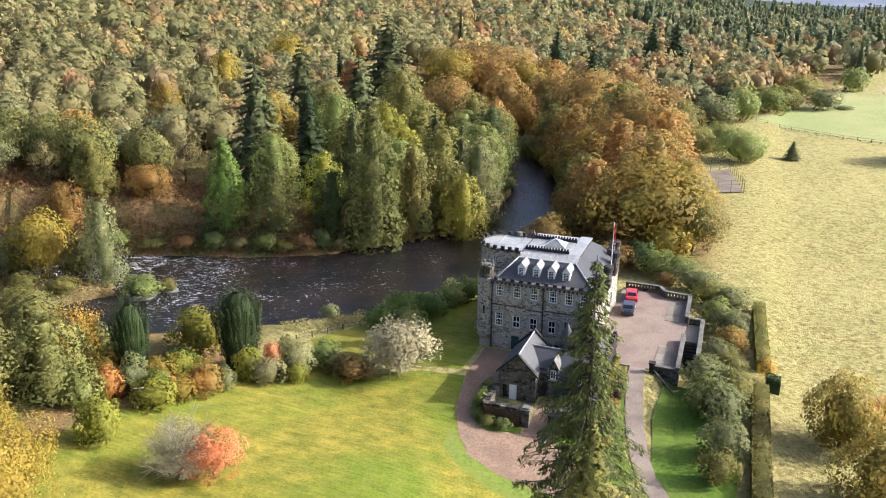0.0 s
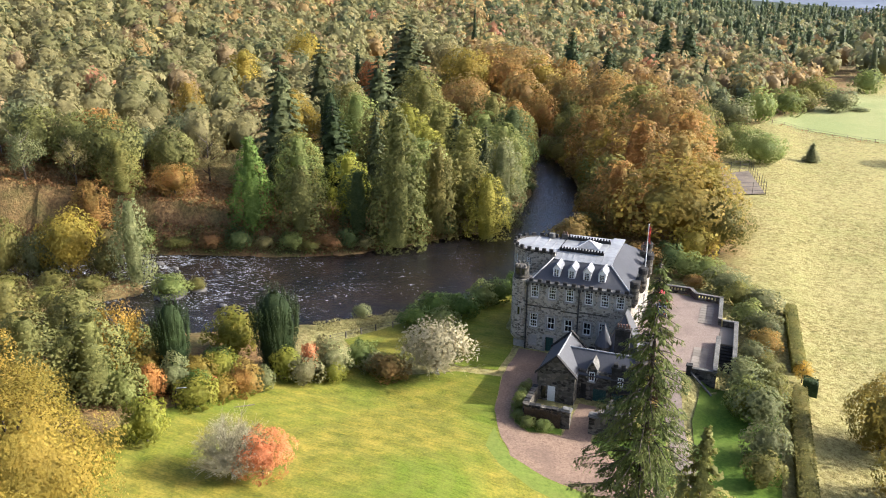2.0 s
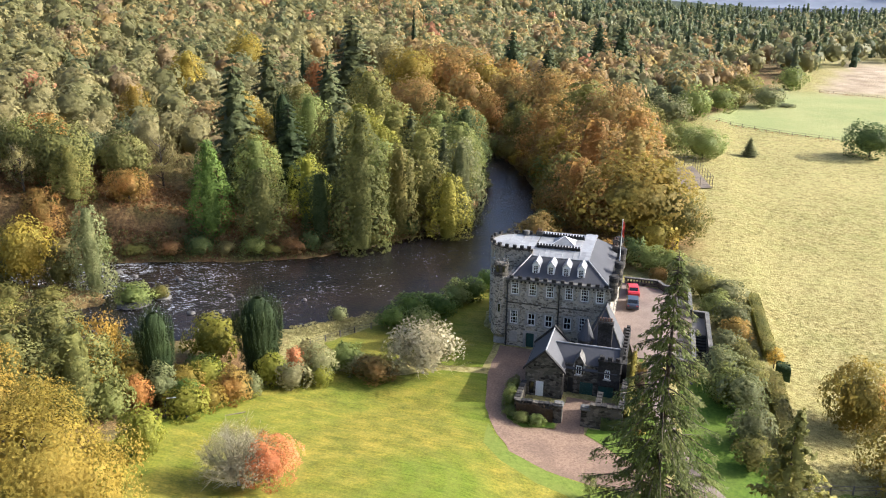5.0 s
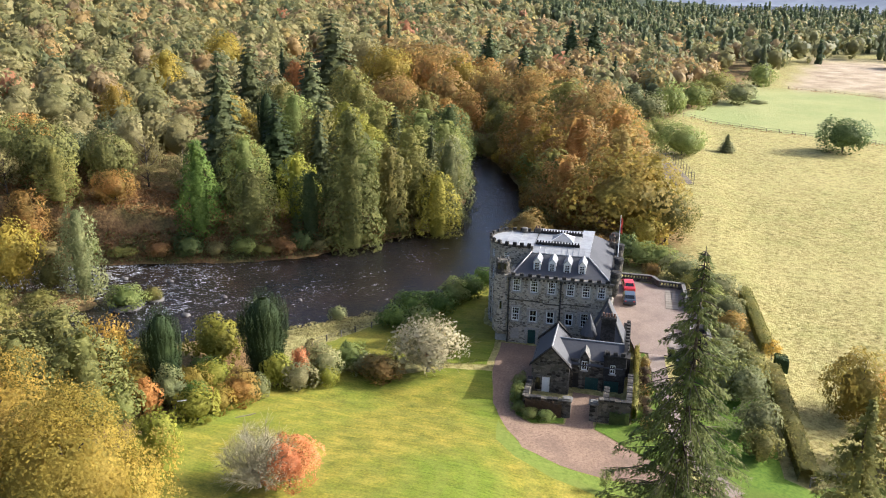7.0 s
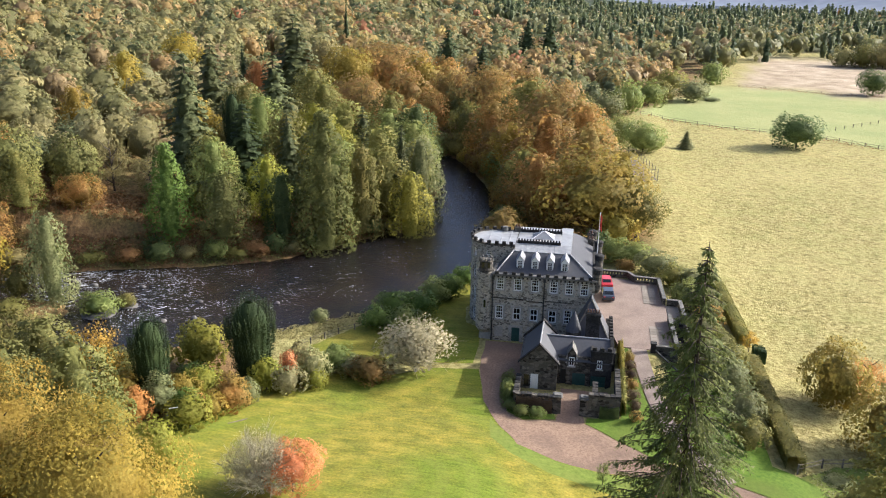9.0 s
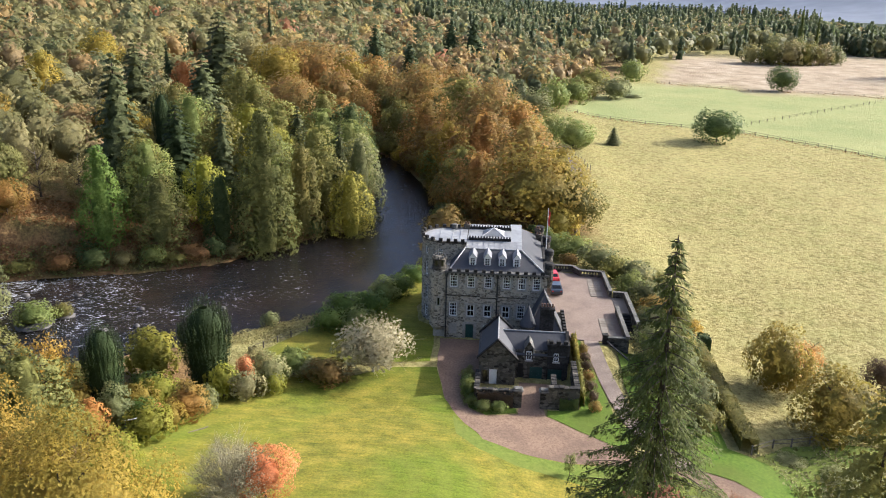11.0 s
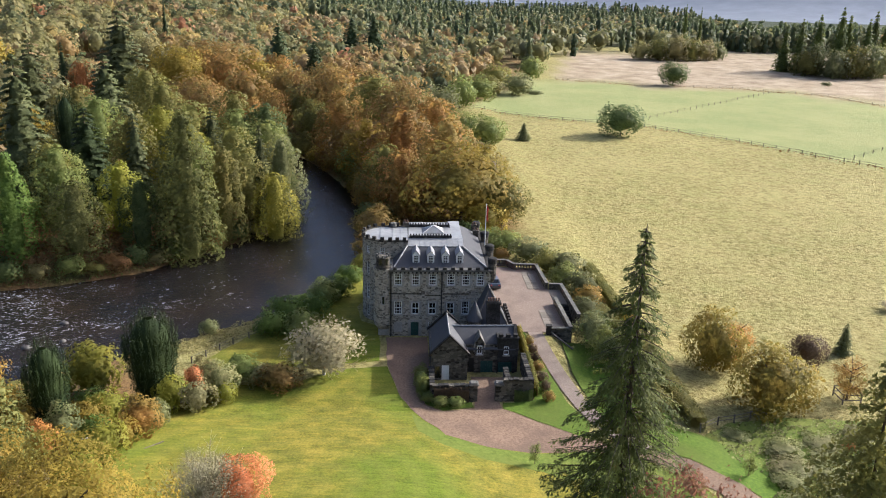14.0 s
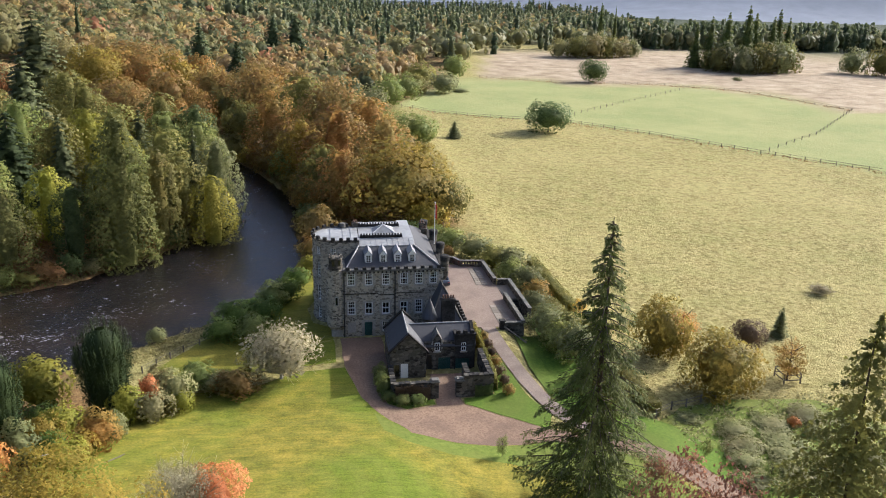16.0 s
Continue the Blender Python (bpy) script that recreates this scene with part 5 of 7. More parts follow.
def dormer(x):
    bm = bmesh.new()
    y0, z0, w = 1.55, 10.75, 0.46
    box(bm, x - w, x + w, y0, 3.6, z0 - 0.35, z0 + 0.95)
    d = part("dormer", bm, WHITE, castle, "small white dormer with steep lead gable")
    bm = bmesh.new()
    box(bm, x - 0.29, x + 0.29, y0 - 0.03, y0 + 0.02, z0 - 0.12, z0 + 0.85)
    part("pane", bm, GLASS, d)
    bm = bmesh.new()
    box(bm, x - 0.025, x + 0.025, y0 - 0.06, y0 - 0.03, z0 - 0.12, z0 + 0.85)
    for u in (-0.14, 0.17, 0.36, 0.6, 0.83):
        box(bm, x - 0.3, x + 0.3, y0 - 0.06, y0 - 0.03, z0 + u, z0 + u + 0.045)
    for u in (-0.32, 0.26):
        box(bm, x + u, x + u + 0.06, y0 - 0.06, y0 - 0.03, z0 - 0.14, z0 + 0.88)
    part("sash_bars", bm, WHITE, d)
    bm = bmesh.new()
    for s in (-1, 1):
        slab(bm, [(x + s * 0.56, y0 - 0.1, z0 + 0.9), (x, y0 - 0.1, z0 + 1.62), (x, 3.9, z0 + 1.62), (x + s * 0.56, 3.9, z0 + 0.9)], 0.07)
    part("gablet_roof", bm, PALE_SLATE, d)
    bm = bmesh.new()
    poly(bm, [(x - 0.46, y0 - 0.02, z0 + 0.95), (x + 0.46, y0 - 0.02, z0 + 0.95), (x, y0 - 0.02, z0 + 1.55)])
    part("gablet", bm, WHITE, d)


for x in (4.25, 6.2, 8.15, 10.05):
    dormer(x)


def round_chimney(x, y, low, top):
    bm = bmesh.new()
    cyl(bm, x, y, low, top - 0.75, 0.55, segs=14)
    cyl(bm, x, y, low - 0.7, low, 0.18, 0.55)
    shaft = part("corner_turret", bm, DARK_STONE, castle)
    bm = bmesh.new()
    cyl(bm, x, y, top - 0.75, top - 0.15, 0.62, segs=14)
    cyl(bm, x, y, top - 0.15, top, 0.68, 0.5)
    part("turret_cap", bm, BLACK_STONE, shaft)


for x, y in ((14.3, 0.5), (14.5, 6.0), (14.4, 12.0), (13.6, 17.0)):
    round_chimney(x, y, 9.0, 11.75)
for x, y, h in ((13.2, 16.0, 11.6), (13.3, 14.2, 11.3), (3.0, 11.3, 13.3)):
    bm = bmesh.new()
    box(bm, x - 0.4, x + 0.4, y - 0.25, y + 0.25, 10.3, h)
    box(bm, x - 0.46, x + 0.46, y - 0.31, y + 0.31, h - 0.2, h - 0.05)
    st = part("chimney", bm, DARK_STONE, castle)
    for u in (-0.2, 0.2):
        bm = bmesh.new()
        cyl(bm, x + u, y, h, h + 0.35, 0.12, 0.09, 8)
        part("chimney_pot", bm, POTS, st)

# south-west corner bay and its turret
bm = bmesh.new()
cyl(bm, -0.05, 1.05, 2.2, 10.2, 1.28, segs=20)
cyl(bm, -0.05, 1.05, 1.45, 2.2, 0.75, 1.28, 20)
bay = part("corner_bay", bm, STONE, castle, "rounded corbelled corner bay of rubble stone")
bm = bmesh.new()
box(bm, -0.2, 0.1, -0.28, -0.2, 5.4, 6.5)
part("recess_window", bm, GLASS, bay)
bm = bmesh.new()
for q in ((-0.32, -0.2, 5.3, 6.6), (0.1, 0.22, 5.3, 6.6), (-0.32, 0.22, 6.5, 6.62), (-0.32, 0.22, 5.28, 5.4)):
    box(bm, q[0], q[1], -0.33, -0.15, q[2], q[3])
part("recess_frame", bm, ASHLAR, bay)
bm = bmesh.new()
box(bm, -0.75, 1.0, 0.2, 2.0, GROUND, 1.6)
part("bay_base", bm, ASHLAR, castle)
bm = bmesh.new()
cyl(bm, -0.1, 0.85, 10.2, 11.8, 0.88, segs=16)
for z in (10.15, 10.45, 11.6):
    cyl(bm, -0.1, 0.85, z, z + 0.14, 1.0, segs=16)
turret = part("turret", bm, DARK_STONE, castle, "small round dark turret with open parapet")
for k in range(8):
    a = k * math.pi / 4
    bm = bmesh.new()
    cyl(bm, -0.1 + math.cos(a) * 0.78, 0.85 + math.sin(a) * 0.85, 11.8, 12.1, 0.14, segs=6)
    part("merlon", bm, COPING, turret)
for u in (-0.55, 0.25):
    bm = bmesh.new()
    box(bm, u, u + 0.28, -0.2, 0.05, 10.9, 11.7)
    part("arrow_slit", bm, GLASS, turret)

# bow tower to the river
CX, CY, R = 0.3, 8.0, 3.4
fac = 9
outline = [(CX + R * math.cos(math.pi * (0.5 + k / fac)), CY + R * math.sin(math.pi * (0.5 + k / fac))) for k in range(fac + 1)]
outline = [(3.2, CY + R)] + outline + [(3.2, CY - R)]
for k, ((ax, ay), (bx, by)) in enumerate(zip(outline, outline[1:])):
    d = Vector((bx - ax, by - ay, 0))
    m = Matrix.Translation((ax, ay, 0)) @ Matrix.Rotation(math.atan2(d.y, d.x), 4, "Z")
    glazed = k in (3, 5, 7, 9)
    mid = d.length / 2
    hs = [(mid - 0.36, mid + 0.36, z, z + h) for z, h in ((1.2, 1.7), (3.9, 2.1), (7.4, 1.9), (10.5, 1.1))] if glazed else []
    at(m, part("bow_wall", pierced(0, d.length, GROUND - 1.5, 12.5, hs, 0.45), STONE, castle))
    for a, b, z, top in hs:
        sash(castle, m, mid, z + (top - z) / 2, 0.72, top - z, 2, 4, False)
    bm = bmesh.new()
    box(bm, -0.02, d.length + 0.02, -0.14, 0.3, 12.5, 12.72)
    at(m, part("bow_parapet", bm, DARK_STONE, castle))
merlons("merlon", castle, [(x, y) for x, y in outline], 12.72, 0.5, 0.42, 0.42, 0.34)
bm = bmesh.new()
poly(bm, [(x, y, 12.62) for x, y in outline])
part("bow_roof", bm, LEAD, castle, "pale sheet-lead roof of the bow tower")
for u in (-0.6, 1.1, 2.2):
    bm = bmesh.new()
    box(bm, u, u + 0.08, CY - R + 0.4, CY + R - 0.4, 12.6, 12.69)
    part("lead_roll", bm, LEAD, castle)
bm = bmesh.new()
cyl(bm, 1.2, 11.0, 12.7, 13.3, 0.5, 0.4, 10)
part("roof_cowl", bm, COPING, castle)

# flagpole
pole = new("flagpole")
pole.parent = castle
bm = bmesh.new()
cyl(bm, 14.25, 9.8, 10.2, 16.4, 0.07, 0.04, 8)
cyl(bm, 14.25, 9.8, 16.4, 16.5, 0.08, 0.08, 8)
part("mast", bm, WHITE, pole)
RED = surface("red_cloth", (0.42, 0.05, 0.03), (0.62, 0.10, 0.06), 6.0, 0.8, 0.8, 0.0)
bm = bmesh.new()
rows = [[bm.verts.new((14.28 + 0.32 * s + 0.05 * math.sin(3 * s + u), 9.8 + 0.12 * math.sin(6 * s + 2 * u), 16.2 - 0.5 * u - 0.5 * s * s)) for s in (0, 0.25, 0.5, 0.75, 1.0)] for u in (0, 1, 2, 3, 4)]
for p, r in zip(rows, rows[1:]):
    for k in range(4):
        bm.faces.new((p[k], p[k + 1], r[k + 1], r[k]))
part("flag", bm, RED, pole, "red flag hanging limp")

# low gabled wing against the front, with its stack and conical turret
bm = bmesh.new()
box(bm, 11.9, 15.9, -4.4, -0.01, GROUND, 4.2)
part("wing_wall", bm, DARK_STONE, castle)
LE, RE, TOP = (11.6, -4.7, 3.95), (16.2, -4.7, 3.95), (13.75, -2.1, 8.4)
for quad in ([LE, RE, TOP], [(11.6, -0.02, 3.95), LE, TOP, (13.75, -0.02, 8.4)], [RE, (16.2, -0.02, 3.95), (13.75, -0.02, 8.4), TOP]):
    bm = bmesh.new()
    slab(bm, quad, 0.14)
    part("wing_roof", bm, SLATE, castle)
for low in (LE, RE):
    v, f = tube((low[0], low[1], low[2] + 0.05), (TOP[0], TOP[1], TOP[2] + 0.08), 0.13, 0.11, 6)
    ob = new("hip_roll", mesh_from("hip_roll", v, f, [COPING]))
    ob.parent = castle
bm = bmesh.new()
box(bm, 13.2, 14.9, -5.1, -4.2, GROUND, 7.7)
box(bm, 13.1, 15.0, -5.2, -4.1, 7.35, 7.6)
stack = part("chimney", bm, BLACK_STONE, castle, "broad soot-black chimney stack")
for k in range(5):
    bm = bmesh.new()
    cyl(bm, 13.4 + k * 0.33, -4.65, 7.7, 8.15, 0.13, 0.10, 8)
    part("chimney_pot", bm, POTS, stack)
bm = bmesh.new()
cyl(bm, 11.75, -4.0, GROUND, 4.9, 0.95, segs=16)
tw = part("stair_turret", bm, DARK_STONE, castle)
bm = bmesh.new()
cyl(bm, 11.75, -4.0, 4.9, 7.5, 1.08, 0.05, 16)
cyl(bm, 11.75, -4.0, 7.45, 7.8, 0.05, 0.03, 6)
part("cone_roof", bm, SLATE, tw, "conical grey slate roof")
bm = bmesh.new()
box(bm, 15.9, 16.8, -5.6, 3.0, GROUND, 3.9)
box(bm, 15.9, 17.0, -7.2, -5.6, GROUND, 3.6)
part("screen_wall", bm, BLACK_STONE, castle)
merlons("merlon", castle, [(16.5, -7.0), (16.5, 2.9)], 3.88, 0.5, 0.4, 0.55, 0.45)
bm = bmesh.new()
box(bm, 12.0, 15.85, -6.6, -4.4, GROUND, 3.4)
part("link_block", bm, BLACK_STONE, castle)
merlons("merlon", castle, [(12.1, -6.5), (15.8, -6.5)], 3.4, 0.42, 0.34, 0.5, 0.3)

# ---- the coach house and its yard ----
coach = tagged(new("coach_house"), "dark stone coach house with slate roof and gabled cross wing", "house")
gh = [(7.15, 8.05, 0.5, 2.65), (6.35, 6.95, 0.9, 2.5)]
at(Matrix.Translation((0, -12.6, 0)), part("gable_wall", pierced(5.9, 10.2, GROUND, 4.3, gh, 0.5), DARK_STONE, coach))
for y in (-12.6, -5.6):
    bm = bmesh.new()
    poly(bm, [(5.9, y, 4.3), (10.2, y, 4.3), (8.05, y, 6.35)], [(5.9, y + 0.5, 4.3), (10.2, y + 0.5, 4.3), (8.05, y + 0.5, 6.35)])
    part("gable", bm, DARK_STONE, coach)
bm = bmesh.new()
box(bm, 5.9, 6.4, -12.1, -5.2, GROUND, 4.3)
box(bm, 9.7, 10.2, -12.1, -10.6, GROUND, 4.3)
box(bm, 5.9, 16.4, -5.6, -5.1, GROUND, 4.0)
box(bm, 15.9, 16.4, -10.6, -5.6, GROUND, 4.0)
part("side_wall", bm, DARK_STONE, coach)
fh = [(10.55, 11.2, 0.6, 2.7), (12.0, 13.5, 0.6, 2.3), (14.15, 15.85, 0.6, 2.2), (11.45, 12.15, 3.25, 4.35), (14.75, 15.35, 3.2, 4.3)]
FRONT = Matrix.Translation((0, -10.7, 0))
at(FRONT, part("front_wall", pierced(10.2, 16.4, GROUND, 4.4, fh, 0.4), DARK_STONE, coach))
sash(coach, FRONT, 11.8, 3.8, 0.7, 1.1, 2, 2)
for x0, x1, top, n in ((12.0, 13.5, 2.3, 7), (14.15, 15.85, 2.2, 8)):
    bm = bmesh.new()
    box(bm, x0, x1, -10.55, -10.48, 0.6, top)
    leaf_door = part("garage_door", bm, GREEN_PAINT, coach, "green boarded garage door")
    for k in range(n):
        bm = bmesh.new()
        box(bm, x0 + 0.03 + k * 0.21, x0 + 0.2 + k * 0.21, -10.58, -10.55, 0.62, top - 0.02)
        part("board", bm, GREEN_PAINT, leaf_door)
bm = bmesh.new()
box(bm, 10.55, 11.2, -10.5, -10.4, 0.6, 2.7)
part("side_door", bm, IRON, coach, "black side door")
bm = bmesh.new()
box(bm, 7.15, 8.05, -12.5, -12.4, 0.5, 2.65)
part("white_door", bm, WHITE, coach, "white-painted door")
bm = bmesh.new()
box(bm, 6.35, 6.95, -12.45, -12.4, 0.9, 2.5)
part("dark_window", bm, GLASS, coach)
# slate roofs
RZ = 5.75
for name, quads in (("main_roof", [[(9.0, -10.95, 3.95), (16.35, -10.95, 3.95), (16.35, -8.0, RZ), (8.05, -8.0, RZ)], [(16.35, -5.1, 3.9), (6.0, -5.1, 3.9), (8.05, -8.0, RZ), (16.35, -8.0, RZ)]]), ("wing_roof", [[(5.75, -12.45, 4.1), (8.05, -12.45, 6.3), (8.05, -5.2, 6.3), (5.75, -5.2, 4.1)], [(10.35, -12.45, 4.1), (8.05, -12.45, 6.3), (8.05, -5.2, 6.3), (10.35, -5.2, 4.1)]])):
    for q in quads:
        bm = bmesh.new()
        slab(bm, q, 0.13)
        part(name, bm, SLATE, coach)
for y in (-12.75, -5.4):
    for s in (-1, 1):
        bm = bmesh.new()
        slab(bm, [(8.05 + s * 2.45, y, 4.15), (8.05, y, 6.62), (8.05, y + 0.42, 6.62), (8.05 + s * 2.45, y + 0.42, 4.15)], 0.24)
        part("gable_coping", bm, BLACK_STONE, coach)
bm = bmesh.new()
slab(bm, [(16.2, -11.0, 4.05), (16.2, -8.0, RZ + 0.25), (16.6, -8.0, RZ + 0.25), (16.6, -11.0, 4.05)], 0.24)
slab(bm, [(16.2, -5.1, 4.05), (16.2, -8.0, RZ + 0.25), (16.6, -8.0, RZ + 0.25), (16.6, -5.1, 4.05)], 0.24)
part("gable_coping", bm, BLACK_STONE, coach)
v, f = tube((8.05, -8.0, RZ + 0.04), (16.3, -8.0, RZ + 0.04), 0.09, 0.09, 6)
ob = new("ridge", mesh_from("ridge", v, f, [LEAD]))
ob.parent = coach
v, f = tube((8.05, -12.4, 6.36), (8.05, -5.3, 6.36), 0.09, 0.09, 6)
ob = new("ridge", mesh_from("ridge", v, f, [LEAD]))
ob.parent = coach
# wall dormer with a pointed gablet, and the square battlemented tower
bm = bmesh.new()
box(bm, 11.3, 12.3, -10.78, -9.4, 3.0, 4.75)
for s in (11.33, 12.15):
    box(bm, s, s + 0.12, -10.84, -10.7, 3.1, 4.5)
d = part("wall_dormer", bm, DARK_STONE, coach)
bm = bmesh.new()
for s in (-1, 1):
    slab(bm, [(11.8 + s * 0.62, -10.9, 4.7), (11.8, -10.9, 5.75), (11.8, -9.0, 5.75), (11.8 + s * 0.62, -9.0, 4.7)], 0.12)
part("gablet_roof", bm, COPING, d)
bm = bmesh.new()
poly(bm, [(11.3, -10.79, 4.7), (12.3, -10.79, 4.7), (11.8, -10.79, 5.6)])
part("gablet", bm, DARK_STONE, d)
sash(coach, Matrix.Translation((0, -10.99, 0)), 11.8, 3.85, 0.66, 1.1, 2, 2, False, 0.1)
TOWER = Matrix.Translation((0, -10.9, 0))
at(TOWER, part("tower_wall", pierced(14.0, 16.5, GROUND, 5.3, [(14.1, 15.9, 0.6, 2.2), (14.75, 15.35, 3.2, 4.3)], 0.35), BLACK_STONE, coach))
bm = bmesh.new()
box(bm, 14.0, 14.35, -10.55, -9.0, 3.9, 5.3)
box(bm, 16.15, 16.5, -10.55, -9.0, 3.9, 5.3)
box(bm, 13.9, 16.6, -11.0, -10.4, 5.3, 5.45)
part("tower_parapet", bm, BLACK_STONE, coach)
merlons("merlon", coach, [(13.95, -10.7), (16.55, -10.7)], 5.45, 0.5, 0.35, 0.42, 0.36)
sash(coach, Matrix.Translation((0, -11.0, 0)), 15.05, 3.75, 0.6, 1.1, 2, 2, False, 0.12)

yard = tagged(new("yard_wall"), "dark mossy stone yard wall with square gate pillars", "wall")
for x0, x1, y0, y1, h in ((5.8, 10.2, -17.9, -17.4, 1.9), (5.6, 6.1, -17.4, -12.7, 1.7), (13.9, 17.4, -17.9, -17.4, 2.6), (16.9, 17.4, -17.4, -10.6, 2.4), (14.4, 14.9, -17.4, -13.6, 2.0)):
    bm = bmesh.new()
    box(bm, x0, x1, y0, y1, 0.2, 0.7 + h)
    run = part("wall_run", bm, DARK_STONE, yard)
    along = x1 - x0 > y1 - y0
    n = int(max(x1 - x0, y1 - y0) / 0.55)
    for k in range(n):
        a, b = (k + 0.04) / n, (k + 0.96) / n
        bm = bmesh.new()
        z = 0.7 + h + 0.003
        t = 0.16 + 0.07 * ((k * 7) % 3) * 0.6
        if along:
            box(bm, x0 + (x1 - x0) * a, x0 + (x1 - x0) * b, y0 - 0.06, y1 + 0.06, z, z + t)
        else:
            box(bm, x0 - 0.06, x1 + 0.06, y0 + (y1 - y0) * a, y0 + (y1 - y0) * b, z, z + t)
        part("coping_stone", bm, BLACK_STONE if k % 3 else DARK_STONE, run)
for x in (10.55, 13.45):
    bm = bmesh.new()
    box(bm, x - 0.42, x + 0.42, -18.0, -17.2, 0.2, 2.75)
    p = part("gate_pillar", bm, DARK_STONE, yard)
    bm = bmesh.new()
    box(bm, x - 0.55, x + 0.55, -18.13, -17.07, 2.75, 2.92)
    box(bm, x - 0.4, x + 0.4, -17.98, -17.22, 2.92, 3.08)
    bevelled(bm, 0.03)
    part("pillar_cap", bm, COPING, p, "lichen-pale sandstone cap")
tank = new("oil_tank")
tagged(tank, "dark green oil tank behind the yard wall", "tank")
bm = bmesh.new()
box(bm, 6.3, 9.2, -17.1, -16.0, 0.75, 2.0)
bevelled(bm, 0.15)
part("tank_body", bm, GREEN_PAINT, tank)
bm = bmesh.new()
cyl(bm, 7.7, -16.5, 1.98, 2.12, 0.25, segs=10)
part("lid", bm, IRON, tank)

# ---- the terrace ----
PAVING = surface("terrace_gravel", (0.155, 0.115, 0.09), (0.25, 0.195, 0.157), 5.0, 0.95, 0.2, 0.02)
FLAG = surface("flagstone", (0.15, 0.128, 0.10), (0.25, 0.215, 0.172), 4.0, 0.9, 0.4, 0.01, 0.0, None, 0.7)
TZ = 2.25
terrace = tagged(new("terrace"), "raised gravel terrace with dark stone retaining walls", "terrace", kind="structure")
bm = bmesh.new()
slab(bm, [(14.15, 3.0, TZ), (16.6, 3.0, TZ), (17.6, -2.0, TZ), (24.4, -2.2, TZ), (24.5, 14.0, TZ), (24.0, 22.0, TZ), (14.15, 24.2, TZ)], 2.3)
part("terrace_floor", bm, PAVING, terrace, "pale pinkish gravel floor")
slabs = bpy.data.meshes.new("flagstone")
bm = bmesh.new()
box(bm, -0.44, 0.44, -0.44, 0.44, 0, 0.05)
bm.to_mesh(slabs)
bm.free()
slabs.materials.append(FLAG)
for x0, y0, nx, ny in ((21.9, 13.9, 2, 8), (22.2, -1.6, 2, 8)):
    for i in range(nx):
        for k in range(ny):
            ob = new("flagstone", slabs)
            ob.parent = terrace
            ob.location = (x0 + i * 0.92, y0 + k * 0.92, TZ + 0.003)


def parapet(x0, y0, x1, y1, low, top, pierce=False, thick=0.4):
    """A length of terrace wall with its coping; the pierced kind has an open balustrade."""
    d = Vector((x1 - x0, y1 - y0, 0))
    m = Matrix.Translation((x0, y0, 0)) @ Matrix.Rotation(math.atan2(d.y, d.x), 4, "Z")
    hs = [(0.4 + k * 0.45, 0.65 + k * 0.45, TZ + 0.3, top - 0.1) for k in range(int((d.length - 0.8) / 0.45))] if pierce else []
    w = at(m, part("parapet", pierced(0, d.length, low, top, hs, thick), DARK_STONE, terrace))
    bm = bmesh.new()
    box(bm, -0.08, d.length + 0.08, -0.08, thick + 0.08, top, top + 0.14)
    bevelled(bm, 0.03)
    part("coping", bm, COPING, w)


for row in ((14.5, 24.0, 19.4, 24.0, 0.2, 3.1, True), (19.4, 24.0, 20.4, 22.0, 0.2, 3.1, False), (20.4, 22.0, 24.2, 21.6, 0.2, 3.15, True), (24.5, 13.6, 24.2, 21.9, 0.2, 3.15, False), (24.9, -2.6, 24.7, 7.6, 0.2, 3.15, False), (26.9, 1.6, 26.6, 13.2, 0.2, 3.15, False), (24.7, 13.3, 26.6, 13.2, 0.2, 3.05, False), (22.0, -2.6, 24.9, -2.6, 0.2, 2.9, False)):
    parapet(*row)
bm = bmesh.new()
slab(bm, [(24.6, 7.6, TZ), (26.6, 7.6, TZ), (26.4, 13.3, TZ), (24.5, 13.3, TZ)], 2.2)
part("landing", bm, FLAG, terrace)
for k in range(9):
    bm = bmesh.new()
    top = TZ - 0.17 * (k + 1)
    box(bm, 24.95, 26.7, 7.6 - 0.6 * (k + 1), 7.6 - 0.6 * k, 0.1, top)
    part("step", bm, BLACK_STONE, terrace)
bm = bmesh.new()
box(bm, 21.5, 22.1, -2.9, -2.3, 0.2, 3.3)
box(bm, 21.42, 22.18, -2.98, -2.22, 3.3, 3.48)
part("end_pillar", bm, BLACK_STONE, terrace)
bm = bmesh.new()
slab(bm, [(22.0, -2.9, 2.6), (24.6, -5.0, 1.1), (24.75, -4.8, 1.1), (22.15, -2.7, 2.6)], 0.12)
part("hand_rail", bm, COPING, terrace)


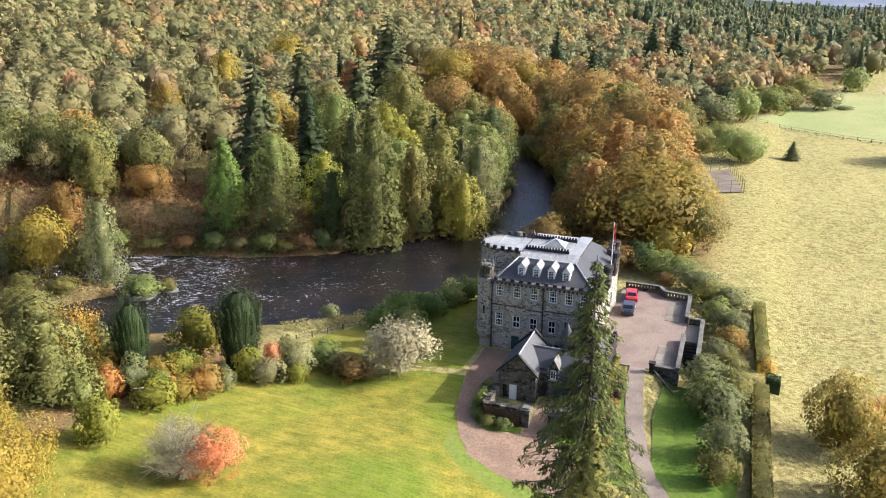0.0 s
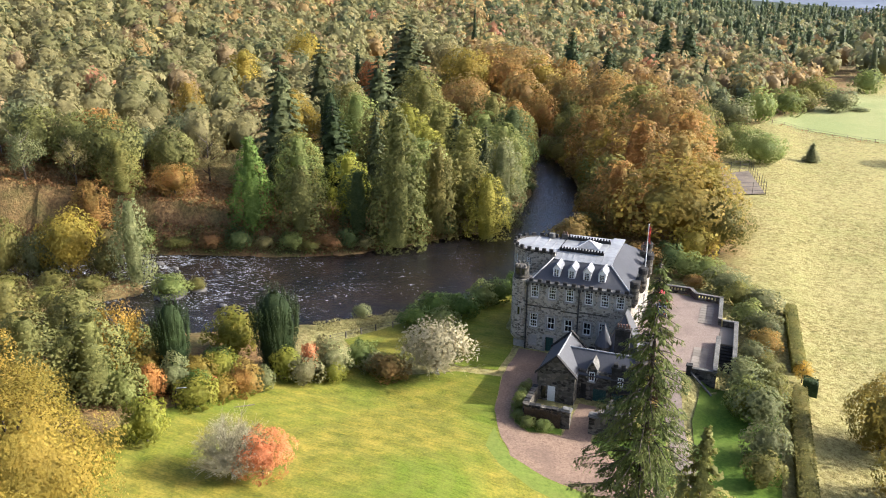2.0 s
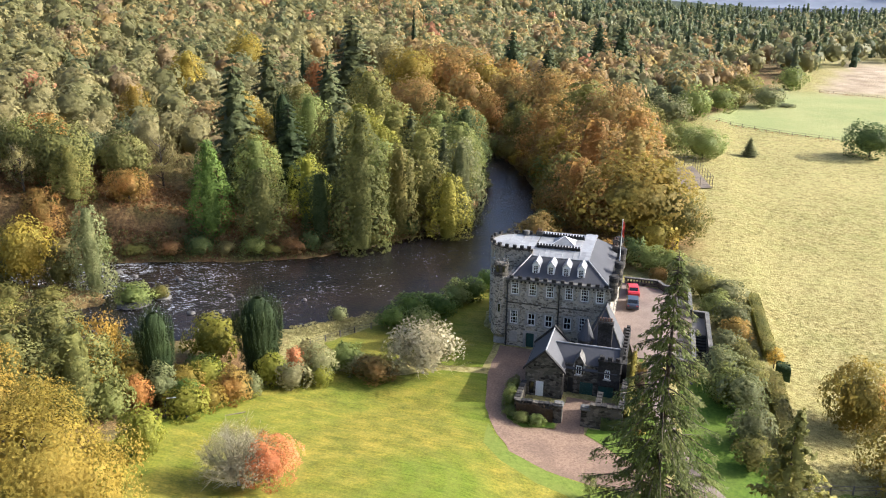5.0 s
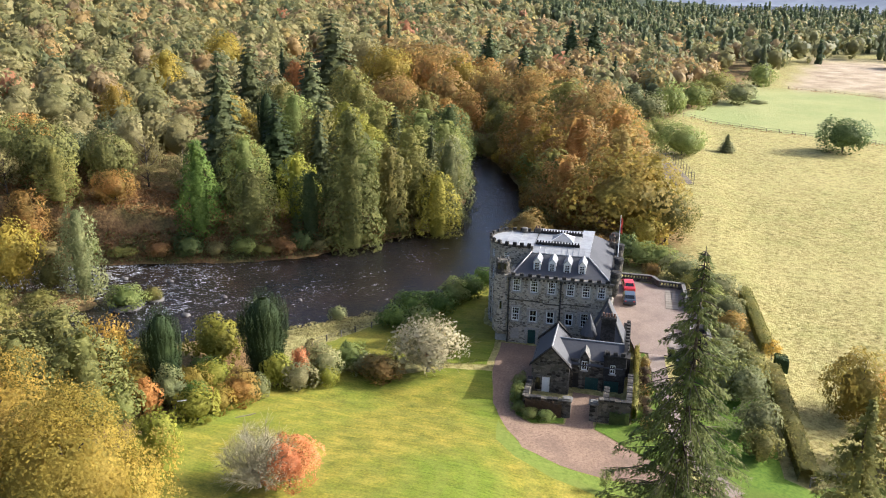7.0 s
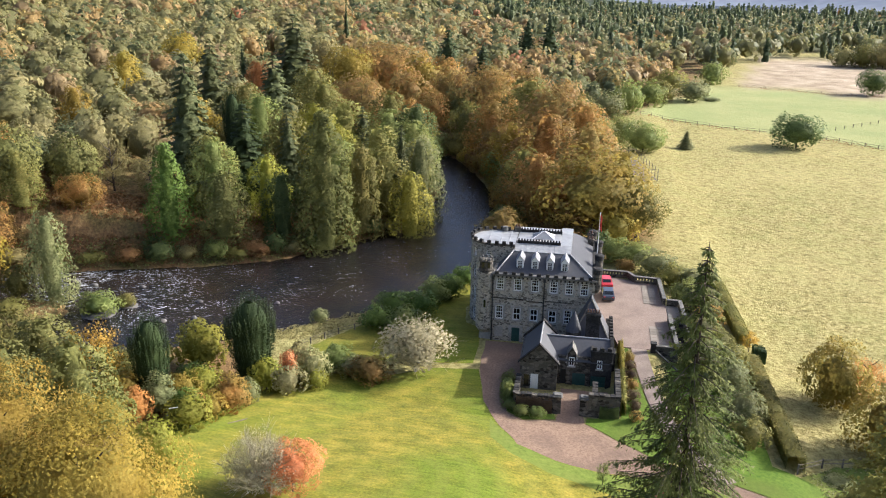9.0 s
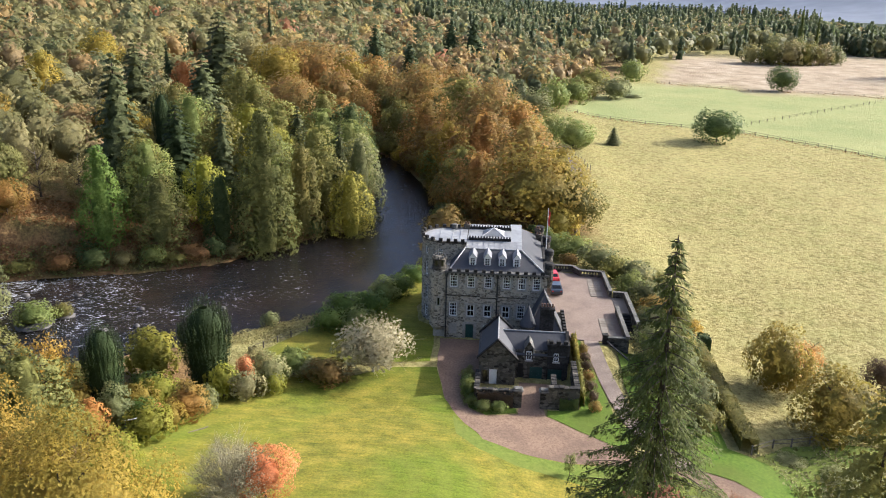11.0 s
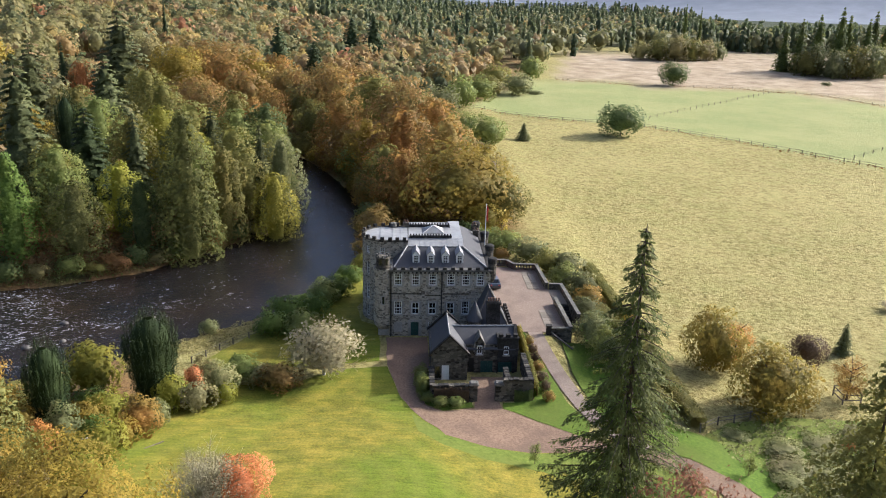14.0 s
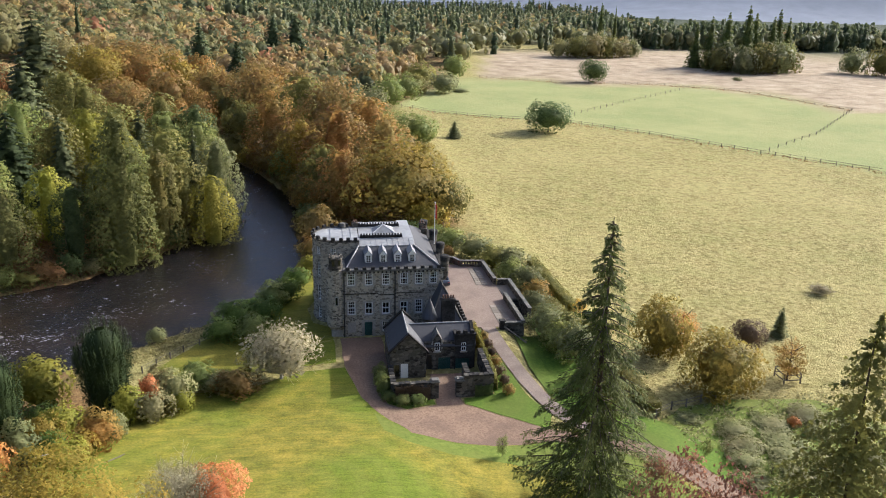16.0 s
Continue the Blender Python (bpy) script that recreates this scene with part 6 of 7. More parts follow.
# ---- garden planting ----
def hedge(name, line, wide, tall, leaf, label, rough=0.12, size=0.22, per=46):
    """A clipped hedge along a line, its faces broken by leaf sprays."""
    rng = np.random.default_rng(int(abs(line[0][0] * 10)) + 5)
    out = []
    for (ax, ay), (bx, by) in zip(line, line[1:]):
        d = np.array([bx - ax, by - ay])
        long = np.hypot(*d)
        d = d / long
        nrm = np.array([-d[1], d[0]])
        n = max(2, int(long / 0.9))
        ring = []
        for k in range(n + 1):
            p = np.array([ax, ay]) + d * long * k / n
            w, h = wide / 2 * (1 + rng.uniform(-rough, rough) * 0.5), tall * (1 + rng.uniform(-rough, rough) * 0.4)
            z = float(height(*p))
            ring.append([(*(p + nrm * w), z - 0.2), (*(p + nrm * w * 0.95), z + h * 0.8), (*(p + nrm * w * 0.5), z + h * 0.94), (*(p - nrm * w * 0.5), z + h * 0.94), (*(p - nrm * w * 0.95), z + h * 0.8), (*(p - nrm * w), z - 0.2)])
        v = np.array(ring).reshape(-1, 3)
        i = (np.arange(n)[:, None] * 6 + np.arange(5)).ravel()
        out.append((v, np.stack([i, i + 1, i + 7, i + 6], -1)))
        m = int(long * (wide + 2 * tall) * per)
        s, t = rng.uniform(0, long, m), rng.uniform(0, 1, m) * (wide + 2 * tall)
        side = np.where(t < tall, 1.0, np.where(t > tall + wide, -1.0, 0.0))
        off = np.where(side != 0, side * wide / 2, wide / 2 - (t - tall))
        up = np.where(side > 0, t, np.where(side < 0, 2 * tall + wide - t, tall)) * 0.98
        x, y = ax + d[0] * s + nrm[0] * off, ay + d[1] * s + nrm[1] * off
        at_ = np.stack([x, y, height(x, y) + up + rng.normal(0, 0.08, m)], -1)
        face = np.stack([nrm[0] * side, nrm[1] * side, 1 - np.abs(side) * 0.8], -1)
        out.append(leaf_quads(rng, at_, face, size))
    v, f = joined(out)
    return tagged(new(name, mesh_from(name, v, f, [LEAF[leaf]])), label, "hedge")


WORDS = {"birch": "pale yellow-green shrub in the border", "coral": "coral-red autumn shrub in the border", "grey": "grey-green mound of rhododendron", "green": "green evergreen shrub in the border", "gold": "golden autumn shrub in the border", "lime": "yellow-green azalea in the border", "olive": "olive-green rounded garden shrub", "dark": "dark evergreen rhododendron by the water", "bright": "bright green rhododendron in a bank",
         "pale": "silvery pale shrub in the border", "amber": "amber autumn shrub in the border", "bramble": "straw-green shrub in the border", "russet": "dark russet shrub in the grass", "bronze": "bronze-brown shrub on the slope", "orange": "orange autumn shrub on the slope", "bracken": "brown bracken clump by trees"}
BORDER = [(-30.6, -33.6, 3.8, 3.6, "orange"), (-29.4, -31.4, 4.6, 4.2, "grey"), (-28.1, -29.2, 4.4, 4.2, "gold"), (-27.2, -26.4, 4.4, 4.6, "lime"), (-25.4, -33.0, 3.6, 4.6, "lime"), (-23.8, -26.9, 3.8, 4.6, "amber"), (-22.8, -24.6, 2.8, 2.6, "grey"), (-23.9, -42.3, 5.0, 4.4, "lime"), (-27.0, -31.0, 3.6, 3.4, "bright"), (-24.6, -30.0, 2.8, 3.4, "gold"),
          (-32.2, -16.8, 6.0, 7.4, "lime"), (-29.8, -23.4, 3.6, 4.0, "bright"), (-26.4, -29.2, 2.4, 2.0, "coral"), (-31.6, -36.5, 4.0, 4.4, "green"), (-33.5, -31.0, 4.5, 4.5, "gold")]
BORDER2 = [(-22.6, -20.2, 4.4, 3.8, "lime"), (-20.0, -20.2, 3.6, 4.2, "bramble"), (-20.6, -18.2, 4.6, 2.4, "coral"), (-18.2, -16.8, 4.4, 4.2, "bramble"), (-20.0, -15.6, 4.0, 4.4, "birch"), (-17.4, -18.0, 2.6, 2.8, "lime"), (-16.4, -13.0, 3.6, 4.4, "green"), (-14.4, -14.0, 2.6, 3.2, "bramble"), (-11.8, -14.8, 3.4, 5.0, "bronze"), (-13.2, -13.2, 2.6, 3.6, "olive"), (-23.4, 0.9, 2.2, 2.6, "grey"),
           (-38.5, -23, 3.5, 5, "olive"), (-40, -27, 5, 6, "green"), (-36.5, -35, 5, 6, "green"), (-35.5, -27, 4, 5, "olive")]
RIVERSIDE = [(-14.9, 0.6, 3.2, 5, "bright"), (-13.6, 4.8, 4, 5.6, "bright"), (-11, 0.4, 3.6, 5.2, "green"), (-10.3, 6.5, 3.5, 5.2, "bright"), (-9, 11.8, 3.6, 5, "green"), (-7, 13.6, 3.6, 4.6, "bright"), (-5.6, 19.2, 3.2, 4.4, "bright"), (-3.4, 24.5, 3.2, 4.6, "lime"), (-1.6, 13.2, 2.6, 3, "dark")]
TERRACED = [(17.8, 36, 4.2, 7, "green"), (14.6, 39.5, 4.4, 6, "dark"), (21, 35.6, 4, 6.4, "green"), (24.1, 30.4, 4.2, 7, "grey"), (26.6, 25.4, 4, 5.4, "olive"), (29.4, 24.6, 3.8, 6, "grey"), (27.8, 18, 4, 5.4, "green"), (29.8, 15.2, 3.8, 5.2, "grey"), (30.2, 10.6, 3.2, 4.4, "amber"), (28.8, 6.4, 3.2, 4.6, "grey"), (30.2, 2.8, 3, 4.4, "olive"),
            (28.0, -2.6, 4.6, 5.8, "grey"), (30.8, -3.6, 4.2, 4.3, "olive"), (28.4, -7.6, 4.4, 4.8, "green"), (30.0, -9.4, 5, 5.5, "grey"), (30.6, -16, 4.2, 4.8, "grey"), (30.4, -20.8, 3.4, 4.0, "olive"), (19.5, 31.5, 2.2, 3.4, "bronze")]
for group, rows in (("shrubs of the west border", BORDER + BORDER2), ("shrubs on the river bank", RIVERSIDE), ("shrubs below the terrace", TERRACED)):
    for x, y, h, w, leaf in rows:
        plant("shrub", "shrub", x, y, h, w, leaf, WORDS[leaf], "shrub", group)
plant("yew", "column", -24.9, -18.5, 11.6, 6.5, "yew", "broad dark upright yew with many spires", "tree", "the pair of yews")
plant("yew", "column", -31.6, -28.8, 11.0, 4.6, "yew", "narrow dark upright yew by shrubs", "tree", "the pair of yews")
plant("blossom_tree", "blossom", -7.0, -11.2, 8.0, 10.6, "pale", "spreading silvery tree on the lawn edge", "tree", bark=BIRCH_BARK)
plant("lichened_tree", "bare", -13.4, -43.6, 6.6, 7.8, "lichen", "bare grey lichened tree on the lawn", "tree", bark=BIRCH_BARK)
plant("japanese_maple", "maple", -11.0, -42.6, 5.0, 6.0, "coral", "coral-pink maple on the lawn", "tree")
plant("larch", "larch", 25.6, -66.4, 30.8, 16.0, "olive", "tall broad conical larch turning olive and bronze", "tree")
plant("copper_beech", "near", 16.8, -68.5, 23.4, 11.0, "copper", "russet-brown copper beech beside the drive", "tree")
NEAR = [(-16.5, -62, 14.5, 13, "gold"), (-26, -58, 15, 12, "gold"), (-36.0, -32.2, 9.8, 6.5, "yellow"), (-40.5, -33, 10, 8, "pine"), (-34.4, -37.6, 9.5, 8, "pine"), (-39, -41, 9.5, 8, "pine"), (-45, -38, 11, 8, "olive"), (-42, -50, 11, 9, "olive"), (-48, -28, 8, 7, "olive"), (-53, -44, 9, 9, "green")]
for x, y, h, w, leaf in NEAR:
    form = "near" if leaf == "gold" and w > 10 else "airy" if leaf == "yellow" else "tall" if h > 1.3 * w or leaf == "pine" else "round"
    plant("garden_tree", form, x, y, h, w, leaf, {"gold": "golden autumn tree at the lawn edge", "yellow": "bright orange-gold tree at the lawn edge", "pine": "olive-green pine at the lawn edge", "olive": "olive-green tree at the lawn edge", "bright": "light green broadleaf tree at the lawn edge", "green": "green broadleaf tree at the lawn edge", "dark": "dark evergreen tree by the river"}[leaf], "tree", "trees west of the lawn")
ISLET = [(-67.4, 5.0, 14.5, 6.8, "grey"), (-79, 2.8, 12, 10, "gold"), (-88, -2, 11, 8, "olive"), (-72.5, 3.6, 6, 5, "olive"), (-84, 1, 9, 7.5, "grey"), (-76, -4, 3.2, 5, "olive"), (-92, -8, 10, 8, "amber"), (-70, -2, 2.6, 5, "olive"), (-72, -9, 2.8, 5.5, "olive"), (-75, -13, 3, 6, "olive"), (-82, -8, 3, 6, "olive")]
for x, y, h, w, leaf in ISLET:
    plant("islet_tree", "tall" if h > 13 else "round" if h > 7 else "shrub", x, y, h, w, leaf, {"grey": "pale green birch on the river spit", "gold": "golden tree on the river spit", "olive": "olive bush on the river spit", "amber": "amber tree on the river spit"}[leaf], "tree", "trees on the river spit")
plant("islet_shrub", "shrub", -58.6, 2.7, 3.8, 6.2, "green", "green bush on a rock in the river", "shrub", z=-2.2)
plant("islet_shrub", "shrub", -56.2, 6.2, 2.4, 3.4, "olive", "olive bush on a rock in the river", "shrub", z=-2.2)
PASTURE = [(42, -8, 9.5, 7.5, "russet_gold"), (45.3, -18, 9, 9.4, "russet_gold"), (46.2, -5.2, 6.4, 4.5, "orange"), (55.5, -16.3, 5.4, 5, "amber"), (54.9, -7.3, 4.4, 4.8, "russet"), (77.5, 11, 1.7, 4.6, "pale"), (73.4, 157, 10.8, 15, "dark"), (134, 291, 12, 14, "dark"), (61, 254, 1.2, 8, "grey")]
for x, y, h, w, leaf in PASTURE:
    plant("pasture_tree" if h > 3 else "scrub_bush", "airy" if leaf in ("orange", "amber", "birch") else "round" if h > 3 else "bare" if leaf == "pale" else "shrub", x, y, h, w, leaf, {"olive": "olive-green bushy tree in the pasture", "russet_gold": "golden-olive bushy tree below the pasture", "bronze": "bronze-green bushy tree in the pasture", "orange": "small orange tree in the pasture", "amber": "amber sapling in a timber guard", "russet": "dark russet bush in the pasture", "pale": "grey leafless bush in the pasture", "grey": "low grey mound of scrub in the meadow", "dark": "dark round oak alone in the fields"}[leaf], "tree", sunk=0.0 if h < 6 else h * (0.05 if leaf == "dark" else 0.13))
plant("young_pine", "fir", 61.6, -3.9, 4.6, 2.8, "grey", "small blue-grey pine in the pasture", "tree")
EDGE = [(14.3, 138.8, 10, 13, "olive"), (27.4, 135, 10, 13, "green"), (5.8, 213, 12, 19, "grey"), (16.5, 193, 11, 15, "grey"), (24.7, 204, 14, 12.5, "green"), (39.5, 245, 10, 14, "olive"), (52.4, 250, 10, 14, "grey"), (68.5, 314, 12, 14, "green"), (19, 273, 13, 15, "bronze"), (8, 160, 14, 14, "olive"), (2, 180, 15, 15, "bronze"), (21, 150, 9, 10, "green"), (34, 230, 11, 14, "green"), (46, 275, 12, 16, "olive"), (35, 300, 13, 16, "grey")]
for x, y, h, w, leaf in EDGE:
    plant("field_edge_tree", "far" if y > 190 else "round", x, y, h, w, leaf, WORDS[leaf].split(" ")[0] + " broadleaf tree on the field edge", "tree", "trees on the field edge", sunk=h * 0.12)
MOORLAND = [(156, 424, 14, 15, "birch"), (166, 420, 16, 16, "olive"), (177, 419, 18, 17, "birch"), (188, 422, 17, 16, "olive"), (198, 426, 15, 15, "birch"), (208, 432, 13, 14, "grey"), (172, 432, 19, 15, "grey"), (186, 434, 19, 15, "grey"),
            (226, 345, 17, 16, "olive"), (236, 334, 18, 18, "grey"), (248, 336, 20, 20, "olive"), (260, 338, 21, 19, "grey"), (270, 346, 18, 17, "olive"), (232, 350, 20, 17, "grey"), (308, 340, 17, 17, "grey"), (320, 330, 19, 19, "olive"), (334, 322, 19, 19, "grey"), (348, 318, 18, 19, "olive"), (215, 300, 2.6, 5, "grey")]
for x, y, h, w, leaf in MOORLAND:
    plant("moor_tree", "far", x, y, h, w, leaf, {"grey": "grey-green tree of a clump on the moor", "olive": "olive-green tree of a clump on the moor", "birch": "yellow-green birch of a clump on the moor"}[leaf], "tree", "tree clumps on the moor", sunk=h * 0.14)
for x, y, h, w in ((229, 362, 30, 14), (236, 356, 33, 15), (245, 350, 37, 15), (253, 356, 33, 15), (262, 352, 31, 14), (270, 360, 35, 15), (279, 364, 30, 14), (222, 366, 25, 13), (196, 462, 34, 8), (208, 466, 32, 5)):
    plant("moor_conifer", "fir_far", x, y, h, w, "spruce", "tall grey-green conifer in a clump on the moor", "tree", "tree clumps on the moor")
hedge("hedge", [(33.4, 26), (33.9, 14), (34.3, 5.6)], 1.6, 1.6, "olive", "clipped olive-green hedge along the pasture")
hedge("hedge", [(34.0, -0.6), (34.2, -12), (34.5, -24.0)], 1.8, 1.7, "olive", "clipped olive-green hedge along the pasture")
hedge("hedge", [(34.6, 1.4), (36.2, 1.4)], 1.4, 1.9, "yew", "short dark hedge across the gap")
hedge("climber", [(6.0, -18.05), (10.0, -18.05)], 0.3, 1.9, "russet", "russet creeper on the face of the yard wall", 0.3, 0.2)
hedge("climber", [(15.2, -18.0), (17.3, -18.0)], 0.25, 1.5, "dark", "dark green ivy on the face of the yard wall", 0.3, 0.2)
hedge("climber", [(17.7, -2.5), (17.75, -9.5)], 0.5, 1.6, "willow", "yellow-green climber on the yard wall")
hedge("climber", [(17.75, -10), (17.8, -17.3)], 0.5, 1.8, "olive", "olive-green climber on the yard wall")
for k in range(7):
    plant("flower_clump", "shrub", 18.7 + 0.08 * k, -5.6 - 2.1 * k, 1.3, 1.5, "russet" if k % 3 else "bronze", "russet border plant along the drive", "shrub", "border plants by the drive")
for x, y in ((4.7, -12.6), (4.8, -14.3), (5.0, -16.0), (5.3, -17.6), (6.6, -18.8), (8.4, -18.9)):
    plant("low_shrub", "shrub", x, y, 2.1 if x < 5.1 else 1.2, 2.2, "green", "low green shrub against the yard wall", "shrub", "shrubs along the yard wall")
plant("yellow_sapling", "airy", 34.6, 3.8, 3.0, 2.4, "yellow", "small bright yellow sapling by the hedge", "shrub")
for x, y, h in ((15.5, -31, 2.6), (36.8, -32.2, 2.4), (41.5, -36.8, 2.6)):
    plant("sapling", "airy", x, y, h, 1.4, "green", "thin staked sapling on the grass", "tree")


# ---- the tall spruce by the drive ----
def big_spruce(x, y, top):
    rng = np.random.default_rng(77)
    z0 = float(height(x, y))
    base = tagged(new("spruce"), "very tall spruce with drooping layered branches", "tree")
    base.location = (x, y, z0)
    tall = top - z0
    v, f = joined([tube((0, 0, -0.3), (0, 0, 1.2), 0.62, 0.42, 10), tube((0, 0, 1.2), (0.1, 0.05, tall * 0.6), 0.42, 0.2, 10), tube((0.1, 0.05, tall * 0.6), (0, 0, tall), 0.2, 0.02, 8)])
    ob = new("trunk", mesh_from("trunk", v, f, [BARK]))
    ob.parent = base
    wood, at_, out, n = [], [], [], 0
    z = tall - 0.5
    while z > 1.6:
        rad = 0.30 * (tall - z) + 0.25
        arms = 5 + int(rad * 0.75)
        for j in range(arms):
            a = n * 2.399 + rng.uniform(-0.35, 0.35)
            n += 1
            reach = rad * rng.uniform(0.6, 1.12)
            zz = z + rng.uniform(-0.25, 0.25)
            droop = reach * rng.uniform(0.34, 0.5)
            c, s = math.cos(a), math.sin(a)

            def spot(u):
                return np.array([c * reach * u, s * reach * u, zz + 0.10 * reach * u - droop * u**1.8 + 0.14 * reach * max(0, u - 0.75)])
            wood += [tube(spot(u), spot(u + 0.25), 0.055 * (1.05 - u) + 0.008, 0.055 * (0.8 - u) + 0.008, 4) for u in (0, 0.25, 0.5, 0.75)]
            m = int(16 + reach * 34)
            u = rng.uniform(0.16, 1.0, m) ** 0.8
            p = np.stack([spot(w) for w in u])
            wide = rng.normal(0, 0.17, m) * (0.35 + reach * 0.18) * (1.15 - u * 0.55) * 2
            p[:, 0] += -s * wide
            p[:, 1] += c * wide
            p[:, 2] -= np.abs(wide) * 0.35 + rng.uniform(0, 0.28, m)
            at_.append(p)
            out.append(np.tile([c * 0.55, s * 0.55, 0.7], (m, 1)) + rng.normal(0, 0.2, (m, 3)))
        z -= 0.86 + 0.006 * (tall - z)
    at_, out = np.concatenate(at_), np.concatenate(out)
    k = len(at_)
    d = np.stack([at_[:, 0], at_[:, 1], np.zeros(k)], -1)
    d /= np.linalg.norm(d, axis=1)[:, None] + 1e-6
    d = d * 0.6 + rng.normal(0, 0.35, (k, 3)) + [0, 0, -0.75]
    d /= np.linalg.norm(d, axis=1)[:, None]
    side = np.cross(d, out)
    side /= np.linalg.norm(side, axis=1)[:, None] + 1e-6
    s = rng.uniform(0.22, 0.46, k)[:, None]
    v = np.stack([at_, at_ + d * s * 0.5 + side * s * 0.2, at_ + d * s, at_ + d * s * 0.5 - side * s * 0.2], 1).reshape(-1, 3)
    v = np.concatenate([v, np.repeat(unit(out), 4, 0)], 1)
    ob = new("foliage", mesh_from("foliage", v, np.arange(4 * k).reshape(-1, 4), [LEAF["spruce"]]))
    ob.parent = base
    v, f = joined(wood)
    ob = new("branch_mass", mesh_from("branch_mass", v, f, [BARK]))
    ob.parent = base
    tagged(ob, kind="stuff")


big_spruce(21.0, -41.0, 29.0)


def scrub(name, poly_, n, tall, leaf, label, size=0.22, seed=1):
    """Rank growth that nobody could count, as one mass."""
    rng = np.random.default_rng(seed)
    p = np.array(poly_, float)
    xy = rng.uniform(p.min(0), p.max(0), (n * 3, 2))
    xy = xy[poly_dist(xy[:, 0], xy[:, 1], poly_) < 0][:n]
    clump = np.array([noise.noise((x * 0.45, y * 0.45, 1.0)) for x, y in xy])
    z = height(xy[:, 0], xy[:, 1]) + np.clip(0.35 + clump, 0.02, 1) * tall * rng.uniform(0.2, 1, len(xy))
    at_ = np.stack([xy[:, 0], xy[:, 1], z], -1)
    v, f = leaf_quads(rng, at_, np.tile([0, 0, 0.8], (len(xy), 1)) + rng.normal(0, 0.4, (len(xy), 3)), size)
    tagged(new(name, mesh_from(name, v, f, [LEAF[leaf]])), label, name.replace("_", " "), kind="stuff")


for k in range(16):
    x, y = 38.5 + (k * 37 % 100) * 0.19, -24.5 - (k * 53 % 100) * 0.15
    plant("bramble_mound", "shrub", x, y, 0.6 + (k % 4) * 0.15, 3.2 + (k * 7 % 5) * 0.5, "bramble", "low mound of straw-green bramble", "shrub", "bramble mounds in the rank grass")
scrub("bramble_scrub", [(35.5, -25), (43, -22), (54, -22), (58, -30), (50, -40), (44, -40.5), (37.5, -31)], 2200, 0.9, "bramble", "tangled straw-green bramble and rank grass", 0.26, 4)
scrub("dry_grass", [(35, -24), (43, -20), (58, -20), (60, -32), (50, -40), (44, -40.5), (37, -31)], 2500, 0.5, "bramble", "dry straw-coloured rank grass", 0.32, 5)
scrub("spit_growth", SPIT, 5000, 1.3, "bramble", "low olive scrub and grass on the river spit", 0.36, 12)
scrub("bank_grass", [(-29, -3), (-18, 6.5), (-10.5, 19), (-9.4, 18.5), (-16.5, 5), (-21, -5), (-27.5, -6)], 4500, 0.8, "birch", "dry tawny grass along the river bank", 0.25, 6)
scrub("bracken", [(-112, -4), (-80, 17), (-64, 23), (-50, 28), (-40, 33.5), (-32, 44), (-24, 54), (-30, 62), (-52, 44), (-75, 38), (-120, 25)], 22000, 1.5, "bracken", "brown and green bracken under the trees", 0.5, 7)
scrub("bank_shrubs", [(-82, 15.5), (-64, 21.5), (-50, 26.5), (-41, 31.5), (-33, 42.5), (-22.5, 55), (-22.5, 84), (-26, 100), (-28, 100), (-25, 84), (-25, 58), (-36, 44), (-43, 36), (-52, 31), (-66, 26), (-84, 19)], 9000, 2.0, "green", "low green growth on the far bank", 0.45, 8)
scrub("near_bank_growth", [(-6, 30), (4, 30), (16, 38), (22, 46), (10, 46), (-4, 62), (-8, 84), (-18, 112), (-14, 114), (-3, 88), (0, 62), (-1, 45)], 8000, 3.0, "bronze", "autumn undergrowth beneath the beeches", 0.5, 9)


plant("twiggy_bush", "bare", 29.6, -36.2, 3.2, 3.0, "copper", "twiggy russet-grey bush beside the drive", "shrub")
plant("orange_shrub", "shrub", 50.0, -26.9, 1.2, 1.6, "orange", "small bright orange shrub in the rank grass", "shrub")


# ---- fences, court, vehicles and small things ----
def post_mesh(w, h):
    bm = bmesh.new()
    box(bm, -w / 2, w / 2, -w / 2, w / 2, -0.3, h)
    me = bpy.data.meshes.new("post")
    bm.to_mesh(me)
    bm.free()
    me.materials.append(TIMBER)
    return me


def fence(name, line, gap, tall, rails, label, radius=0.03, rail_mat=None):
    """Timber posts with rails or wires from point to point, on the land."""
    base = tagged(new(name), label, "fence")
    post = post_mesh(0.14, tall)
    for (ax, ay), (bx, by) in zip(line, line[1:]):
        n = max(1, int(math.hypot(bx - ax, by - ay) / gap))
        pts = [Vector((ax + (bx - ax) * k / n, ay + (by - ay) * k / n, float(height(ax + (bx - ax) * k / n, ay + (by - ay) * k / n)))) for k in range(n + 1)]
        for p in pts:
            ob = new("post", post)
            ob.parent = base
            ob.location = p
        for r in rails:
            for p, q in zip(pts, pts[1:]):
                v, f = tube(p + Vector((0, 0, r * tall)), q + Vector((0, 0, r * tall)), radius, radius, 4)
                ob = new("rail", mesh_from("rail", v, f, [rail_mat or TIMBER]))
                ob.parent = base


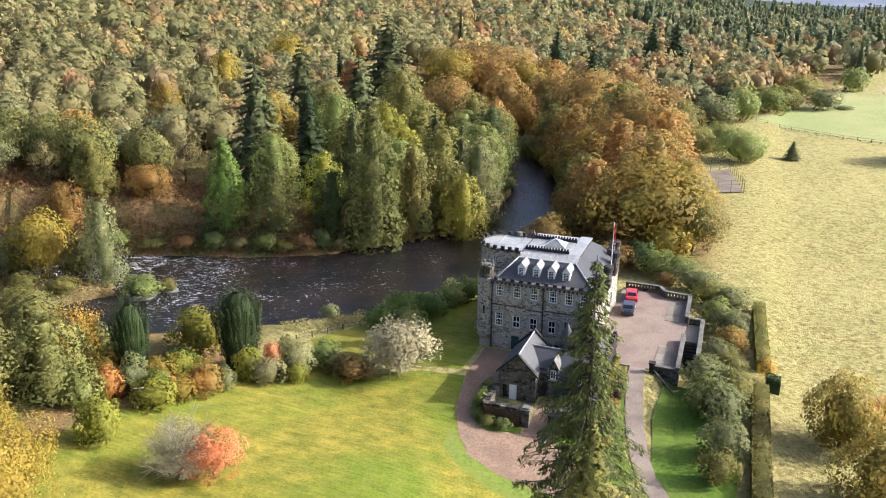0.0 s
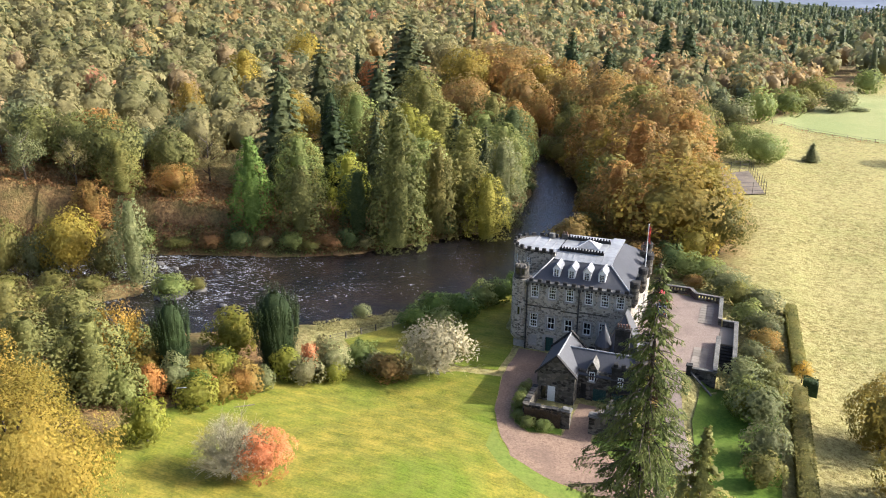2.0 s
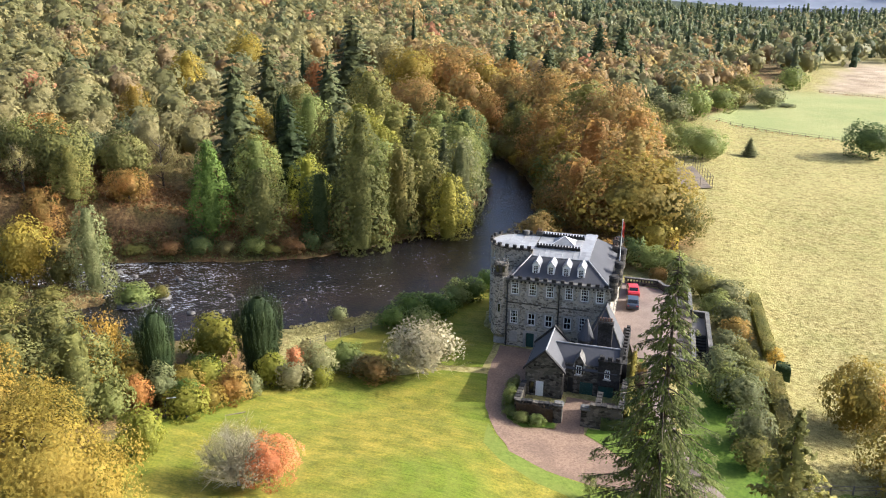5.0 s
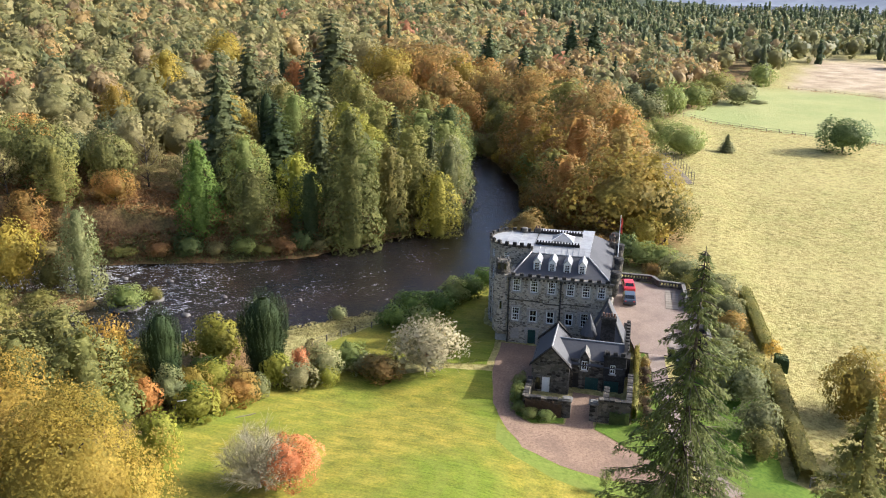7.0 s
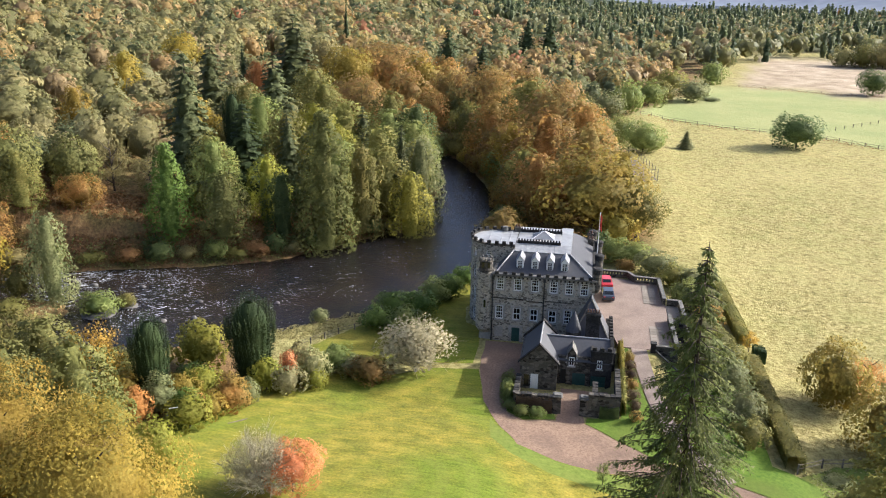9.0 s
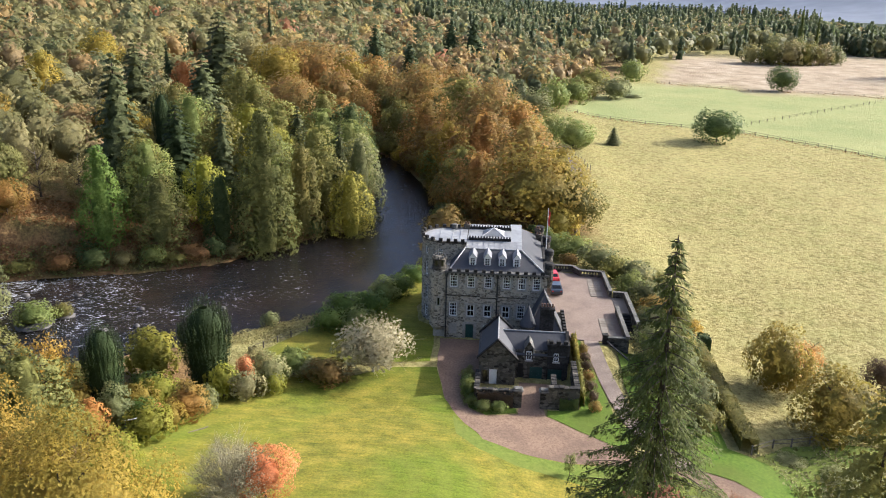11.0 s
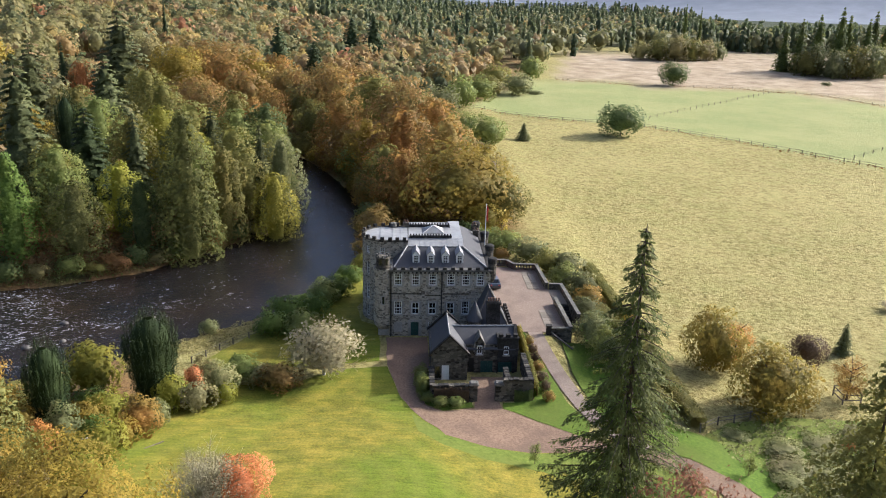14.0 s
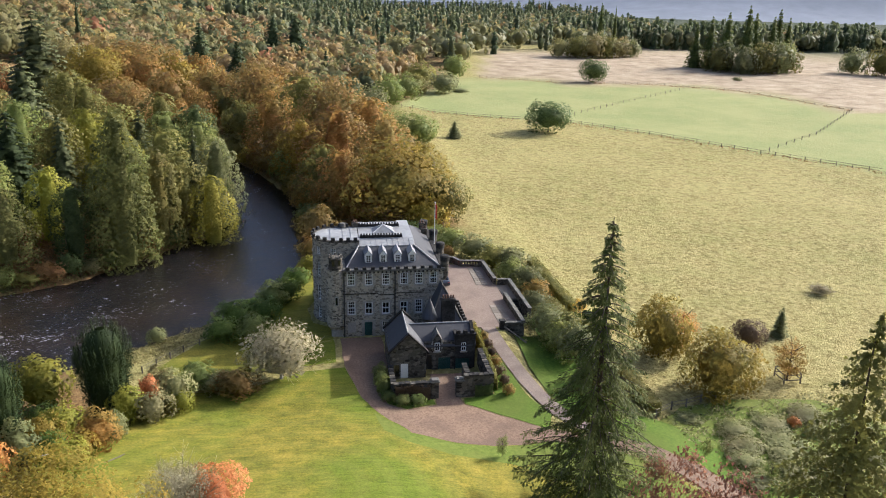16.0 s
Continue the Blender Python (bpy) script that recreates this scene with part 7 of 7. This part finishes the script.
fence("field_fence", [(30, 204), (56, 186), (86, 173), (109, 148), (128, 120), (150, 94)], 4.0, 1.3, (0.4, 0.9), "weathered post-and-rail fence between the fields", 0.035)
fence("field_fence", [(80, 307), (118, 287), (160, 282), (195, 259), (213, 201)], 6.0, 1.2, (0.4, 0.9), "weathered post-and-wire fence at the moor", 0.02)
fence("field_fence", [(128, 120), (165, 150), (213, 201)], 6.0, 1.2, (0.5, 0.9), "weathered post-and-wire fence between the fields", 0.02)
fence("river_fence", [(-23.5, -8), (-19.5, -2.5), (-16, 1.0)], 1.8, 0.9, (0.5, 0.95), "dark timber fence along the river bank", 0.018, IRON)
fence("hedge_fence", [(34.6, -24.5), (37.5, -22.2), (44, -20)], 2.2, 1.1, (0.5, 0.9), "short timber fence beside the hedge", 0.04)
fence("field_fence", [(93.5, 192), (127.5, 225), (174, 269)], 5.0, 1.2, (0.5, 0.9), "weathered post-and-wire fence across the meadow", 0.012)
for line in ([(30, 204), (56, 186), (86, 173), (109, 148), (128, 120), (150, 94)], [(80, 307), (118, 287), (160, 282), (195, 259), (213, 201)]):
    scrub("fence_grass", [(x - 1.5, y - 1.5) for x, y in line] + [(x + 1.5, y + 1.5) for x, y in line[::-1]], 5000, 0.7, "bracken", "rough brown grass along the field fence", 0.55, 31)
COURT = surface("court_surface", (0.13, 0.105, 0.08), (0.22, 0.18, 0.14), 3.0, 0.95, 0.2, 0.01)
apron("tennis_court", [(16.4, 115), (24.9, 123), (29.2, 100), (20.8, 95.5)], COURT, "old grey hard court inside a wire fence", 0.25)
court = tagged(new("court_fence"), "tall wire-mesh fence round the old court", "fence")
corners = [(16.4, 115), (24.9, 123), (29.2, 100), (20.8, 95.5), (16.4, 115)]
tall_post = post_mesh(0.12, 3.0)
for (ax, ay), (bx, by) in zip(corners, corners[1:]):
    n = int(math.hypot(bx - ax, by - ay) / 2.6)
    pts = [Vector((ax + (bx - ax) * k / n, ay + (by - ay) * k / n, float(height(ax, ay)))) for k in range(n + 1)]
    for p in pts[:-1]:
        ob = new("post", tall_post)
        ob.parent = court
        ob.location = p
    for r in (0.1, 1.0, 2.0, 2.95):
        v, f = tube(pts[0] + Vector((0, 0, r)), pts[-1] + Vector((0, 0, r)), 0.025, 0.025, 4)
        ob = new("wire", mesh_from("wire", v, f, [IRON]))
        ob.parent = court

RUBBER = surface("tyre_rubber", (0.012, 0.012, 0.012), (0.03, 0.03, 0.03), 20.0, 0.8, 1.0, 0.0)
STEEL = surface("wheel_steel", (0.35, 0.35, 0.36), (0.55, 0.55, 0.56), 10.0, 0.35, 1.0, 0.0, 0.8)
LAMP_RED = surface("tail_lamp", (0.30, 0.02, 0.02), (0.45, 0.04, 0.03), 10.0, 0.3, 1.0, 0.0)


def car(x, y, turn, colour, label):
    paint, t, b, _ = shader("car_paint")
    b.inputs["Base Color"].default_value = (*colour, 1)
    b.inputs["Roughness"].default_value, b.inputs["Coat Weight"].default_value = 0.3, 0.6
    base = tagged(new("car"), label, "car")
    base.matrix_world = Matrix.Translation((x, y, TZ + 0.005)) @ Matrix.Rotation(radians(turn), 4, "Z")
    side = [(-2.0, 0.3), (-2.05, 0.75), (-1.85, 0.95), (-1.55, 1.02), (-1.1, 1.42), (0.45, 1.46), (1.05, 1.0), (1.85, 0.86), (2.0, 0.65), (2.0, 0.3)]
    bm = bmesh.new()
    loops = []
    for w in (-0.84, -0.7, 0.7, 0.84):
        k = 0.0 if abs(w) < 0.8 else 0.16
        loops.append([bm.verts.new((w - math.copysign(k * 0.9 if z > 1.1 else 0, w), u, z - k * 0.15)) for u, z in side])
    n = len(side)
    for p, r in zip(loops, loops[1:]):
        for k in range(n):
            bm.faces.new((p[k], p[(k + 1) % n], r[(k + 1) % n], r[k]))
    bm.faces.new(loops[0])
    bm.faces.new(loops[-1][::-1])
    body = part("body", bm, paint, base)
    for y0, z0, y1, z1 in ((-1.56, 1.04, -1.13, 1.39), (1.0, 1.05, 0.5, 1.42)):
        bm = bmesh.new()
        o = 0.03 if y0 > 0 else -0.03
        poly(bm, [(-0.62, y0 + o, z0), (0.62, y0 + o, z0), (0.56, y1 + o, z1), (-0.56, y1 + o, z1)])
        part("windscreen", bm, GLASS, body)
    for s in (-1, 1):
        bm = bmesh.new()
        poly(bm, [(s * 0.86, -1.25, 1.04), (s * 0.86, 0.85, 1.04), (s * 0.74, 0.4, 1.36), (s * 0.74, -0.95, 1.36)])
        part("side_window", bm, GLASS, body)
        bm = bmesh.new()
        box(bm, s * 0.6 - 0.12, s * 0.6 + 0.12, -2.08, -2.0, 0.72, 0.86)
        part("tail_lamp", bm, LAMP_RED, body)
        for u in (-1.25, 1.3):
            bm = bmesh.new()
            m = Matrix.Translation((s * 0.76, u, 0.31)) @ Matrix.Rotation(radians(90), 4, "Y")
            bmesh.ops.create_cone(bm, cap_ends=True, segments=18, radius1=0.31, radius2=0.31, depth=0.2, matrix=m)
            wheel = part("wheel", bm, RUBBER, base)
            bm = bmesh.new()
            m = Matrix.Translation((s * 0.865, u, 0.31)) @ Matrix.Rotation(radians(90), 4, "Y")
            bmesh.ops.create_cone(bm, cap_ends=True, segments=14, radius1=0.19, radius2=0.17, depth=0.02, matrix=m)
            part("rim", bm, STEEL, wheel)


car(16.0, 19.9, 8, (0.45, 0.02, 0.025), "bright red small car parked on the terrace")
car(16.3, 14.9, 4, (0.02, 0.03, 0.045), "dark blue-grey small car parked on the terrace")

swing = tagged(new("swing_frame"), "old white metal garden swing frame on the lawn", "swing")
sx, sy = -27.2, -34.0
for s, e, nm in (((0, 0, 2.1), (1.7, 1.0, 2.1), "top_bar"), ((0, 0, 2.1), (0.35, -0.7, 0), "leg"), ((0, 0, 2.1), (-0.5, 0.5, 0), "leg"), ((1.7, 1.0, 2.1), (2.1, 0.3, 0), "leg"), ((1.7, 1.0, 2.1), (1.3, 1.6, 0), "leg")):
    v, f = tube(s, e, 0.05, 0.05, 6)
    ob = new(nm, mesh_from(nm, v, f, [WHITE if nm == "top_bar" else IRON]))
    ob.parent = swing
    ob.location = (sx, sy, float(height(sx, sy)))
tagged(new("fallen_branch", mesh_from("fallen_branch", *joined([tube((-22.4, -31.0, 3.10), (-21.0, -29.2, 2.85), 0.08, 0.05, 6), tube((-21.7, -30.1, 3.0), (-21.1, -30.0, 3.05), 0.05, 0.02, 5)]), [TIMBER])), "pale fallen branch lying on the lawn", "branch")
guard = tagged(new("tree_guard"), "square timber guard round a sapling", "tree guard")
gz = float(height(55.5, -16.3))
for dx, dy in ((-1, -1), (1, -1), (1, 1), (-1, 1)):
    bm = bmesh.new()
    box(bm, 55.5 + dx * 1.1 - 0.06, 55.5 + dx * 1.1 + 0.06, -16.3 + dy * 1.1 - 0.06, -16.3 + dy * 1.1 + 0.06, gz - 0.2, gz + 1.4)
    part("post", bm, TIMBER, guard)
for k, z in enumerate((0.5, 1.2)):
    for s in (-1, 1):
        bm = bmesh.new()
        box(bm, 54.4, 56.6, -16.3 + s * 1.19 - 0.03, -16.3 + s * 1.19 + 0.03, gz + z, gz + z + 0.12)
        part("rail", bm, TIMBER, guard)
        bm = bmesh.new()
        box(bm, 55.5 + s * 1.19 - 0.03, 55.5 + s * 1.19 + 0.03, -17.4, -15.2, gz + z, gz + z + 0.12)
        part("rail", bm, TIMBER, guard)

# stones in the river
ROCK = surface("river_rock", (0.05, 0.045, 0.04), (0.15, 0.14, 0.12), 2.0, 0.6, 0.5, 0.05)
rng = np.random.default_rng(21)
for x, y, s in ((-58.6, 2.7, 3.0), (-56.2, 6.2, 1.7), (-63, 9.5, 0.8), (-66, 13, 0.7), (-58, 14, 0.6), (-46, 10, 0.6), (-48, 2, 0.7), (-70, 14, 0.9), (-76, -18, 0.8), (-58, -10, 0.6), (-44, 4, 0.5), (-34, 12, 0.5)):
    v, f = ball(rng, (0, 0, 0), (s, s * rng.uniform(0.6, 1), 0.35 + 0.1 * s), 0.25, 6, 9)
    ob = tagged(new("river_rock", mesh_from("river_rock", v, f, [ROCK], soft=True)), "dark wet rock in the river", "rock", "rocks in the river")
    ob.location = (x, y, -2.0)

# ---- the loch and the hills beyond ----
LOCH, t, b, _ = shader("loch_water")
b.inputs["Base Color"].default_value, b.inputs["Roughness"].default_value = (0.05, 0.06, 0.07, 1), 0.25
bump(t, b, noise_at(t, 0.3), 0.2, 0.3)
bm = bmesh.new()
box(bm, -900, 640, 1490, 2100, -12, -10.2)
tagged(part("loch", bm, LOCH), "pale distant loch under the hills", "water", kind="structure")
# the haze over these hills is put into their base colour
HILL = surface("haze_tinted_hill", (0.15, 0.17, 0.20), (0.21, 0.23, 0.265), 0.02, 1.0, 0.004, 0.0, 0.0, (0.14, 0.16, 0.19))
hx, hy = np.arange(-3000, 3001, 60.0), np.arange(1100, 4401, 60.0)
gx, gy = np.meshgrid(hx, hy)
hz = -14 + 520 * smooth(1900, 3000, gy) * (0.8 + 0.2 * np.sin(gx * 0.0023 + 1) * np.sin(gx * 0.0051)) + 25 * np.sin(gx * 0.011) * np.sin(gy * 0.009) * smooth(2000, 2900, gy)
hill2 = (330 + 18 * np.sin(gx * 0.013) * np.sin(gy * 0.011)) * smooth(380, 1300, gx) * smooth(1150, 1900, gy)
n = len(hx)
i = (np.arange(len(hy) - 1)[:, None] * n + np.arange(n - 1)).ravel()
tagged(new("backdrop", mesh_from("backdrop", np.stack([gx, gy, hz + hill2], -1).reshape(-1, 3), np.stack([i, i + 1, i + n + 1, i + n], -1), [HILL], soft=True)), "distant hills beyond the loch, coloured blue-grey for haze", "hills", kind="structure")
